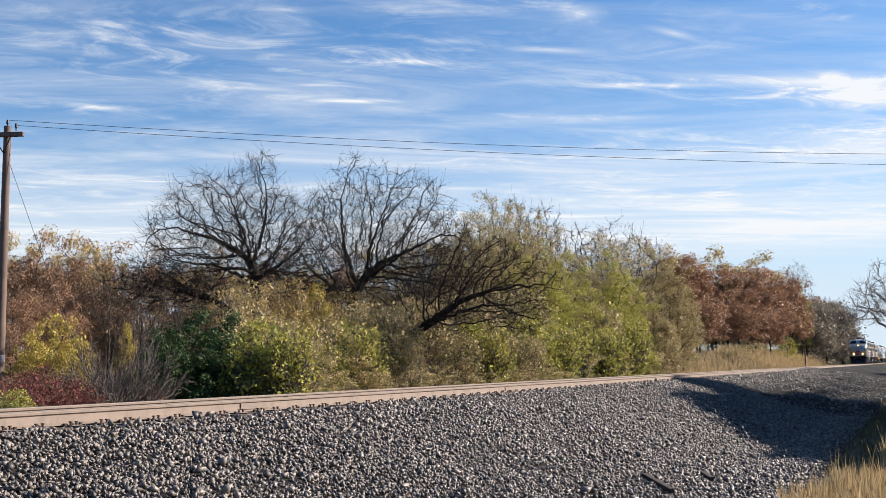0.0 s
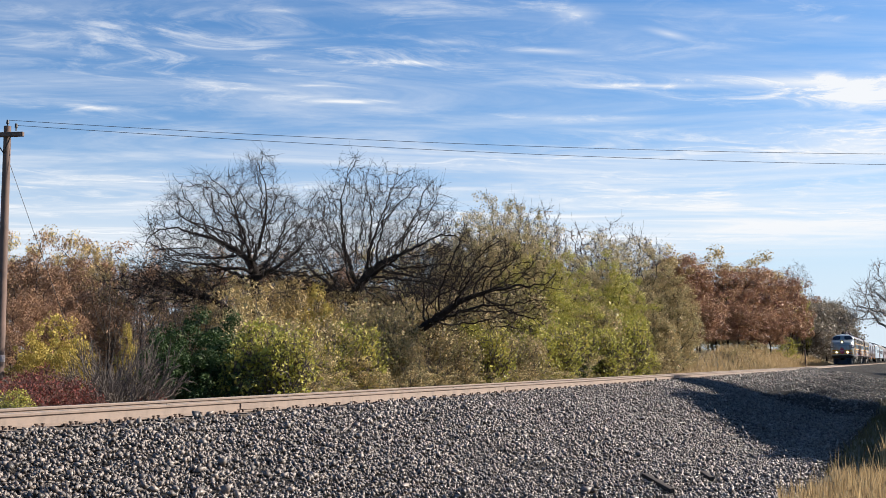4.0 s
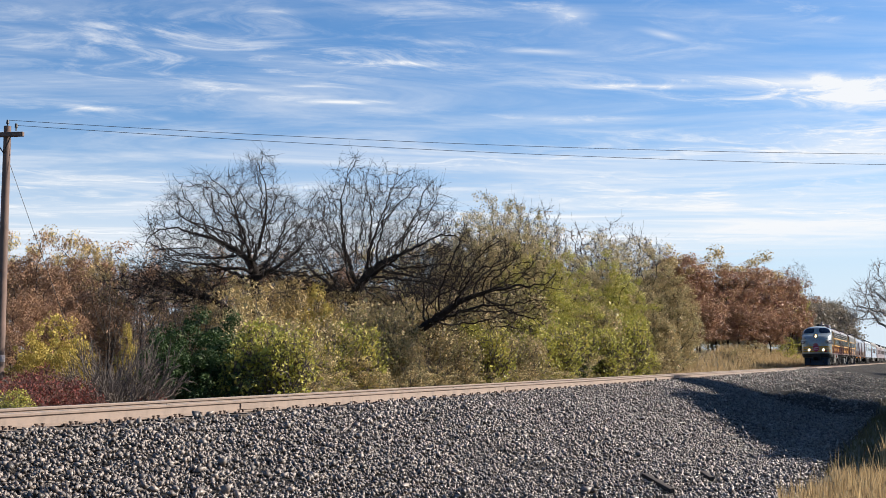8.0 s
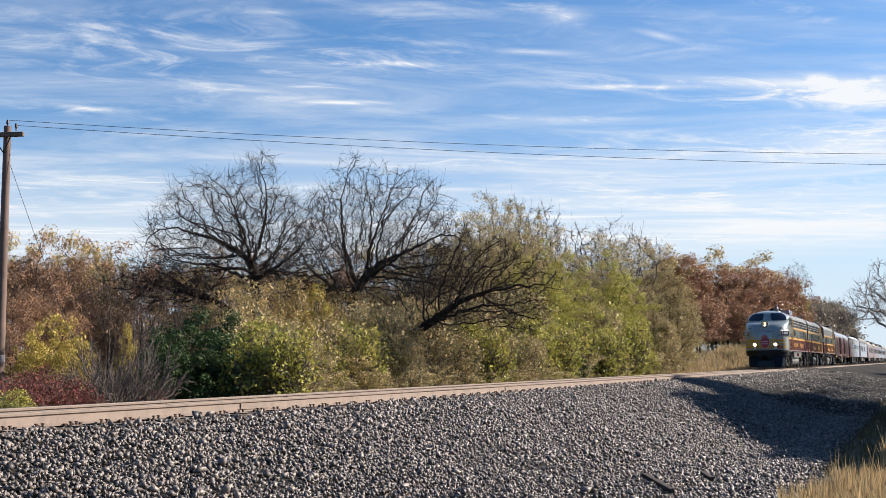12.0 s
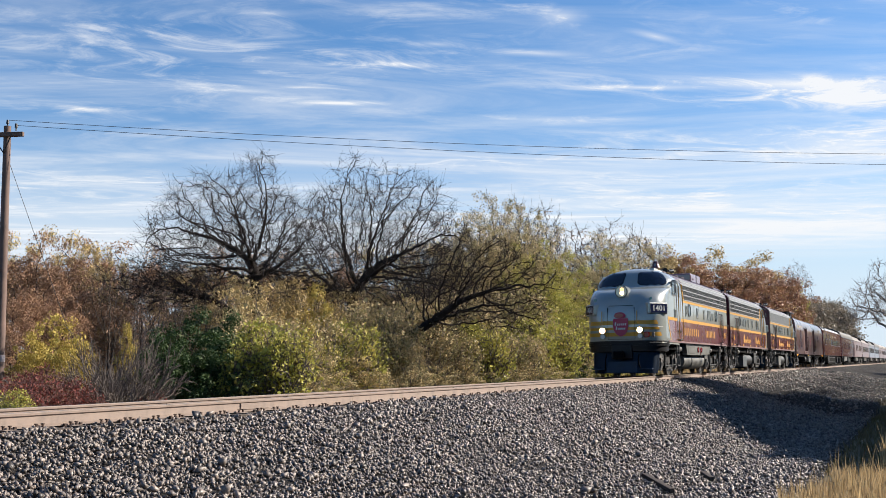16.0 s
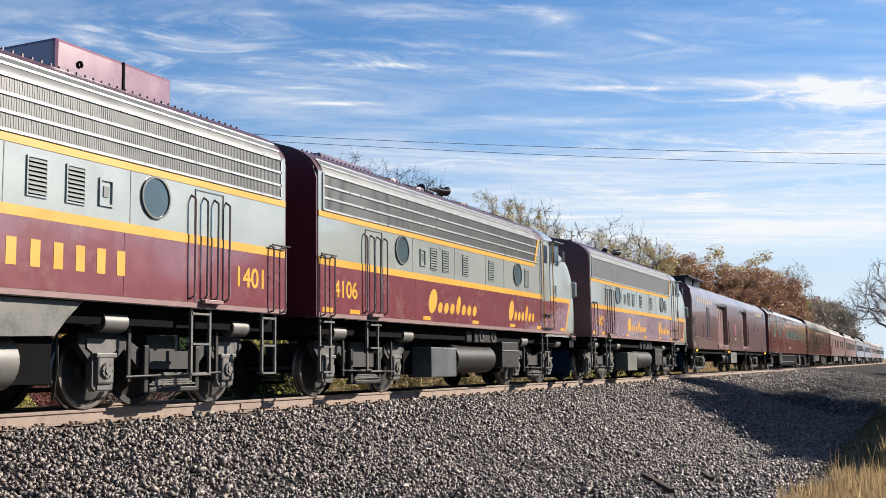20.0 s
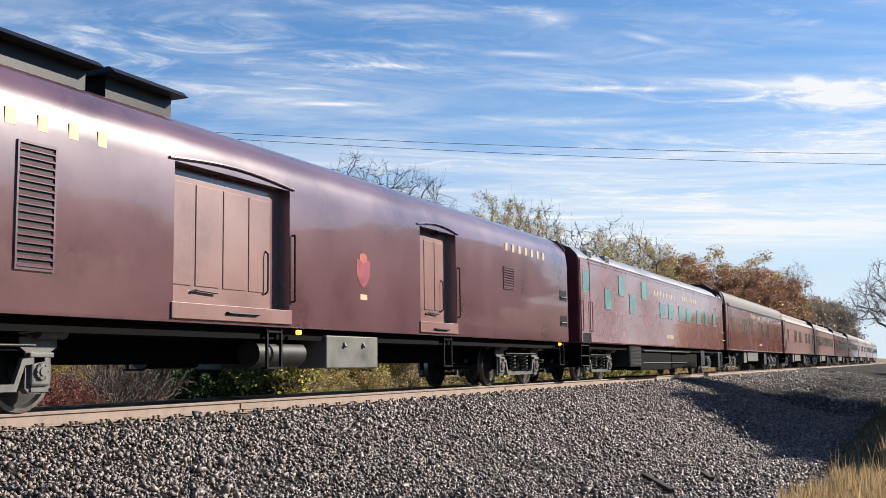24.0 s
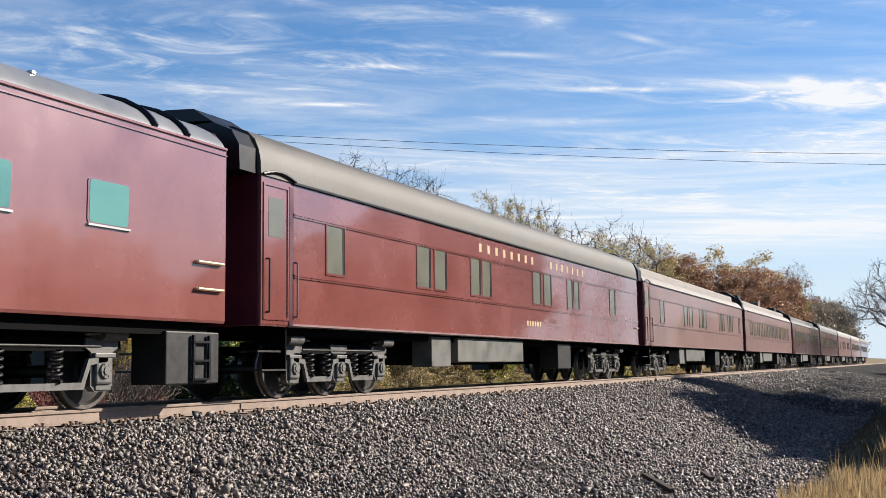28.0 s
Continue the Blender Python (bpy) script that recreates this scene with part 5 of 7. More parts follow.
def coach_truck(th, yc, axles=2, base=2.6):
    """A passenger truck with equaliser bars, coil springs and pedestals."""
    n = axles
    ys = [(-0.5 + i / (n - 1)) * base for i in range(n)]
    h = base / 2
    bm = bmesh.new()
    for s in (-1, 1):
        x0, x1 = (0.95, 1.07) if s > 0 else (-1.07, -0.95)
        out = [(-h - 0.4, 0.78), (-h - 0.36, 0.93), (h + 0.36, 0.93), (h + 0.4, 0.78)]
        for y in reversed(ys):
            out += [(y + 0.22, 0.76), (y + 0.2, 0.42), (y + 0.14, 0.42), (y + 0.13, 0.7), (y - 0.13, 0.7), (y - 0.14, 0.42), (y - 0.2, 0.42), (y - 0.22, 0.76)]
        extrude_x(bm, out, x0, x1)
    box(bm, -0.95, 0.95, -0.25, 0.25, 0.72, 1.02)
    tr = part("truck", bm, UNDER, th, "grimy black passenger truck frame", at=pose(0, yc, 0))
    for y in ys:
        add_wheel(tr, y)
        for s in (0, 180):
            part("journal_box", JOURNAL, None, tr, at=pose(0, y, 0.508, 0, 0, s))
            part("pedestal", PEDESTAL, None, tr, at=pose(0, y, 0.508, 0, 0, s))
    for s in (-1, 1):
        bm = bmesh.new()
        for y0, y1 in zip(ys, ys[1:]):
            extrude_x(bm, [(y0 - 0.05, 0.70), (y0 + 0.3, 0.66), (y0 + 0.42, 0.36), (y1 - 0.42, 0.36), (y1 - 0.3, 0.66), (y1 + 0.05, 0.70), (y1 + 0.05, 0.63), (y1 - 0.26, 0.58), (y1 - 0.38, 0.27), (y0 + 0.38, 0.27), (y0 + 0.26, 0.58), (y0 - 0.05, 0.63)], s * 1.13 - 0.03, s * 1.13 + 0.03)
        part("equaliser_bar", bm, LIGHT_STEEL, tr, "pale equaliser bar")
        for y0, y1 in zip(ys, ys[1:]):
            for f in (0.32, 0.68):
                part("coil_spring", SPRING, None, tr, at=pose(s * 1.11, y0 + (y1 - y0) * f, 0.37))
        for y, d in ((ys[0] - 0.1, -1), (ys[-1] + 0.1, 1)):
            part("brake_cylinder", tubes(((s * 1.18, y - 0.22, 1.0), (s * 1.18, y + 0.22, 1.0), 0.1), ((s * 1.18, y - d * 0.2, 1.0), (s * 1.18, y - d * 0.5, 0.98), 0.022), seg=14), LIGHT_STEEL, tr, "pale brake cylinder", smooth=True)
        part("brake_rod", tubes(((s * 1.2, -h + 0.15, 0.82), (s * 1.2, h - 0.15, 0.82), 0.018)), STEEL, tr)
    return tr


def ladder(th, x, y, w, z0, z1, rungs=2, mat=None, name="ladder"):
    s = 1 if x > 0 else -1
    bm = bmesh.new()
    for yy in (y, y + w):
        box(bm, x - 0.02, x + 0.02, yy - 0.02, yy + 0.02, z0, z1)
    for i in range(rungs):
        z = z0 + 0.02 + (z1 - z0 - 0.12) * i / max(1, rungs - 1)
        box(bm, x - 0.09, x + 0.03, y, y + w, z - 0.015, z + 0.015)
    part(name, bm, mat or LIGHT_STEEL, th)


def grab(th, pts, mat, name="grab_iron", r=0.016):
    part(name, rod(pts, r), mat, th)


def letter_bars(th, x, ys, z0, h, w, mat, label, tilt=0.0, oval=False):
    """Plain bars, or slanted ovals, that stand for lettering, one to a letter."""
    d = 1 if x > 0 else -1
    for y in ys:
        bm = bmesh.new()

        def lean(a, b, c, e):
            return [(a + tilt * (q - z0), q) if left else (c + tilt * (q - z0), q) for left, q in ((True, b), (False, b), (False, e), (True, e))]

        if oval:
            n = 16
            extrude_x(bm, [(y + w / 2 + w / 2 * math.cos(2 * math.pi * i / n) + tilt * h / 2 * (1 + math.sin(2 * math.pi * i / n)), z0 + h / 2 + h / 2 * math.sin(2 * math.pi * i / n)) for i in range(n)], x, x + d * 0.004)
        else:
            extrude_x(bm, lean(y, z0, y + w, z0 + h), x, x + d * 0.004)
        part("lettering_bar", bm, mat, th, label)


# ---- diesel locomotive ----
def lerp_table(table, z):
    for (z0, v0), (z1, v1) in zip(table, table[1:]):
        if z <= z1:
            f = max(0.0, (z - z0) / (z1 - z0))
            return v0 + (v1 - v0) * f
    return table[-1][1]


NOSE_Y = [(1.30, 0.05), (1.7, 0.01), (2.1, 0.0), (2.5, 0.02), (2.8, 0.07), (3.05, 0.16), (3.22, 0.28), (3.38, 0.46), (3.5, 0.70), (3.58, 1.0), (3.64, 1.36), (3.70, 1.58), (4.05, 1.88), (4.3, 2.12), (4.42, 2.32), (4.51, 2.62), (4.56, 3.0), (4.58, 3.35)]
NOSE_L = [(1.30, 1.35), (2.5, 1.35), (3.2, 1.42), (3.48, 1.40), (3.64, 1.12), (3.8, 0.94), (4.3, 0.75), (4.58, 0.6)]
NOSE_W = [(1.37, 1.58), (1.45, 1.6), (3.78, 1.6), (3.9, 1.585), (4.02, 1.54), (4.14, 1.45), (4.26, 1.3), (4.38, 1.05), (4.49, 0.7), (4.56, 0.35), (4.58, 0.02)]


def nose_point(a, z):
    """Point of the nose at a turn a of -1..1 from its middle and height z."""
    w, yf, depth = lerp_table(NOSE_W, z), lerp_table(NOSE_Y, z), lerp_table(NOSE_L, z)
    t = a * math.pi / 2
    p = 2 / 2.8
    x = w * math.copysign(abs(math.sin(t)) ** p, a)
    y = yf + depth * (1 - max(0.0, math.cos(t)) ** p)
    return Vector((x, min(y, 3.36), z))


def nose_frame(a, z):
    p = nose_point(a, z)
    u = (nose_point(min(1, a + 0.02), z) - nose_point(max(-1, a - 0.02), z)).normalized()
    v = (nose_point(a, z + 0.03) - nose_point(a, z - 0.03)).normalized()
    n = v.cross(u).normalized()
    n = -n if n.y > 0 else n
    v = n.cross(u) if n.cross(u).z > 0 else u.cross(n)
    m = Matrix((u, -n, v)).transposed().to_4x4()
    m.translation = p
    return m, n


def nose_patch(a0, a1, z0, z1, lift, power=4.0, rings=5, seg=36, skew=0.0):
    """A rounded patch lying on the nose skin."""
    bm = bmesh.new()
    ac, ah, zc, zh = (a0 + a1) / 2, (a1 - a0) / 2, (z0 + z1) / 2, (z1 - z0) / 2
    loops = []
    for k in range(rings, 0, -1):
        f = k / rings
        lp = []
        for i in range(seg):
            w = 2 * math.pi * i / seg
            c, s = math.cos(w), math.sin(w)
            sa = math.copysign(abs(c) ** (2 / power), c) * f
            sz = math.copysign(abs(s) ** (2 / power), s) * f
            a, z = ac + sa * ah + skew * sz, zc + sz * zh
            m, n = nose_frame(a, z)
            lp.append(bm.verts.new(m.translation + n * lift))
        loops.append(lp)
    m, n = nose_frame(ac, zc)
    mid = bm.verts.new(m.translation + n * lift)
    for p, q in zip(loops, loops[1:]):
        for i in range(seg):
            bm.faces.new((p[i], p[(i + 1) % seg], q[(i + 1) % seg], q[i]))
    for i in range(seg):
        bm.faces.new((loops[-1][i], loops[-1][(i + 1) % seg], mid))
    # rim down to the skin
    low = []
    for v in loops[0]:
        low.append(bm.verts.new(v.co + Vector((0, 0.03 + lift, 0))))
    for i in range(seg):
        bm.faces.new((loops[0][i], loops[0][(i + 1) % seg], low[(i + 1) % seg], low[i]))
    return bm


def a_of_x(x, z):
    w = lerp_table(NOSE_W, z)
    return math.copysign((math.asin(min(1, abs(x) / w) ** (2.8 / 2)) / (math.pi / 2)), x)


def locomotive(m, number, lead, label):
    th = empty("diesel_locomotive", m, label, "locomotive", "locomotives")
    END = 15.38
    low = [p for p in HALF_F if p[1] < 3.9] + [(1.585, 3.9)]
    bm = bmesh.new()
    extrude_y(bm, mirror(low[:3] + [(1.6, 3.92)]), 3.3, END)
    part("body", bm, GREY, th, "grey painted carbody sides")
    roof = [(1.6, 3.925)] + [p for p in HALF_F if p[1] > 3.93]
    bm = extrude_y(bmesh.new(), mirror([(1.594, 3.925)] + roof[1:]), 3.42, END + 0.015)
    part("roof", bm, ROOF_MAROON, th, "shiny brown-maroon roof", smooth=True)
    part("rear_end", extrude_y(bmesh.new(), mirror([(1.585, 1.38), (1.585, 3.8), (1.52, 4.0), (1.28, 4.24), (0.7, 4.46), (0, 4.55)]), END + 0.012, END + 0.05), END_DARK, th, "dark maroon end wall")
    part("diaphragm", boxes((-0.55, 0.55, END + 0.05, END + 0.32, 1.3, 3.4), bevel=0.04), BLACK, th, "black rubber diaphragm")
    # nose
    bm = bmesh.new()
    zs = [1.30, 1.37, 1.45, 1.6, 1.8, 2.0, 2.2, 2.4, 2.55, 2.7, 2.85, 3.0, 3.1, 3.2, 3.3, 3.38, 3.44, 3.5, 3.54, 3.58, 3.61, 3.64, 3.67, 3.7, 3.75, 3.82, 3.9, 4.0, 4.1, 4.2, 4.28, 4.34, 4.4, 4.46, 4.51, 4.55, 4.575]
    n = 48
    rows = []
    for z in zs:
        r = [bm.verts.new(nose_point(-1 + 2 * i / n, z)) for i in range(n + 1)]
        w = lerp_table(NOSE_W, z)
        rows.append([bm.verts.new((-w, 3.43, z))] + r + [bm.verts.new((w, 3.43, z))])
    for p, q in zip(rows, rows[1:]):
        for i in range(len(p) - 1):
            bm.faces.new((p[i], p[i + 1], q[i + 1], q[i]))
    part("nose", bm, GREY, th, "rounded grey bulldog nose and cab", smooth=True)
    # black belt, pilot and coupler
    for i, (z0, z1, out) in enumerate(((1.395, 1.43, 0.03), (1.31, 1.36, 0.035), (1.23, 1.28, 0.04))):
        bm = bmesh.new()
        pts = [nose_point(-1 + 2 * k / 40, 1.5) for k in range(41)]
        outer = [Vector((p.x * (1 + out / 1.6), p.y - out, 0)) for p in pts]
        v = [[bm.verts.new((q.x, q.y, z)) for q in src] for src, z in ((outer, z0), (outer, z1), (pts, z1), (pts, z0))]
        for a, b in zip(v, v[1:] + v[:1]):
            for k in range(40):
                bm.faces.new((a[k], a[k + 1], b[k + 1], b[k]))
        part("nose_belt", bm, PINK_SILL if i == 1 and not lead else BLACK, th, "black anticlimber rib")
    bm = bmesh.new()
    pts = [nose_point(-1 + 2 * k / 40, 1.5) for k in range(41)]
    v = [[bm.verts.new((q.x * s, q.y + d, z)) for q in pts] for s, d, z in ((0.99, 0.0, 1.44), (0.99, 0.02, 1.02), (0.93, 0.10, 1.0))]
    for a, b in zip(v, v[1:]):
        for k in range(40):
            bm.faces.new((a[k], a[k + 1], b[k + 1], b[k]))
    part("lower_nose", bm, BLACK, th, "black lower nose skirt", smooth=True)
    bm = bmesh.new()
    rows = []
    for z, w, yf in ((1.02, 1.36, 0.16), (0.7, 1.36, 0.12), (0.4, 1.34, 0.05), (0.15, 1.3, 0.0)):
        rows.append([bm.verts.new((w * math.sin(b), yf + 0.62 * (1 - math.cos(b)), z)) for b in (radians(-84 + 14 * i) for i in range(13))])
    for p, q in zip(rows, rows[1:]):
        for i in range(12):
            bm.faces.new((p[i], p[i + 1], q[i + 1], q[i]))
    bmesh.ops.solidify(bm, geom=bm.faces[:], thickness=0.03)
    part("pilot", bm, PILOT, th, "blue-black steel pilot", smooth=True)
    part("coupler_pocket", boxes((-0.42, 0.42, -0.02, 0.5, 0.72, 1.3), bevel=0.03), BLACK, th)
    part("coupler", boxes((-0.13, 0.13, -0.5, 0.2, 0.78, 0.98), (-0.2, 0.2, -0.62, -0.4, 0.74, 1.02), bevel=0.03), UNDER, th, "knuckle coupler")
    for x in (-0.62, 0.7):
        part("air_hose", rod([(x, 0.0, 0.9), (x, -0.16, 0.75), (x * 1.03, -0.18, 0.5), (x * 1.08, -0.1, 0.36)], 0.028, 8), UNDER, th)
    for x in (-1.2, 0.75):
        part("pilot_step", boxes((x, x + 0.45, -0.06, 0.2, 0.3, 0.34)), PILOT, th)
    part("pilot_door", boxes((-0.62, 0.62, -0.03, 0.02, 0.18, 0.62), bevel=0.01), PILOT, th)
    part("coupler", boxes((-0.13, 0.13, END + 0.1, END + 0.7, 0.78, 0.98), bevel=0.03), UNDER, th, "knuckle coupler")
    # windscreens
    for s in (-1, 1):
        a0, a1 = sorted((s * 0.07, s * 0.66))
        part("windscreen", nose_patch(a0, a1, 3.755, 4.34, 0.008, 5.0), GLASS_DARK, th, "dark curved windscreen", smooth=True)
        part("windscreen_gasket", nose_patch(a0 - 0.012, a1 + 0.012, 3.73, 4.365, 0.002, 5.0), BLACK, th, smooth=True)
        m1, nn = nose_frame(s * 0.42, 4.36)
        q0, q1 = m1.translation + nn * 0.03, nose_point(s * 0.56, 4.0) + nn * 0.03
        part("wiper", tubes((q0, q1, 0.009)), STEEL, th)
    # headlight
    bm = tubes(((0, 0.72, 3.42), (0, 0.22, 3.42), 0.27, 0.265), seg=32)
    hl = part("headlight", bm, GREY, th, "large round headlight in a grey shroud", smooth=True)
    bm = tubes(((0, 0.26, 3.42), (0, 0.205, 3.42), 0.262, 0.255), seg=32)
    part("bezel", bm, BLACK, hl)
    part("reflector", tubes(((0, 0.25, 3.42), (0, 0.2, 3.42), 0.225), seg=32), LENS, hl, "silvered reflector")
    for z in (3.36, 3.5) if lead else ():
        part("bulb", tubes(((0.03, 0.21, z), (0.03, 0.19, z), 0.085), seg=20), LAMP_ON if z < 3.4 else LAMP_DIM, hl, "lit warm bulb")
    # lower lamps
    for s in (-1, 1):
        for z, r, mt, nm in ((1.86, 0.115, LAMP_ON if lead else LENS, "ditch_light"), (1.62, 0.085, WHITE, "marker_lamp")):
            m1, nn = nose_frame(a_of_x(s * 0.76, z), z)
            c = m1.translation
            lp = part(nm, tubes((c + Vector((0, 0.1, 0)), c + Vector((0, -0.1, 0)), r + 0.02), seg=20), GREY if z < 1.7 else STEEL, th, smooth=True)
            part("lens", tubes((c + Vector((0, -0.095, 0)), c + Vector((0, -0.115, 0)), r), seg=20), mt, lp, "glowing lens" if z > 1.7 else "white lens")
    if lead:
        c = nose_point(a_of_x(1.0, 1.66), 1.66)
        part("classification_lamp", boxes((c.x - 0.1, c.x + 0.1, c.y - 0.09, c.y + 0.1, 1.56, 1.78), bevel=0.03), RED_LAMP, th, "red lamp")
        c = nose_point(a_of_x(1.22, 1.66), 1.66)
        part("lamp_box", boxes((c.x - 0.08, c.x + 0.06, c.y - 0.04, c.y + 0.1, 1.57, 1.76), bevel=0.02), LIGHT_STEEL, th)
    # number boards
    for s in (-1, 1):
        a = a_of_x(s * 1.4, 2.72)
        m1, nn = nose_frame(a, 2.72)
        up = Vector((0, 0, 1))
        u = Vector((m1[0][0], m1[1][0], 0)).normalized()
        n2 = Vector((u.y, -u.x, 0))
        fr = Matrix((u, -n2, up)).transposed().to_4x4()
        fr.translation = m1.translation - n2 * 0.14
        nb = part("number_board", boxes((-0.5, 0.5, -0.17, 0.15, -0.24, 0.24), bevel=0.06), GREY, th, "illuminated number board", at=fr)
        part("board_frame", boxes((-0.455, 0.455, -0.18, -0.16, -0.2, 0.2), bevel=0.008), TRIM, nb)
        part("board_face", boxes((-0.43, 0.43, -0.188, -0.178, -0.175, 0.175)), NUMBER_BLUE, nb, "navy number plate")
        part("digits", text_mesh(number, 0.30, 0.003, WHITE), None, nb, "white numerals", at=pose(0, -0.191, -0.01, 90, 0, 0) @ Matrix.Diagonal((1.18, 1, 1, 1)))
        c = nose_point(a_of_x(s * 1.12, 3.12), 3.12)
        part("class_light", tubes((c + Vector((0, 0.05, 0)), c + Vector((s * 0.03, -0.05, 0)), 0.055), seg=16), GLASS_TEAL, th, "small green class light")
    if lead:
        # yellow bands across the nose
        for z0, z1, e in ((2.08, 2.24, 0.62), (1.87, 1.98, 0.66), (1.62, 1.77, 0.72)):
            bm = bmesh.new()
            k = 40
            p0 = [bm.verts.new(nose_point(-e + 2 * e * i / k, z0) + nose_frame(-e + 2 * e * i / k, z0)[1] * 0.004) for i in range(k + 1)]
            e2 = e - 0.035
            p1 = [bm.verts.new(nose_point(-e2 + 2 * e2 * i / k, z1) + nose_frame(-e2 + 2 * e2 * i / k, z1)[1] * 0.004) for i in range(k + 1)]
            for i in range(k):
                bm.faces.new((p0[i], p0[i + 1], p1[i + 1], p1[i]))
            part("nose_band", bm, YELLOW, th, "yellow nose band", smooth=True)
        # nose door seam and shield
        bm = bmesh.new()
        for x0, x1, z0, z1 in ((-0.55, -0.545, 1.5, 2.78), (0.545, 0.55, 1.5, 2.78), (-0.5, 0.5, 2.84, 2.855), (-0.55, 0.55, 1.495, 1.505)):
            y = nose_point(a_of_x((x0 + x1) / 2, (z0 + z1) / 2), (z0 + z1) / 2).y
            box(bm, x0, x1, y - 0.012, y + 0.2, z0, z1)
        part("door_seam", bm, UNDER, th, "dark nose door seam")
        sh = [(-0.3, 2.33), (0.3, 2.33), (0.31, 2.05), (0.28, 1.86), (0.18, 1.7), (0.0, 1.6), (-0.18, 1.7), (-0.28, 1.86), (-0.31, 2.05)]
        bm = extrude_y(bmesh.new(), sh, -0.06, -0.04)
        shd = part("shield", bm, CRIMSON, th, "crimson shield plaque on the nose")
        cr = [(0.24 * math.cos(2 * math.pi * i / 16) - 0.02, 2.43 + (0.15 if i < 9 else 0.1) * math.sin(2 * math.pi * i / 16)) for i in range(16)]
        part("crest", extrude_y(bmesh.new(), cr, -0.058, -0.042), CRIMSON, shd)
        cr = [(0.17 * math.cos(2 * math.pi * i / 14) - 0.06, 2.45 + 0.085 * math.sin(2 * math.pi * i / 14)) for i in range(14)]
        part("crest_figure", extrude_y(bmesh.new(), cr, -0.066, -0.057), BEAVER, shd, "plain salmon oval on the crest")
        for zz, xs in ((2.09, (-0.24, -0.15, -0.07, 0.01, 0.09, 0.17)), (1.92, (-0.2, -0.1, -0.02, 0.06, 0.13))):
            for i, x in enumerate(xs):
                hh = 0.13 if i == 0 else 0.08
                part("lettering_bar", extrude_y(bmesh.new(), [(x, zz - 0.04), (x + 0.045, zz - 0.04), (x + 0.065, zz - 0.04 + hh), (x + 0.02, zz - 0.04 + hh)], -0.066, -0.059), WHITE, shd, "white lettering bar")
        for x in (-0.78, 0.66):
            y = nose_point(a_of_x(x, 2.5), 2.5).y - 0.07
            grab(th, [(x, y + 0.09, 2.62), (x, y, 2.62), (x, y - 0.06, 2.12), (x, y + 0.06, 2.12)], YELLOW, "nose_handrail")
        pts = [nose_point(a_of_x(x, 1.98), 1.98) + Vector((0.05, -0.06, 0)) for x in (0.95, 1.15, 1.35, 1.5)]
        grab(th, pts, TRIM, "nose_grab_iron", 0.012)
        pts = [nose_point(a_of_x(x, 1.36), 1.36) + Vector((0.06, -0.07, 0)) for x in (1.05, 1.25, 1.42, 1.55)]
        grab(th, pts, TRIM, "nose_grab_iron", 0.014)
    # sides
    for s in (-1, 1):
        X = 1.6 * s

        def slab(name, y0, y1, z0, z1, mt, out, lab=""):
            return part(name, boxes((*sorted((X - s * 0.01, X + s * out)), y0, y1, z0, z1)), mt, th, lab)

        panel_edges = [1.5, 3.05, 3.83, 6.1, 7.25, 9.2, 11.6, 12.9, 13.85, END]
        part("lower_panel", extrude_x(bmesh.new(), [(1.85, 1.455), (3.046, 1.455), (3.046, 2.285), (1.42, 2.285)], *sorted((X - s * 0.01, X + s * 0.006))), MAROON, th, "maroon lower side panel with a slanting front edge")
        for y0, y1 in zip(panel_edges[1:], panel_edges[2:]):
            slab("lower_panel", y0 + 0.004, y1 - 0.004, 1.455, 2.285, MAROON, 0.006, "maroon lower side panel")
        slab("lower_stripe", 1.3, END, 2.287, 2.415, YELLOW, 0.008, "yellow stripe")
        slab("upper_stripe", 4.35, END, 3.125, 3.225, YELLOW, 0.008, "yellow stripe")
        part("nose_flash", extrude_x(bmesh.new(), [(1.75, 1.455), (1.846, 1.455), (1.416, 2.285), (1.3, 2.285)], *sorted((X - s * 0.01, X + s * 0.007))), YELLOW, th, "slanting yellow edge")
        slab("sill", 1.35, END, 1.38, 1.45, PINK_SILL, 0.012, "dusty side sill")
        for y in (6.6, 7.8, 9.6, 11.7):
            slab("panel_seam", y, y + 0.012, 2.42, 3.12, GRILLE, 0.004)
        # grille band
        slab("grille_backing", 4.2, END - 0.15, 3.25, 3.9, GRILLE, 0.006, "dark steel grille")
        if number != "4107":
            bm = bmesh.new()
            xa, xb = sorted((X + s * 0.005, X + s * 0.010))
            y = 4.25
            while y < END - 0.18:
                box(bm, xa, xb, y, y + 0.014, 3.27, 3.88)
                y += 0.038
            tagged(part("grille_slats", bm, GRILLE, th, "fine vertical grille slats"), kind="stuff")
            zz = (3.25, 3.46, 3.67, 3.885)
        else:
            zz = (3.25, 3.885)
        for z in zz:
            slab("grille_trim", 4.05, END - 0.13, z - 0.018, z + 0.018, TRIM, 0.026, "bright grille moulding")
        shoulder = [(1.606, 3.905), (1.596, 3.94), (1.552, 4.03), (1.462, 4.15)]
        inner = [(x - 0.03, z - 0.02) for x, z in reversed(shoulder)]
        part("upper_grille", extrude_y(bmesh.new(), [(s * x, z) for x, z in shoulder + inner], 4.2, END - 0.14), GRILLE, th, "curved steel grille along the roof edge", smooth=True)
        for x, z in ((1.553, 4.035), (1.455, 4.15)):
            part("grille_trim", boxes((*sorted((s * (x - 0.02), s * (x + 0.014))), 4.05, END - 0.13, z - 0.014, z + 0.014)), TRIM, th, "bright grille moulding")
        slab("grille_end", END - 0.16, END - 0.125, 3.25, 3.9, TRIM, 0.026, "bright grille moulding")
        bm = bmesh.new()
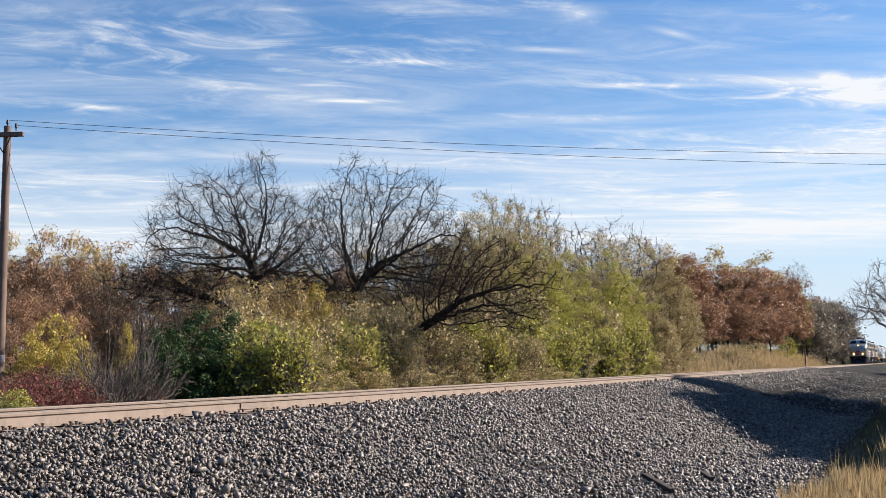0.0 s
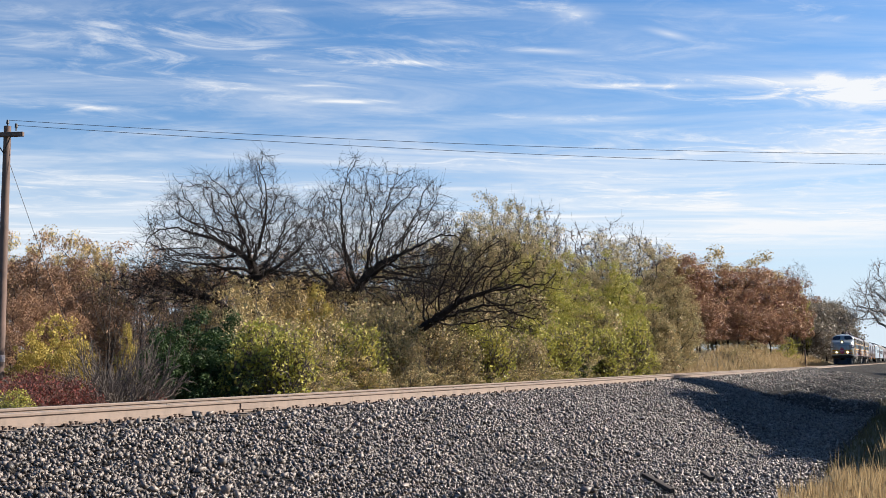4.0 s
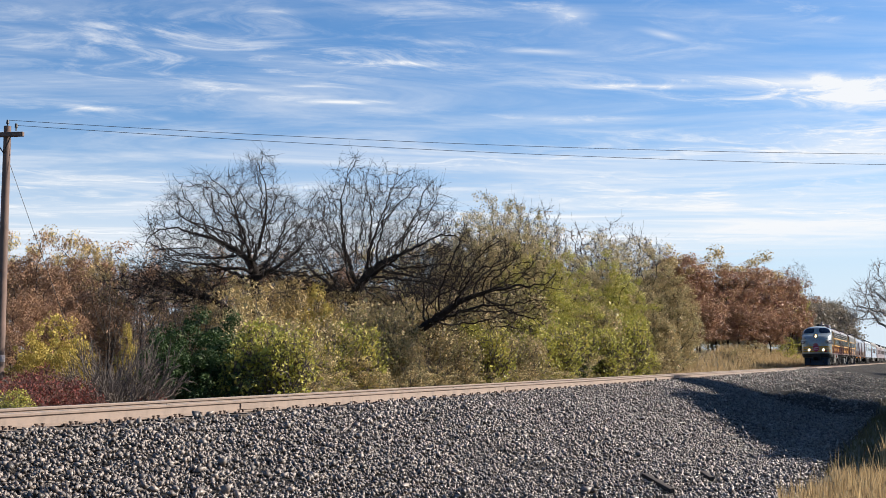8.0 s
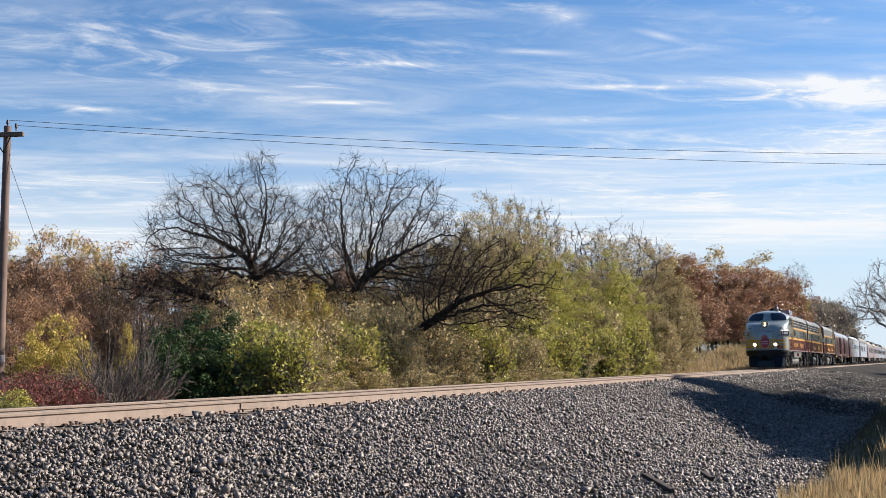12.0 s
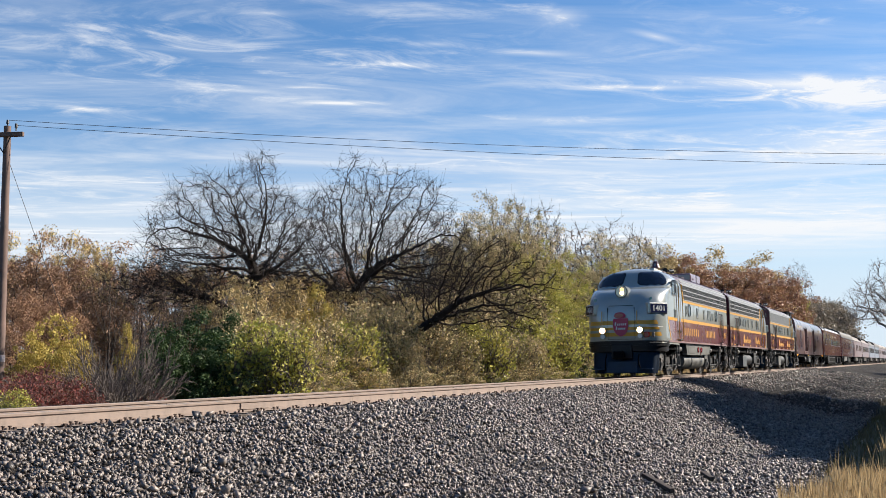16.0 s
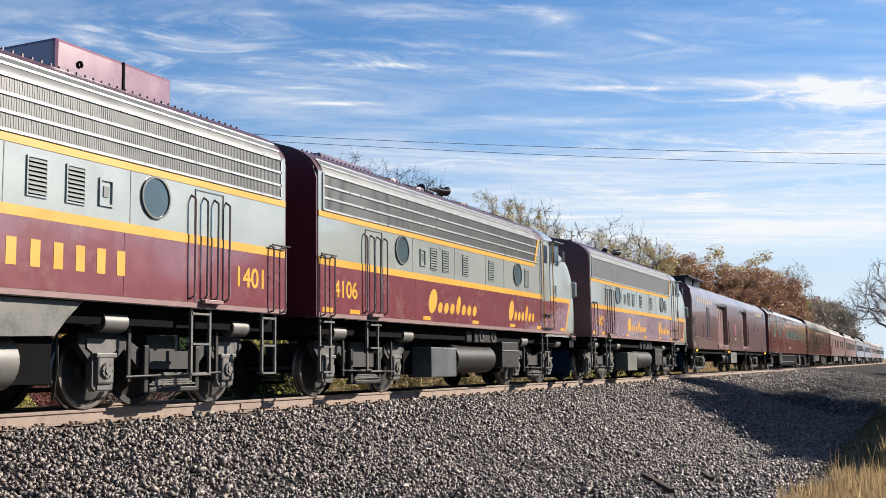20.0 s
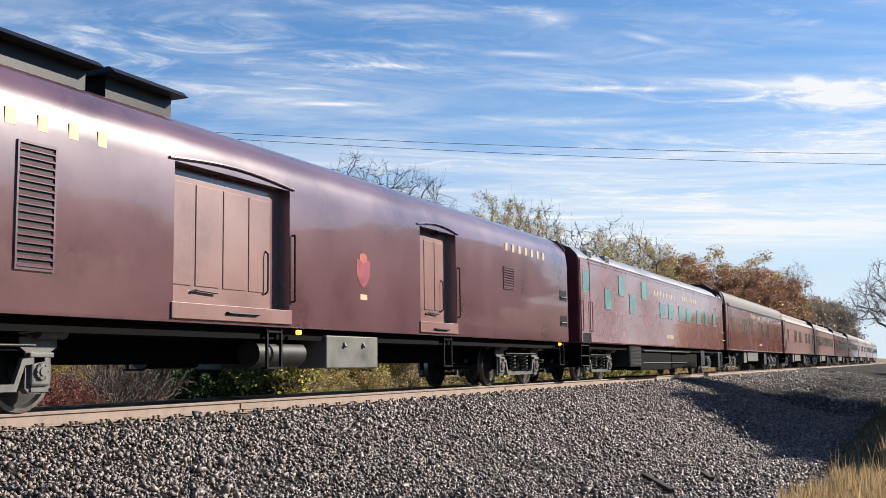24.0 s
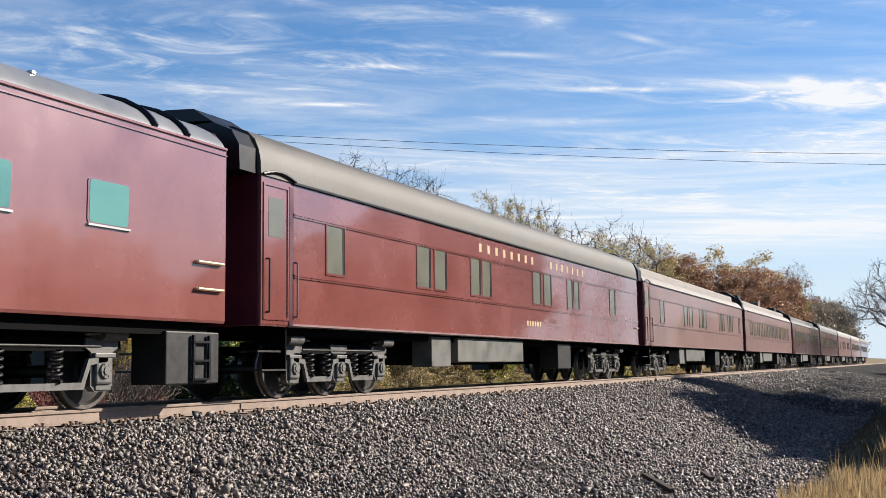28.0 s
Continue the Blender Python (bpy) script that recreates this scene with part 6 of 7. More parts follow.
        extrude_x(bm, [(4.0, 3.9), (4.1, 3.9), (4.42, 3.26), (4.32, 3.23)], *sorted((X, X + s * 0.03)))
        part("grille_flash", bm, YELLOW, th, "slanting yellow bar")
        # rivet line along the roof edge
        bm = bmesh.new()
        for i in range(70):
            box(bm, *sorted((s * 0.96, s * 0.99)), 4.2 + i * 0.155, 4.22 + i * 0.155, 4.40, 4.44)
        tagged(part("roof_rivets", bm, ROOF_MAROON, th), kind="stuff")
        # portholes and louvres
        for y in (5.65, 12.2):
            part("porthole_frame", hoop_x(X, X + s * 0.03, y, 2.83, 0.295, 0.03), GRILLE, th)
            part("porthole", disc_x(*sorted((X - s * 0.02, X + s * 0.012)), y, 2.83, 0.268), GLASS_BLUE, th, "round porthole glass")
        for y in (4.97, 7.45, 9.02, 10.1, 10.72):
            lv = part("louvre", ring_xz(bmesh.new(), *sorted((X, X + s * 0.02)), y - 0.16, y + 0.16, 2.54, 3.02, 0.02), GREY, th, "grey louvred vent")
            part("louvre_back", boxes((*sorted((X - s * 0.02, X + s * 0.003)), y - 0.145, y + 0.145, 2.555, 3.005)), UNDER, lv)
            for i in range(8):
                z = 2.575 + i * 0.054
                bm = extrude_y(bmesh.new(), [(X, z + 0.045), (X + s * 0.028, z + 0.008), (X + s * 0.028, z), (X, z + 0.03)], y - 0.14, y + 0.14)
                part("slat", bm, GREY, lv)
        for y, z in ((11.25, 2.76), (2.68, 2.58)):
            bx = part("filler_box", ring_xz(bmesh.new(), *sorted((X, X + s * 0.025)), y - 0.13, y + 0.13, z - 0.18, z + 0.18, 0.035), GREY, th)
            part("filler_plate", boxes((*sorted((X, X + s * 0.012)), y - 0.05, y + 0.05, z - 0.06, z + 0.08)), GRILLE, bx)
        # cab door, window, handrails
        dr = part("cab_door", rounded_x(*sorted((X - s * 0.01, X + s * 0.012)), 3.12, 3.76, 1.5, 3.9, 0.06), GREY, th, "grey cab door")
        part("door_window", rounded_x(*sorted((X, X + s * 0.016)), 3.3, 3.66, 3.3, 3.8, 0.06), GLASS_DARK, dr)
        part("door_lower", boxes((*sorted((X, X + s * 0.016)), 3.14, 3.74, 1.52, 2.26)), MAROON, dr, "maroon lower door")
        part("door_gasket", ring_xz(bmesh.new(), *sorted((X, X + s * 0.012)), 3.06, 3.82, 1.46, 3.95, 0.022), GRILLE, dr)
        cw = part("cab_window", rounded_x(*sorted((X - s * 0.01, X + s * 0.010)), 2.28, 3.02, 3.32, 3.92, 0.05), GRILLE, th, "cab side window")
        part("sash", rounded_x(*sorted((X, X + s * 0.014)), 2.33, 2.66, 3.37, 3.87, 0.03), GLASS_BLUE, cw)
        part("sash", rounded_x(*sorted((X, X + s * 0.014)), 2.69, 2.98, 3.37, 3.87, 0.03), GLASS_DARK, cw)
        mi = part("mirror", boxes((*sorted((X + s * 0.14, X + s * 0.17)), 2.2, 2.42, 3.42, 3.72), bevel=0.015), BLACK, th)
        part("mirror_arm", tubes(((X, 2.3, 3.8), (X + s * 0.15, 2.3, 3.7), 0.01), ((X, 2.3, 3.4), (X + s * 0.15, 2.3, 3.5), 0.01)), STEEL, mi)
        part("window_visor", boxes((*sorted((X - s * 0.02, X + s * 0.16)), 2.25, 3.05, 3.94, 3.96), bevel=0.005), GREY, th)
        for y in (3.05, 3.85):
            grab(th, [(X, y, 3.85), (X + s * 0.09, y, 3.85), (X + s * 0.09, y, 1.5), (X, y, 1.5)], YELLOW, "cab_handrail")
        for z in (1.5, 1.86):
            part("door_step", boxes((*sorted((X - s * 0.02, X + s * 0.1)), 3.16, 3.72, z, z + 0.03)), STEEL, th)
        for y in (12.97, 13.25, 13.5, 13.78):
            o = 0.08
            grab(th, [(X, y, 2.98 - 0.0 * y), (X + s * o, y, 2.92), (X + s * o, y, 1.55), (X, y, 1.5)], BROWN_RED if y in (12.97, 13.78) else LIGHT_STEEL, "door_handrail")
        dr = part("engine_room_door", ring_xz(bmesh.new(), *sorted((X, X + s * 0.014)), 13.05, 13.72, 1.48, 3.08, 0.014), GRILLE, th, "engine room door seams")
        for y in (14.95, 15.28):
            grab(th, [(X, y, 2.45), (X + s * 0.08, y, 2.42), (X + s * 0.08, y, 1.42), (X, y, 1.4)], BROWN_RED, "corner_handrail")
        part("corner_handrail", tubes(((X + s * 0.08, 14.9, 2.46), (X + s * 0.08, 15.4, 2.46), 0.014)), STEEL, th)
        for y, w in ((3.2, 0.42), (13.1, 0.42), (14.85, 0.36)):
            ladder(th, s * 1.52, y, w, 0.42, 1.4, 3)
        part("step_light", boxes((*sorted((X, X + s * 0.1)), 13.18, 13.62, 1.44, 1.5), bevel=0.01), PINK_SILL, th)
        # lettering
        if lead:
            letter_bars(th, X + s * 0.006, [4.47 + i * 0.42 for i in range(8)], 1.72, 0.32, 0.15, YELLOW, "yellow lettering bar")
            letter_bars(th, X + s * 0.006, [9.31 + i * 0.36 for i in range(7)], 1.72, 0.32, 0.15, YELLOW, "yellow lettering bar")
        else:
            for y0, y1, nlet in ((8.45, 11.25, 8), (4.5, 6.55, 7)):
                cell = (y1 - y0) / (nlet + 0.9)
                for i in range(nlet):
                    first = i == 0
                    y = (y1 - cell * 1.9 if first else y1 - cell * (i + 1.9))
                    tall = 0.52 if first else (0.42 if i == 4 else 0.24)
                    letter_bars(th, X + s * 0.006, [y], 1.62 if first else 1.64, tall, cell * (1.3 if first else 0.72), YELLOW, "yellow slanted lettering block", tilt=-0.3, oval=True)
            for y in (1.9, 3.9, 5.9, 8.3, 10.9, 13.95, 14.9):
                slab("reflector", y, y + 0.36, 1.47, 1.55, YELLOW, 0.009, "yellow reflective strip")
        tm = text_mesh(number, 0.42, 0.002, YELLOW)
        part("road_number", tm, None, th, "yellow road number", at=pose(X + s * 0.009, 14.42 if lead else 14.45, 1.88, 90, 0, 90 * s))
        # tank and boxes between the trucks
        if lead:
            bm = extrude_x(bmesh.new(), [(5.35, 0.88), (5.2, 1.36), (11.0, 1.36), (10.75, 1.15), (10.55, 0.93), (8.6, 0.88)], *sorted((s * 1.30, s * 1.5)))
            sk = part("tank_skirt", bm, TANK, th, "weathered grey tank skirt")
            part("skirt_door", ring_xz(bmesh.new(), *sorted((s * 1.5, s * 1.506)), 5.6, 7.1, 0.95, 1.3, 0.012), STEEL, sk)
            part("vent_slot", boxes((*sorted((s * 1.49, s * 1.503)), 6.0, 6.6, 1.29, 1.35), (*sorted((s * 1.49, s * 1.503)), 8.9, 9.4, 1.27, 1.33)), BLACK, sk)
            for y in (7.8, 8.55):
                part("fuel_filler", hoop_x(s * 1.49, s * 1.54, y, 1.12, 0.12, 0.035), RED_LAMP, sk, "red ringed fuel filler")
                part("filler_cap", disc_x(*sorted((s * 1.49, s * 1.53)), y, 1.14, 0.06), CRIMSON, sk)
            part("filler_tag", boxes((*sorted((s * 1.5, s * 1.515)), 8.36, 8.44, 0.9, 1.2)), RED_LAMP, sk, "red tag")
        else:
            part("battery_box", boxes((*sorted((s * 0.9, s * 1.48)), 5.35, 6.5, 0.46, 1.1), bevel=0.02), STEEL, th, "dark grimy battery box")
            part("box_lid", boxes((*sorted((s * 1.40, s * 1.5)), 5.37, 6.48, 0.86, 0.89), bevel=0.008), LIGHT_STEEL, th)
            part("battery_box", boxes((*sorted((s * 0.9, s * 1.46)), 9.26, 10.57, 0.28, 0.92), bevel=0.02), STEEL_BLUE if number == "4106" else TANK, th, "blue-grey battery box")
            part("air_tank", tubes(((s * 1.1, 6.82, 0.68), (s * 1.1, 9.06, 0.68), 0.33), seg=24), STEEL, th, "grey air tank", smooth=True)
            fp = part("filler_plate", boxes((*sorted((s * 1.3, s * 1.42)), 6.7, 8.1, 1.06, 1.36), bevel=0.02), STEEL, th)
            for y in (7.0, 7.75):
                part("filler_ring", hoop_x(s * 1.41, s * 1.45, y, 1.2, 0.12, 0.03), LIGHT_STEEL, fp, "pale round filler ring")
            for y0, y1 in ((8.2, 8.5),):
                part("filter_canister", boxes((*sorted((s * 1.1, s * 1.4)), y0, y1, 1.05, 1.33), bevel=0.04), STEEL, th)
    # tank body, underframe and trucks
    if lead:
        for s in (-1, 1):
            for y0, y1, r in ((5.5, 7.1, 0.36), (7.22, 9.6, 0.36), (9.66, 10.2, 0.34)):
                part("fuel_tank", tubes(((s * 0.98, y0, 0.62), (s * 0.98, y1, 0.62), r), seg=22), TANK, th, "stained grey fuel tank", smooth=True)
        for s in (-1, 1):
            part("tank_strap", tubes(((s * 0.98, 7.1, 0.62), (s * 0.98, 7.22, 0.62), 0.37), seg=22), BLACK, th)
    part("underframe", boxes((-1.35, 1.35, 0.9, END, 1.1, 1.4), (-1.0, 1.0, 5.2, 11.0, 0.35, 1.1)), UNDER, th, "black underframe")
    diesel_truck(th, 3.25)
    diesel_truck(th, 13.15 if lead else 12.9)
    # roof gear
    for y in (6.3, 8.9, 10.2):
        part("roof_fan", tubes(((0, y, 4.5), (0, y, 4.68), 0.5, 0.48), seg=28), ROOF_MAROON, th, "round roof fan", smooth=True)
    if lead:
        bm = boxes((-0.62, 0.62, 11.3, 13.7, 4.4, 4.98), bevel=0.06)
        rb = part("roof_housing", bm, MAROON, th, "maroon roof housing")
        part("lifting_ring", hoop_x(0.62, 0.645, 11.75, 4.7, 0.05, 0.015, 16), UNDER, rb)
        part("seam_strap", boxes((0.615, 0.635, 12.6, 12.64, 4.45, 4.96)), UNDER, rb)
        bm = tubes(((0.35, 5.18, 4.45), (0.35, 4.97, 5.12), 0.028), ((0.35, 4.68, 4.45), (0.35, 4.89, 5.12), 0.028), ((0.35, 4.85, 5.1), (0.35, 5.01, 5.1), 0.03))
        be = part("bell_yoke", bm, TRIM, th, "bright bell yoke")
        bell = bmesh.new()
        for z0, z1, r0, r1 in ((4.74, 4.78, 0.2, 0.175), (4.78, 4.9, 0.175, 0.125), (4.9, 5.02, 0.125, 0.11), (5.02, 5.07, 0.11, 0.05)):
            tube(bell, (0.35, 4.93, z0), (0.35, 4.93, z1), r0, r1, seg=18)
        part("bell", bell, END_DARK, be, "dark bronze bell", smooth=True)
        part("roof_antenna", boxes((0.6, 0.78, 2.75, 3.45, 4.42, 4.55), (0.6, 0.78, 3.5, 4.2, 4.42, 4.53), bevel=0.015), WHITE, th, "long white antenna bar")
        hy = 7.75
    else:
        part("roof_hatch", boxes((-0.45, 0.45, 11.2, 13.4, 4.42, 4.72), bevel=0.05), DULL_MAROON, th, "maroon roof hatch")
        grab(th, [(0.5, 15.3, 4.5), (0.55, 15.2, 4.66), (0.55, 13.9, 4.68), (0.5, 13.8, 4.5)], BLACK, "roof_handrail", 0.02)
        part("visor_rail", rod([(0.3, 2.3, 4.48), (0.9, 2.35, 4.6), (1.3, 2.5, 4.4)], 0.016), STEEL, th)
        hy = 7.6
    bm = tubes(((0, hy - 0.35, 4.8), (0, hy + 0.35, 4.8), 0.03), seg=10)
    ho = part("air_horn", bm, BLACK, th, "cluster of black air horns")
    for i, x in enumerate((-0.22, 0, 0.22, 0.36, -0.36)):
        tube_b = bmesh.new()
        d = 1 if i % 2 else -1
        tube(tube_b, (x, hy - 0.3 * d, 4.82), (x, hy + 0.22 * d, 4.84), 0.03, 0.05, seg=14)
        tube(tube_b, (x, hy + 0.22 * d, 4.84), (x, hy + 0.36 * d, 4.85), 0.05, 0.12, seg=14)
        part("horn_bell", tube_b, BLACK, ho, smooth=True)
    part("horn_bracket", boxes((-0.05, 0.05, hy - 0.05, hy + 0.05, 4.5, 4.8)), BLACK, ho)
    part("exhaust_stack", boxes((-0.2, 0.2, 5.0, 5.5, 4.5, 4.68), bevel=0.03), BLACK, th)
    return th


# ---- coaches ----
BAG_HALF = [(1.5, 1.17), (1.52, 1.22), (1.52, 3.4), (1.5, 3.62), (1.46, 3.78), (1.4, 3.89), (1.25, 4.06), (1.08, 4.18), (0.85, 4.28), (0.34, 4.42), (0.0, 4.46)]
LIGHT_HALF = [(1.49, 3.84), (1.43, 3.93), (1.34, 4.02), (1.24, 4.1), (0.95, 4.25), (0.66, 4.34), (0.3, 4.40), (0.0, 4.42)]
HEAVY_HALF = [(1.53, 3.585), (1.52, 3.8), (1.48, 4.0), (1.4, 4.18), (1.26, 4.31), (1.0, 4.42), (0.6, 4.5), (0.0, 4.54)]
MONITOR_HALF = [(1.53, 3.585), (1.47, 3.72), (1.36, 3.85), (1.2, 3.96), (1.0, 4.03), (0.98, 4.03), (0.95, 4.27), (0.9, 4.32), (0.5, 4.42), (0.0, 4.46)]


def coach_ends(th, L, half_w=1.46, top=3.9, dark=None):
    for y0, y1, d in ((-0.03, 0.0, -1), (L, L + 0.03, 1)):
        part("end_wall", extrude_y(bmesh.new(), mirror([(half_w, 1.2), (half_w, top), (half_w - 0.2, top + 0.25), (0.6, top + 0.42), (0, top + 0.46)]), min(y0, y1), max(y0, y1)), dark or END_DARK, th, "dark maroon end wall")
        yy = sorted((y0 + d * 0.03, y0 + d * 0.42))
        part("diaphragm", boxes((-0.56, 0.56, *yy, 1.15, 3.5), bevel=0.05), BLACK, th, "black folded diaphragm")
        yy = sorted((y0, y0 + d * 0.6))
        part("coupler", boxes((-0.14, 0.14, *yy, 0.75, 0.98), bevel=0.03), UNDER, th)
        part("air_hose", rod([(0.4, y0, 0.9), (0.42, y0 + d * 0.2, 0.55), (0.4, y0 + d * 0.45, 0.5)], 0.025), UNDER, th)


def coach_window(th, s, X, y0, y1, z0, z1, glass, frame_mat, r=0.05, two=False):
    w = part("window", rounded_x(*sorted((X - s * 0.01, X + s * 0.012)), y0, y1, z0, z1, r), frame_mat, th, "window in a thin frame")
    part("pane", rounded_x(*sorted((X, X + s * 0.0155)), y0 + 0.03, y1 - 0.03, z0 + 0.03, z1 - 0.03, r * 0.7), glass, w)
    part("sill", boxes((*sorted((X, X + s * 0.035)), y0, y1, z0 - 0.015, z0 + 0.012)), TRIM if frame_mat is not GRILLE else frame_mat, w)
    part("blind", boxes((*sorted((X, X + s * 0.017)), y0 + 0.04, y1 - 0.04, z1 - 0.03 - (z1 - z0) * 0.22, z1 - 0.045)), glass, w)


def recess_outline(z0, z1, x):
    return mirror([(1.5, 1.17), (1.52, 1.22), (1.52, z0), (x, z0), (x, z1), (1.51, z1)] + BAG_HALF[3:])


def baggage_car(m):
    th = empty("baggage_car", m, "dull maroon baggage car with recessed sliding doors", "rail car", "passenger cars")
    L = 24.15
    d1, d2 = (6.3, 9.25), (14.2, 16.05)
    bm = bmesh.new()
    plain = mirror(BAG_HALF)
    notch = recess_outline(1.45, 3.44, 1.30)
    for a, b, o in ((0, d1[0], plain), (d1[0], d1[1], notch), (d1[1], d2[0], plain), (d2[0], d2[1], notch), (d2[1], L, plain)):
        extrude_y(bm, o, a, b)
    part("body", bm, DULL_MAROON, th, "smooth dull maroon car body", smooth=True)
    coach_ends(th, L)
    for s in (-1, 1):
        X = 1.52 * s
        for (a, b), n in ((d1, 4), (d2, 3)):
            dr = part("sliding_door", boxes((*sorted((s * 1.26, s * 1.33)), a, b - 0.28, 1.46, 3.3), bevel=0.01), BROWN_RED, th, "dusty maroon sliding door")
            w = (b - 0.28 - a) / n
            for i in range(n):
                part("door_panel", boxes((*sorted((s * 1.32, s * 1.345)), a + i * w + 0.05, a + (i + 1) * w - 0.05, 1.72, 3.22), bevel=0.008), BROWN_RED, dr)
            part("door_handle", rod([(s * 1.34, b - 0.45, 1.7), (s * 1.40, b - 0.45, 1.75), (s * 1.40, b - 0.45, 2.35), (s * 1.34, b - 0.45, 2.4)], 0.014), BLACK, dr)
            part("door_hasp", rod([(s * 1.34, a + 0.6, 1.62), (s * 1.38, a + 0.7, 1.66), (s * 1.38, a + 1.2, 1.64)], 0.018), BLACK, dr)
            bm = bmesh.new()
            k = 10
            for i in range(k):
                f0, f1 = i / k, (i + 1) / k
                y0, y1 = a - 0.12 + (b - a + 0.24) * f0, a - 0.12 + (b - a + 0.24) * f1
                z0, z1 = 3.47 + 0.1 * math.sin(math.pi * f0), 3.47 + 0.1 * math.sin(math.pi * f1)
                tube(bm, (s * 1.53, y0, z0), (s * 1.53, y1, z1), 0.022, seg=6)
            part("rain_gutter", bm, DULL_MAROON, th, "arched rain gutter over the door")
            part("door_sill", boxes((*sorted((X, X + s * 0.03)), a - 0.05, b + 0.03, 1.22, 1.45), bevel=0.008), BROWN_RED, th, "dusty door threshold")
            part("sill_grab", rod([(X, a + 1.2, 1.34), (X + s * 0.07, a + 1.2, 1.34), (X + s * 0.07, a + 2.0, 1.34), (X, a + 2.0, 1.34)] if n == 4 else [(X, a + 0.6, 1.3), (X + s * 0.07, a + 0.6, 1.3), (X + s * 0.07, a + 1.3, 1.3), (X, a + 1.3, 1.3)], 0.016), BLACK, th)
            ladder(th, s * 1.42, b - 0.5, 0.4, 0.5, 1.2, 2, BLACK, "door_step")
            grab(th, [(X, b + 0.07, 2.7), (X + s * 0.06, b + 0.07, 2.7), (X + s * 0.06, b + 0.07, 1.6), (X, b + 0.07, 1.6)], BLACK)
        for y0, y1, z0, z1, n in ((3.47, 4.08, 1.68, 3.2, 16), (18.95, 19.7, 2.42, 2.98, 8)):
            lv = part("vent_grille", ring_xz(bmesh.new(), *sorted((X, X + s * 0.025)), y0, y1, z0, z1, 0.03), DULL_MAROON, th, "louvred vent grille")
            part("vent_back", boxes((*sorted((X - s * 0.01, X + s * 0.003)), y0 + 0.02, y1 - 0.02, z0 + 0.02, z1 - 0.02)), BLACK, lv)
            for i in range(n):
                z = z0 + 0.04 + (z1 - z0 - 0.06) * i / n
                part("slat", extrude_y(bmesh.new(), [(X, z + 0.05), (X + s * 0.03, z + 0.012), (X + s * 0.03, z), (X, z + 0.035)], y0 + 0.03, y1 - 0.03), DULL_MAROON, lv)
        for y in (0.13, L - 0.75):
            for z in (2.35, 1.62):
                # no hollow here: the recess's shade is put into a flat black slab
                rc = part("corner_step", boxes((*sorted((X - s * 0.01, X + s * 0.006)), y, y + 0.62, z, z + 0.3)), BLACK, th, "flat black slab painted as a shaded step recess")
                part("step_bar", tubes(((X + s * 0.03, y + 0.04, z + 0.1), (X + s * 0.03, y + 0.58, z + 0.1), 0.018)), LIGHT_STEEL, rc)
            ladder(th, s * 1.44, y + 0.1, 0.36, 0.5, 1.2, 2, BLACK, "stirrup_step")
        dm = [(0.14 * math.cos(i * math.pi / 2) * 0.55 + 0.3, 1.38 + 0.14 * math.sin(i * math.pi / 2) * 0.7) for i in range(4)]
        part("diamond_plate", extrude_x(bmesh.new(), dm, *sorted((X, X + s * 0.004))), PALE, th, "small pale diamond")
        for y in (0.75, 9.5, 23.3):
            part("marker_light", boxes((*sorted((X - s * 0.05, X + s * 0.03)), y, y + 0.09, 1.06, 1.14), bevel=0.02), AMBER, th, "amber marker light")
        letter_bars(th, s * 1.519, [1.28 + i * 0.5 for i in range(8)], 3.36, 0.2, 0.16, CREAM, "cream lettering bar")
        letter_bars(th, s * 1.519, [19.15 + i * 0.47 for i in range(7)], 3.4, 0.2, 0.16, CREAM, "cream lettering bar")
        sh = part("shield", extrude_x(bmesh.new(), [(11.5, 2.5), (12.02, 2.5), (12.02, 2.22), (11.9, 2.06), (11.76, 1.99), (11.62, 2.06), (11.5, 2.22)], *sorted((X, X + s * 0.004))), FADED_RED, th, "faded red shield emblem")
        part("shield_crest", disc_x(*sorted((X, X + s * 0.005)), 11.76, 2.54, 0.09, 0.15), BEAVER, sh)
        part("car_number_bar", boxes((*sorted((X, X + s * 0.004)), 11.64, 11.9, 1.76, 1.86)), CREAM, th, "cream number bar")
        part("equipment_box", boxes((*sorted((s * 0.8, s * 1.42)), 10.6, 12.5, 0.5, 1.08), bevel=0.02), TANK, th, "grey underfloor box")
        part("box_latch", tubes(((s * 1.42, 11.2, 0.95), (s * 1.46, 11.2, 0.88), 0.03), ((s * 1.42, 11.9, 0.95), (s * 1.46, 11.9, 0.88), 0.03)), LIGHT_STEEL, th)
        part("air_tank", tubes(((s * 1.1, 8.7, 0.75), (s * 1.1, 10.1, 0.75), 0.22), seg=18), STEEL, th, smooth=True)
    part("underframe", boxes((-1.35, 1.35, 0.3, L - 0.3, 0.98, 1.18), (-0.5, 0.5, 4.5, 18.5, 0.6, 1.0)), UNDER, th, "black underframe")
    for y0, y1 in ((3.9, 5.75), (5.95, 7.6)):
        rv = part("roof_vent", boxes((-0.45, 0.45, y0 + 0.1, y1 - 0.1, 4.38, 4.76)), BLACK, th, "raised roof ventilator")
        part("vent_cap", extrude_y(bmesh.new(), [(-0.72, 4.74), (0.72, 4.74), (0.6, 4.84), (-0.6, 4.84)], y0, y1), BLACK, rv, "black ventilator cap")
    part("roof_hatch", boxes((0.2, 0.6, 0.2, 0.75, 4.36, 4.48), bevel=0.02), BLACK, th)
    for y in (2.2, 13.2):
        part("roof_lamp", boxes((0.3, 0.5, y, y + 0.5, 4.36, 4.44), bevel=0.02), BLACK, th)
    coach_truck(th, 3.0)
    coach_truck(th, 21.0)
    return th


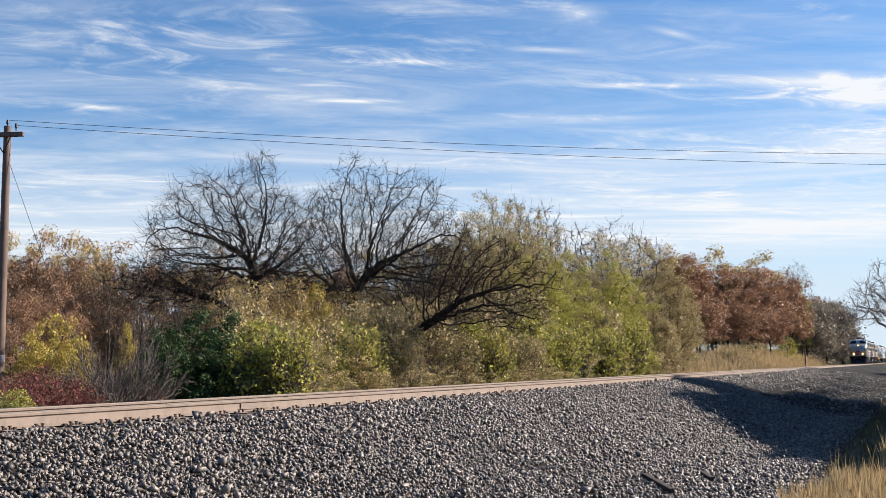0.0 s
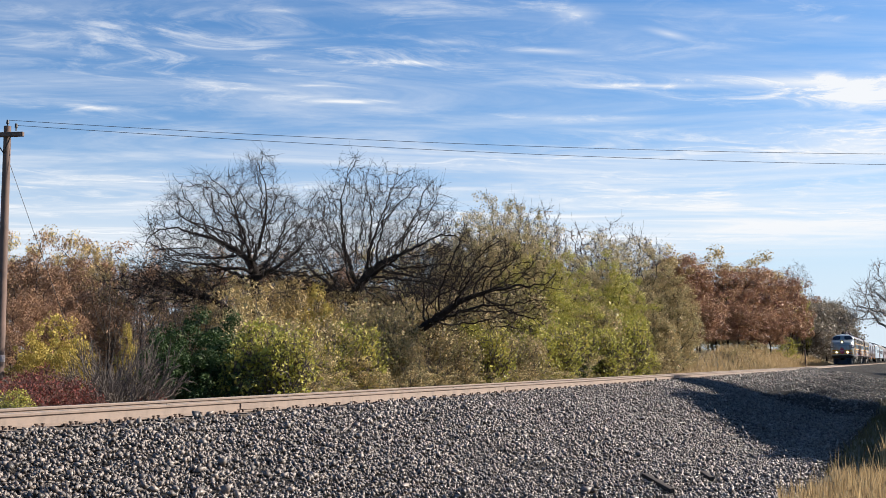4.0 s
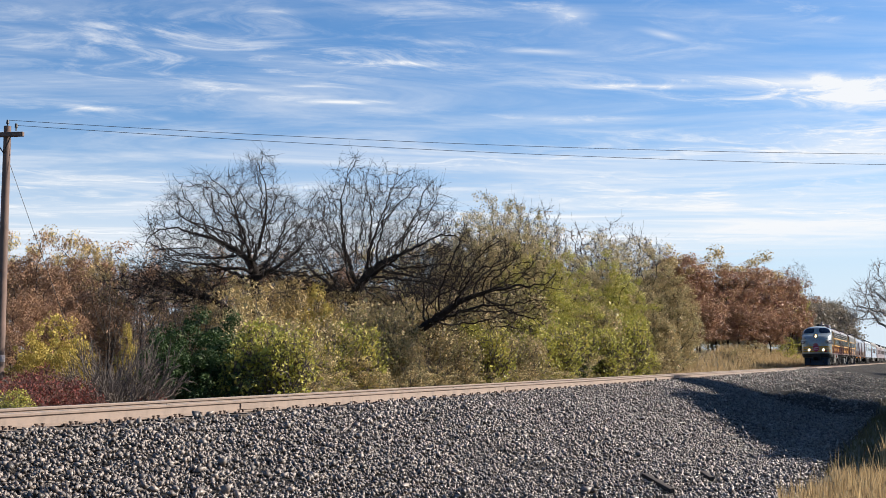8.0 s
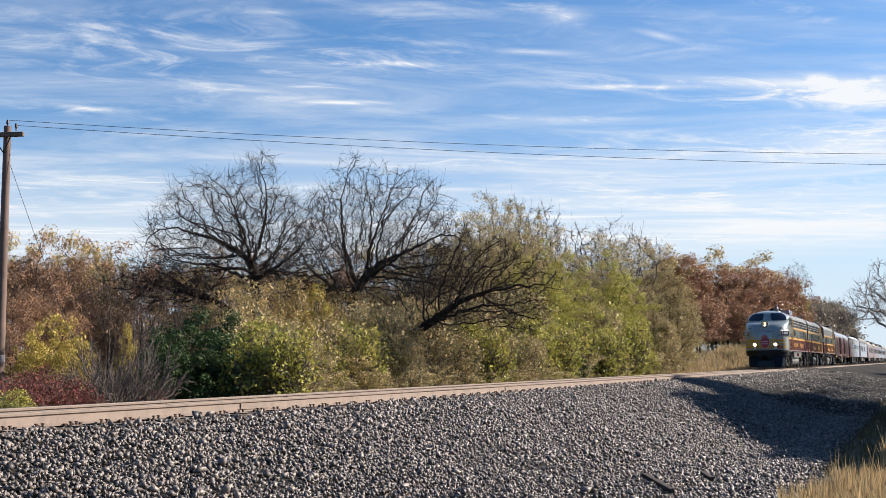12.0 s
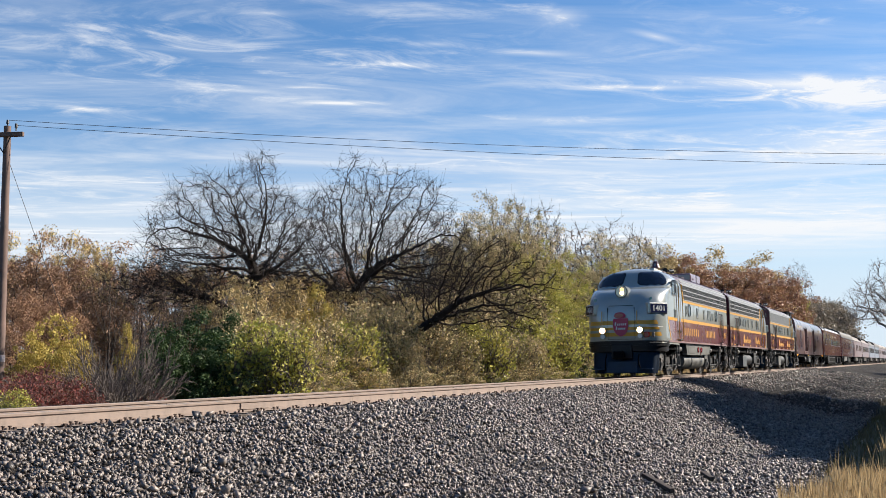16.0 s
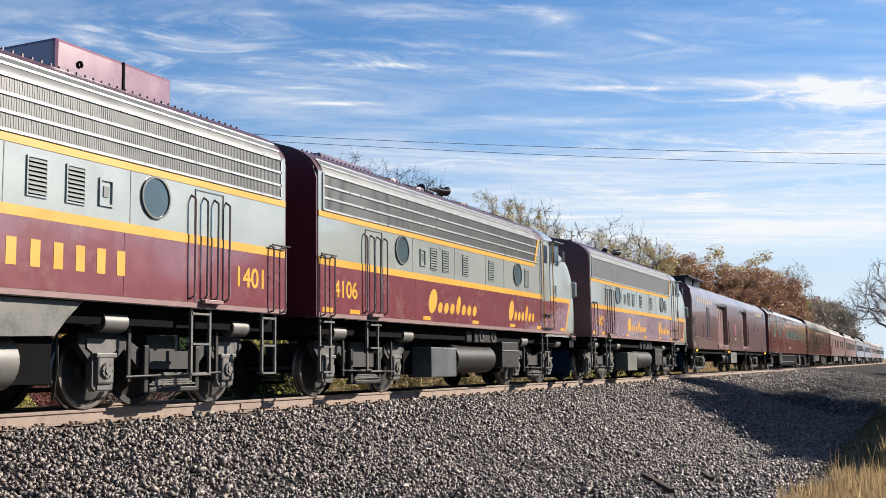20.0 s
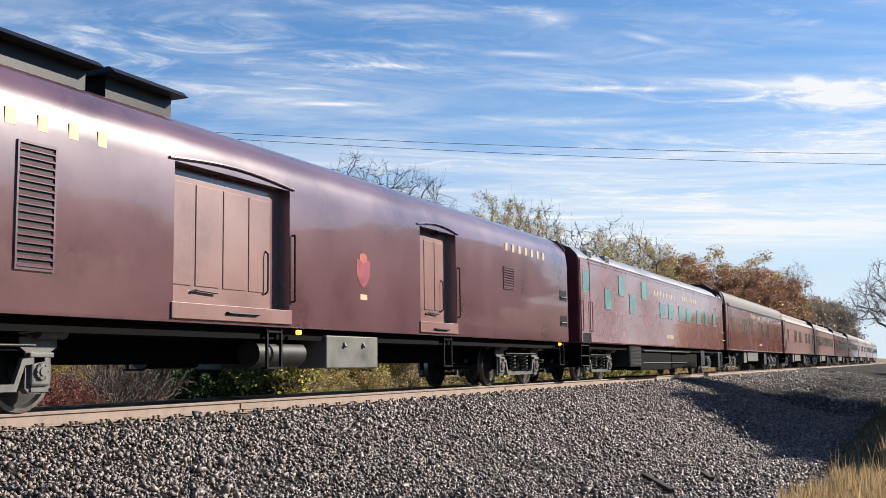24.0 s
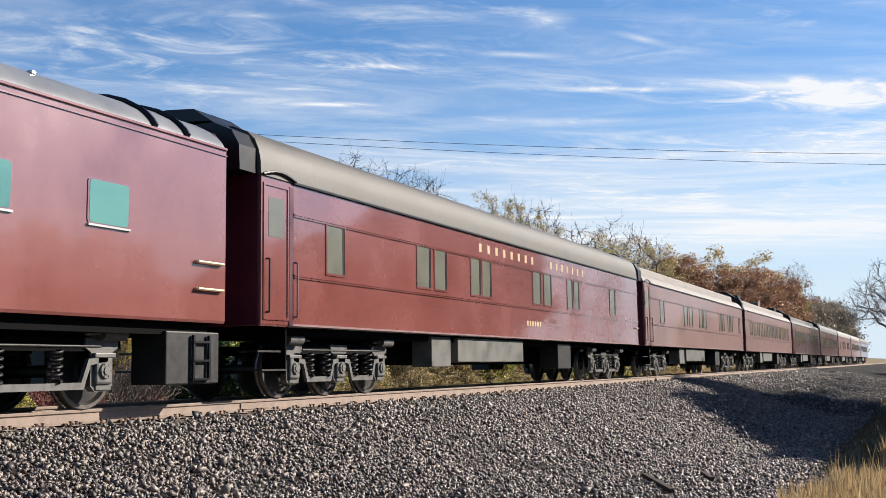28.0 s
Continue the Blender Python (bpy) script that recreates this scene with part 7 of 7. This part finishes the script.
def lightweight_coach(m):
    th = empty("passenger_coach", m, "glossy tuscan-red passenger coach with green-tinted windows", "rail car", "passenger cars")
    L = 25.0
    part("body", extrude_y(bmesh.new(), mirror([(1.5, 1.18), (1.52, 1.22), (1.52, 3.8)]), 0, L), TUSCAN, th, "glossy tuscan-red side")
    part("roof", extrude_y(bmesh.new(), mirror([(1.5, 3.802)] + LIGHT_HALF), -0.01, L + 0.01), ROOF_SILVER, th, "shiny silver-grey roof", smooth=True)
    coach_ends(th, L, 1.47, 3.85)
    spots = [(2.77, 3.58, 2.34, 3.01, 0), (4.53, 5.32, 2.88, 3.57, 0), (5.96, 6.78, 2.33, 3.0, 0), (7.74, 8.58, 2.92, 3.58, 0), (10.7, 11.7, 2.34, 2.95, 1), (12.21, 13.21, 2.34, 2.95, 0), (14.23, 15.24, 2.34, 2.95, 0), (15.76, 16.76, 2.34, 2.95, 0), (18.04, 19.04, 2.34, 2.95, 0), (19.95, 20.92, 2.34, 2.95, 0), (22.12, 22.89, 2.34, 2.95, 0)]
    for s in (-1, 1):
        X = 1.52 * s
        part("gutter", boxes((*sorted((X - s * 0.01, X + s * 0.03)), 0.9, L, 3.79, 3.83), bevel=0.008), TUSCAN, th, "roof gutter rail")
        part("gutter", boxes((*sorted((X - s * 0.01, X + s * 0.02)), 0.9, L, 3.70, 3.72)), MAROON, th)
        for y0, y1, z0, z1, f in spots:
            coach_window(th, s, X, y0, y1, z0, z1, GLASS_TEAL, TRIM if f else MAROON, 0.07)
        dr = part("vestibule_door", boxes((*sorted((X - s * 0.02, X + s * 0.01)), 0.17, 1.04, 1.52, 3.62), bevel=0.01), TUSCAN, th, "vestibule door")
        part("door_window", rounded_x(*sorted((X, X + s * 0.014)), 0.36, 0.92, 2.78, 3.42, 0.07), GLASS_DARK if s < 0 else GLASS_TEAL, dr)
        part("window_trim", ring_xz(bmesh.new(), *sorted((X, X + s * 0.018)), 0.33, 0.95, 2.75, 3.45, 0.025), TRIM, dr)
        part("door_rail", boxes((*sorted((X, X + s * 0.03)), 0.17, 1.04, 2.54, 2.59), (*sorted((X, X + s * 0.02)), 0.15, 1.06, 1.48, 1.53)), TUSCAN, dr)
        for y in (0.12, 1.1):
            part("door_post", boxes((*sorted((X, X + s * 0.025)), y - 0.05, y + 0.05, 1.2, 3.75), bevel=0.008), TUSCAN, th)
            grab(th, [(X, y, 2.45), (X + s * 0.07, y, 2.45), (X + s * 0.07, y, 1.55), (X, y, 1.55)], BROWN_RED, "door_grab")
        # solid block, black for the shade inside an open step well
        part("step_well", boxes((*sorted((s * 1.0, s * 1.525)), 0.2, 1.02, 1.17, 1.49)), BLACK, th, "solid black block painted as the shaded step well")
        for z, x in ((1.12, 1.46), (0.8, 1.46), (0.5, 1.5)):
            part("vestibule_step", boxes((*sorted((s * 1.05, s * x)), 0.22, 1.0, z - 0.03, z)), STEEL, th)
        part("step_side", boxes((*sorted((s * 1.05, s * 1.47)), 0.18, 0.21, 0.45, 1.2), (*sorted((s * 1.05, s * 1.47)), 1.01, 1.04, 0.45, 1.2)), UNDER, th)
        for y in (L - 0.72, ):
            for z in (2.05, 1.66):
                grab(th, [(X, y, z), (X + s * 0.06, y, z), (X + s * 0.06, y + 0.6, z), (X, y + 0.6, z)], CREAM, "corner_grab", 0.022)
        letter_bars(th, X, [9.84 + i * 0.5 for i in range(8)], 3.17, 0.19, 0.16, CREAM, "cream lettering bar")
        letter_bars(th, X, [15.0 + i * 0.475 for i in range(7)], 3.22, 0.19, 0.16, CREAM, "cream lettering bar")
        letter_bars(th, X, [11.85 + i * 0.165 + (0.08 if i > 1 else 0) for i in range(7)], 1.53, 0.15, 0.09, CREAM, "cream nameplate bar")
        ac = part("grille_box", boxes((*sorted((s * 0.8, s * 1.44)), 6.1, 7.7, 0.42, 1.17), bevel=0.015), STEEL, th, "ribbed grey air-conditioner box")
        for i in range(14):
            part("slat", boxes((*sorted((s * 1.44, s * 1.465)), 6.14, 7.66, 0.46 + i * 0.05, 0.485 + i * 0.05)), STEEL, ac)
        bx = part("equipment_box", boxes((*sorted((s * 0.8, s * 1.42)), 23.8, 25.0, 0.3, 1.05), bevel=0.02), STEEL, th, "grey underfloor box")
        ladder(th, s * 1.46, 24.35, 0.36, 0.35, 1.0, 3, BLACK, "stirrup_step")
        part("equipment_box", boxes((*sorted((s * 0.7, s * 1.3)), 8.2, 13.4, 0.28, 1.1), bevel=0.03), UNDER, th, "black underfloor box")
        part("pipe", tubes(((s * 1.35, 8.5, 1.0), (s * 1.35, 17.0, 1.0), 0.03), ((s * 1.3, 8.5, 0.55), (s * 1.3, 16.5, 0.55), 0.025)), STEEL, th)
        part("water_tank", boxes((*sorted((s * 0.7, s * 1.25)), 13.8, 19.2, 0.3, 1.1), bevel=0.08), UNDER, th, "black underfloor tank")
        part("battery_box", boxes((*sorted((s * 0.9, s * 1.4)), 19.4, 20.3, 0.4, 1.1), bevel=0.02), STEEL, th)
        for y in (1.15, 3.2):
            part("roof_louvre", boxes((*sorted((s * 1.02, s * 1.45)), y, y + 0.5, 3.86, 4.12), bevel=0.02), ROOF_SILVER, th, "silver roof vent")
            for i in range(4):
                part("slat", boxes((*sorted((s * 1.44, s * 1.465)), y + 0.06, y + 0.44, 3.89 + i * 0.05, 3.91 + i * 0.05)), BLACK, th)
        for y in (23.4, 24.1):
            bm = bmesh.new()
            pts = [(s * (x + 0.012), z + 0.012) for x, z in LIGHT_HALF]
            for (xa, za), (xb, zb) in zip(pts, pts[1:]):
                tube(bm, (xa, y, za), (xb, y, zb), 0.05, seg=6)
            part("roof_strap", bm, BLACK, th, "black roof strap")
    part("roof_grab", rod([(0.5, 1.4, 4.34), (0.5, 1.45, 4.5), (0.5, 2.2, 4.5), (0.5, 2.25, 4.34)], 0.015), BLACK, th)
    part("roof_step", rod([(1.3, 2.2, 4.05), (1.36, 2.3, 4.12), (1.36, 2.6, 4.1), (1.3, 2.7, 4.0), (1.4, 2.75, 3.95)], 0.018), BLACK, th)
    for i in range(11):
        part("roof_rivet", boxes((0.98, 1.06, 4.6 + i * 1.7, 4.68 + i * 1.7, 4.2, 4.25), bevel=0.01), TRIM, th)
    part("underframe", boxes((-1.35, 1.35, 1.1, L - 0.2, 1.0, 1.19), (-0.6, 0.6, 4.5, 20.5, 0.5, 1.0)), UNDER, th, "black underframe")
    coach_truck(th, 3.2, 2, 2.6)
    coach_truck(th, 21.6, 2, 2.6)
    return th


def heavyweight_coach(m, paint, roof_mat, half, label, windows, L=24.0, door=True, gear=0, detail=True, glass=None):
    th = empty("heavyweight_coach", m, label, "rail car", "passenger cars")
    part("body", extrude_y(bmesh.new(), mirror([(1.5, 1.18), (1.52, 1.22), (1.52, 3.58)]), 0, L), paint, th, "riveted steel side")
    part("roof", extrude_y(bmesh.new(), mirror([(1.55, 3.582)] + half), -0.02, L + 0.02), roof_mat, th, "weathered rounded roof", smooth=half is not MONITOR_HALF)
    coach_ends(th, L, 1.47, 3.62)
    hood = mirror([(1.46, 3.6), (1.44, 4.0), (1.3, 4.24), (0.9, 4.42), (0.0, 4.5)])
    part("roof_hood", extrude_y(bmesh.new(), hood, -0.5, -0.022), BLACK, th, "black end hood")
    part("hood_vent", extrude_y(bmesh.new(), mirror([(0.95, 4.4), (0.55, 4.66), (0.0, 4.7)]), -0.5, 0.5), BLACK, th, "raised black hood ventilator")
    for s in (-1, 1):
        X = 1.52 * s
        part("gutter", boxes((*sorted((X - s * 0.01, X + s * 0.045)), 0.9, L, 3.565, 3.6)), BLACK, th)
        for z in (3.06, 2.04):
            part("belt_rail", boxes((*sorted((X - s * 0.01, X + s * 0.022)), 0.92 if door else 0, L, z - 0.045, z + 0.02), (*sorted((X, X + s * 0.034)), 0.92 if door else 0, L, z - 0.012, z + 0.008)), paint, th, "raised belt rail")
        part("side_sill", boxes((*sorted((X - s * 0.01, X + s * 0.02)), 0.9, L, 1.2, 1.235)), PINK_SILL, th)
        if door:
            dr = part("vestibule_door", boxes((*sorted((X - s * 0.02, X + s * 0.004)), 0.1, 0.72, 1.3, 3.42)), paint, th, "vestibule door")
            part("door_window", boxes((*sorted((X, X + s * 0.008)), 0.2, 0.62, 2.62, 3.26)), GLASS_GREY, dr)
            part("door_frame", ring_xz(bmesh.new(), *sorted((X, X + s * 0.02)), 0.05, 0.78, 1.28, 3.48, 0.04), paint, dr)
            part("door_post", boxes((*sorted((X - s * 0.02, X + s * 0.015)), 0.8, 0.92, 1.2, 3.5)), END_DARK, th)
            grab(th, [(X, 0.96, 2.25), (X + s * 0.07, 0.96, 2.25), (X + s * 0.07, 0.96, 1.35), (X, 0.96, 1.35)], BROWN_RED)
            grab(th, [(X, 0.14, 2.25), (X + s * 0.07, 0.14, 2.25), (X + s * 0.07, 0.14, 1.4), (X, 0.14, 1.4)], STEEL)
            bm = bmesh.new()
            for i in range(6):
                f0, f1 = i / 6, (i + 1) / 6
                tube(bm, (s * 1.56, f0 * 0.95, 3.6 + 0.09 * math.sin(math.pi * f0)), (s * 1.56, f1 * 0.95, 3.6 + 0.09 * math.sin(math.pi * f1)), 0.025, seg=6)
            part("door_gutter", bm, BLACK, th)
            for z, x in ((0.5, 1.48), (0.8, 1.4)):
                part("vestibule_step", boxes((*sorted((s * 1.0, s * x)), 0.1, 0.8, z - 0.03, z)), STEEL, th)
            part("step_side", boxes((*sorted((s * 1.0, s * 1.46)), 0.8, 0.83, 0.45, 1.25)), UNDER, th)
        for y0, y1 in windows:
            w = part("window", ring_xz(bmesh.new(), *sorted((X, X + s * 0.018)), y0 - 0.03, y1 + 0.03, 2.12, 3.05, 0.04), paint, th, "sash window")
            part("pane", boxes((*sorted((X - s * 0.01, X + s * 0.005)), y0, y1, 2.15, 3.02)), glass or GLASS_GREY, w)
            # black strip drawn on the pane for the shadow of the window jamb
            part("sash_shadow_strip", boxes((*sorted((X, X + s * 0.012)), y1 - 0.07, y1 + 0.0, 2.15, 3.02)), BLACK, w)
        if detail:
            letter_bars(th, X, [9.0 + i * 0.52 for i in range(8)], 3.2, 0.2, 0.15, CREAM, "faded cream lettering bar")
            letter_bars(th, X, [14.2 + i * 0.5 for i in range(7)], 3.2, 0.2, 0.14, CREAM, "faded cream lettering bar")
            letter_bars(th, X, [12.2 + i * 0.2 for i in range(6)], 1.55, 0.13, 0.11, CREAM, "cream nameplate bar")
        part("equipment_box", boxes((*sorted((s * 0.9, s * 1.38)), 6.6, 7.6, 0.5, 1.15), bevel=0.02), TANK, th, "grey underfloor box")
        part("battery_box", boxes((*sorted((s * 0.8, s * 1.4)), 7.95, 12.2, 0.6, 1.15), bevel=0.02), TANK, th, "long grey battery box")
        part("equipment_box", boxes((*sorted((s * 0.8, s * 1.36)), 15.2, 16.4, 0.4, 1.12), bevel=0.02), STEEL, th)
        grab(th, [(X, L - 0.5, 1.8), (X + s * 0.05, L - 0.5, 1.8), (X + s * 0.05, L - 0.1, 1.8), (X, L - 0.1, 1.8)], CREAM)
    part("underframe", boxes((-1.3, 1.3, 0.9, L - 0.2, 1.05, 1.2), (-0.55, 0.55, 5, 19.5, 0.55, 1.05)), UNDER, th, "black underframe")
    if detail:
        for y in (1.6, 3.4, 9.5, 15, 20):
            part("roof_ventilator", boxes((0.15, 0.6, y, y + 0.6, 4.38, 4.5), bevel=0.04), BLACK, th, "low roof ventilator")
    for i in range(gear):
        y = 3 + i * (L - 6) / max(1, gear - 1)
        rv = part("roof_ventilator", boxes((0.1, 0.7, y, y + 1.1, 4.36, 4.68), bevel=0.06), ROOF_OLIVE if i % 2 else BLACK, th, "tall roof ventilator")
    coach_truck(th, 3.15, 3, 3.15)
    coach_truck(th, L - 3.15, 3, 3.15)
    return th


# ---- main ----
build_ground()
build_stones()
build_track()
build_trees()
build_grass()
build_pole()
build_bits()
clouds = build_clouds()

train = []


def place(th, y, turn=0.0):
    train.append((th, y, turn))


place(locomotive(pose(0, 30.6, 0), "1401", True, "grey and maroon bulldog-nosed diesel locomotive with yellow stripes"), 30.6)
place(locomotive(pose(0, 62.4, 0), "4106", False, "grey and maroon diesel locomotive coupled nose rearward"), 62.4, 180.0)
place(locomotive(pose(0, 78.65, 0), "4107", False, "grey and maroon diesel locomotive with a long glazed side grille"), 78.65, 180.0)
place(baggage_car(pose(0, 79.5, 0)), 79.5)
place(lightweight_coach(pose(0, 104.85, 0)), 104.85)
WIN_RED = [(2.0, 2.63), (5.62, 6.28), (6.48, 7.1), (8.46, 9.05), (9.14, 9.72), (12.7, 13.35), (13.6, 14.24), (15.7, 16.2), (16.35, 16.85), (20.3, 20.95)]
place(heavyweight_coach(pose(0, 130.78, 0), TUSCAN, ROOF_OLIVE, HEAVY_HALF, "red heavyweight coach with belt rails and a sooty roof", WIN_RED), 130.78)
WIN_PAIR = [(2.6, 3.3), (7.2, 7.9), (8.3, 9.0), (10.6, 11.3), (11.6, 12.3), (15.8, 16.4), (16.7, 17.3), (18.4, 19.0), (19.3, 19.9), (22.0, 22.5)]
WIN_ROW = [(1.8 + 1.55 * i, 2.75 + 1.55 * i) for i in range(13)]
y = 155.85
for k, (paint, roof, half, wins, gear, lab) in enumerate((
        (BROWN_RED, ROOF_TAN, MONITOR_HALF, WIN_PAIR, 0, "dusty brown-red coach with a stepped tan roof"),
        (BROWN_RED, ROOF_TAN, MONITOR_HALF, WIN_ROW, 3, "brown-red coach with a row of windows and roof ventilators"),
        (DULL_MAROON, ROOF_OLIVE, MONITOR_HALF, WIN_ROW, 0, "maroon coach with a row of sash windows"),
        (DULL_MAROON, ROOF_OLIVE, HEAVY_HALF, WIN_ROW, 4, "maroon coach with tall roof ventilators"),
        (BROWN_RED, ROOF_TAN, HEAVY_HALF, WIN_PAIR, 0, "pale brown coach far back in the train"),
        (BROWN_RED, ROOF_TAN, HEAVY_HALF, WIN_ROW, 0, "pale brown coach near the end of the train"),
        (DULL_MAROON, ROOF_OLIVE, HEAVY_HALF, WIN_ROW, 0, "last maroon coach of the train"))):
    place(heavyweight_coach(pose(0, y, 0), paint, roof, half, lab, wins, L=23.4, gear=gear, detail=False, door=k == 0), y)
    y += 24.5


def motions():
    walk(clouds, [(0, pose(0, 0, 420)), (28, pose(-43, 2.4, 420))])

    def run(t):
        return -10.5175 * (t - 17) - 0.0109 * (t - 17) ** 2

    for th, y0, turn in train:
        walk(th, [(t, pose(0, y0 + run(t), 0, 0, 0, turn)) for t in [2.0 * i for i in range(15)]])
    n = 460
    turns = [(28.0 * i / n, math.degrees(run(28.0 * i / n) / 0.508)) for i in range(n + 1)]
    for w, yw in spinning:
        top = w.parent.parent
        d = -1 if top.name.startswith("diesel_locomotive") and top.name != "diesel_locomotive" else 1
        walk(w, [(t, pose(0, yw, 0.508, -a * d)) for t, a in turns])


motions()
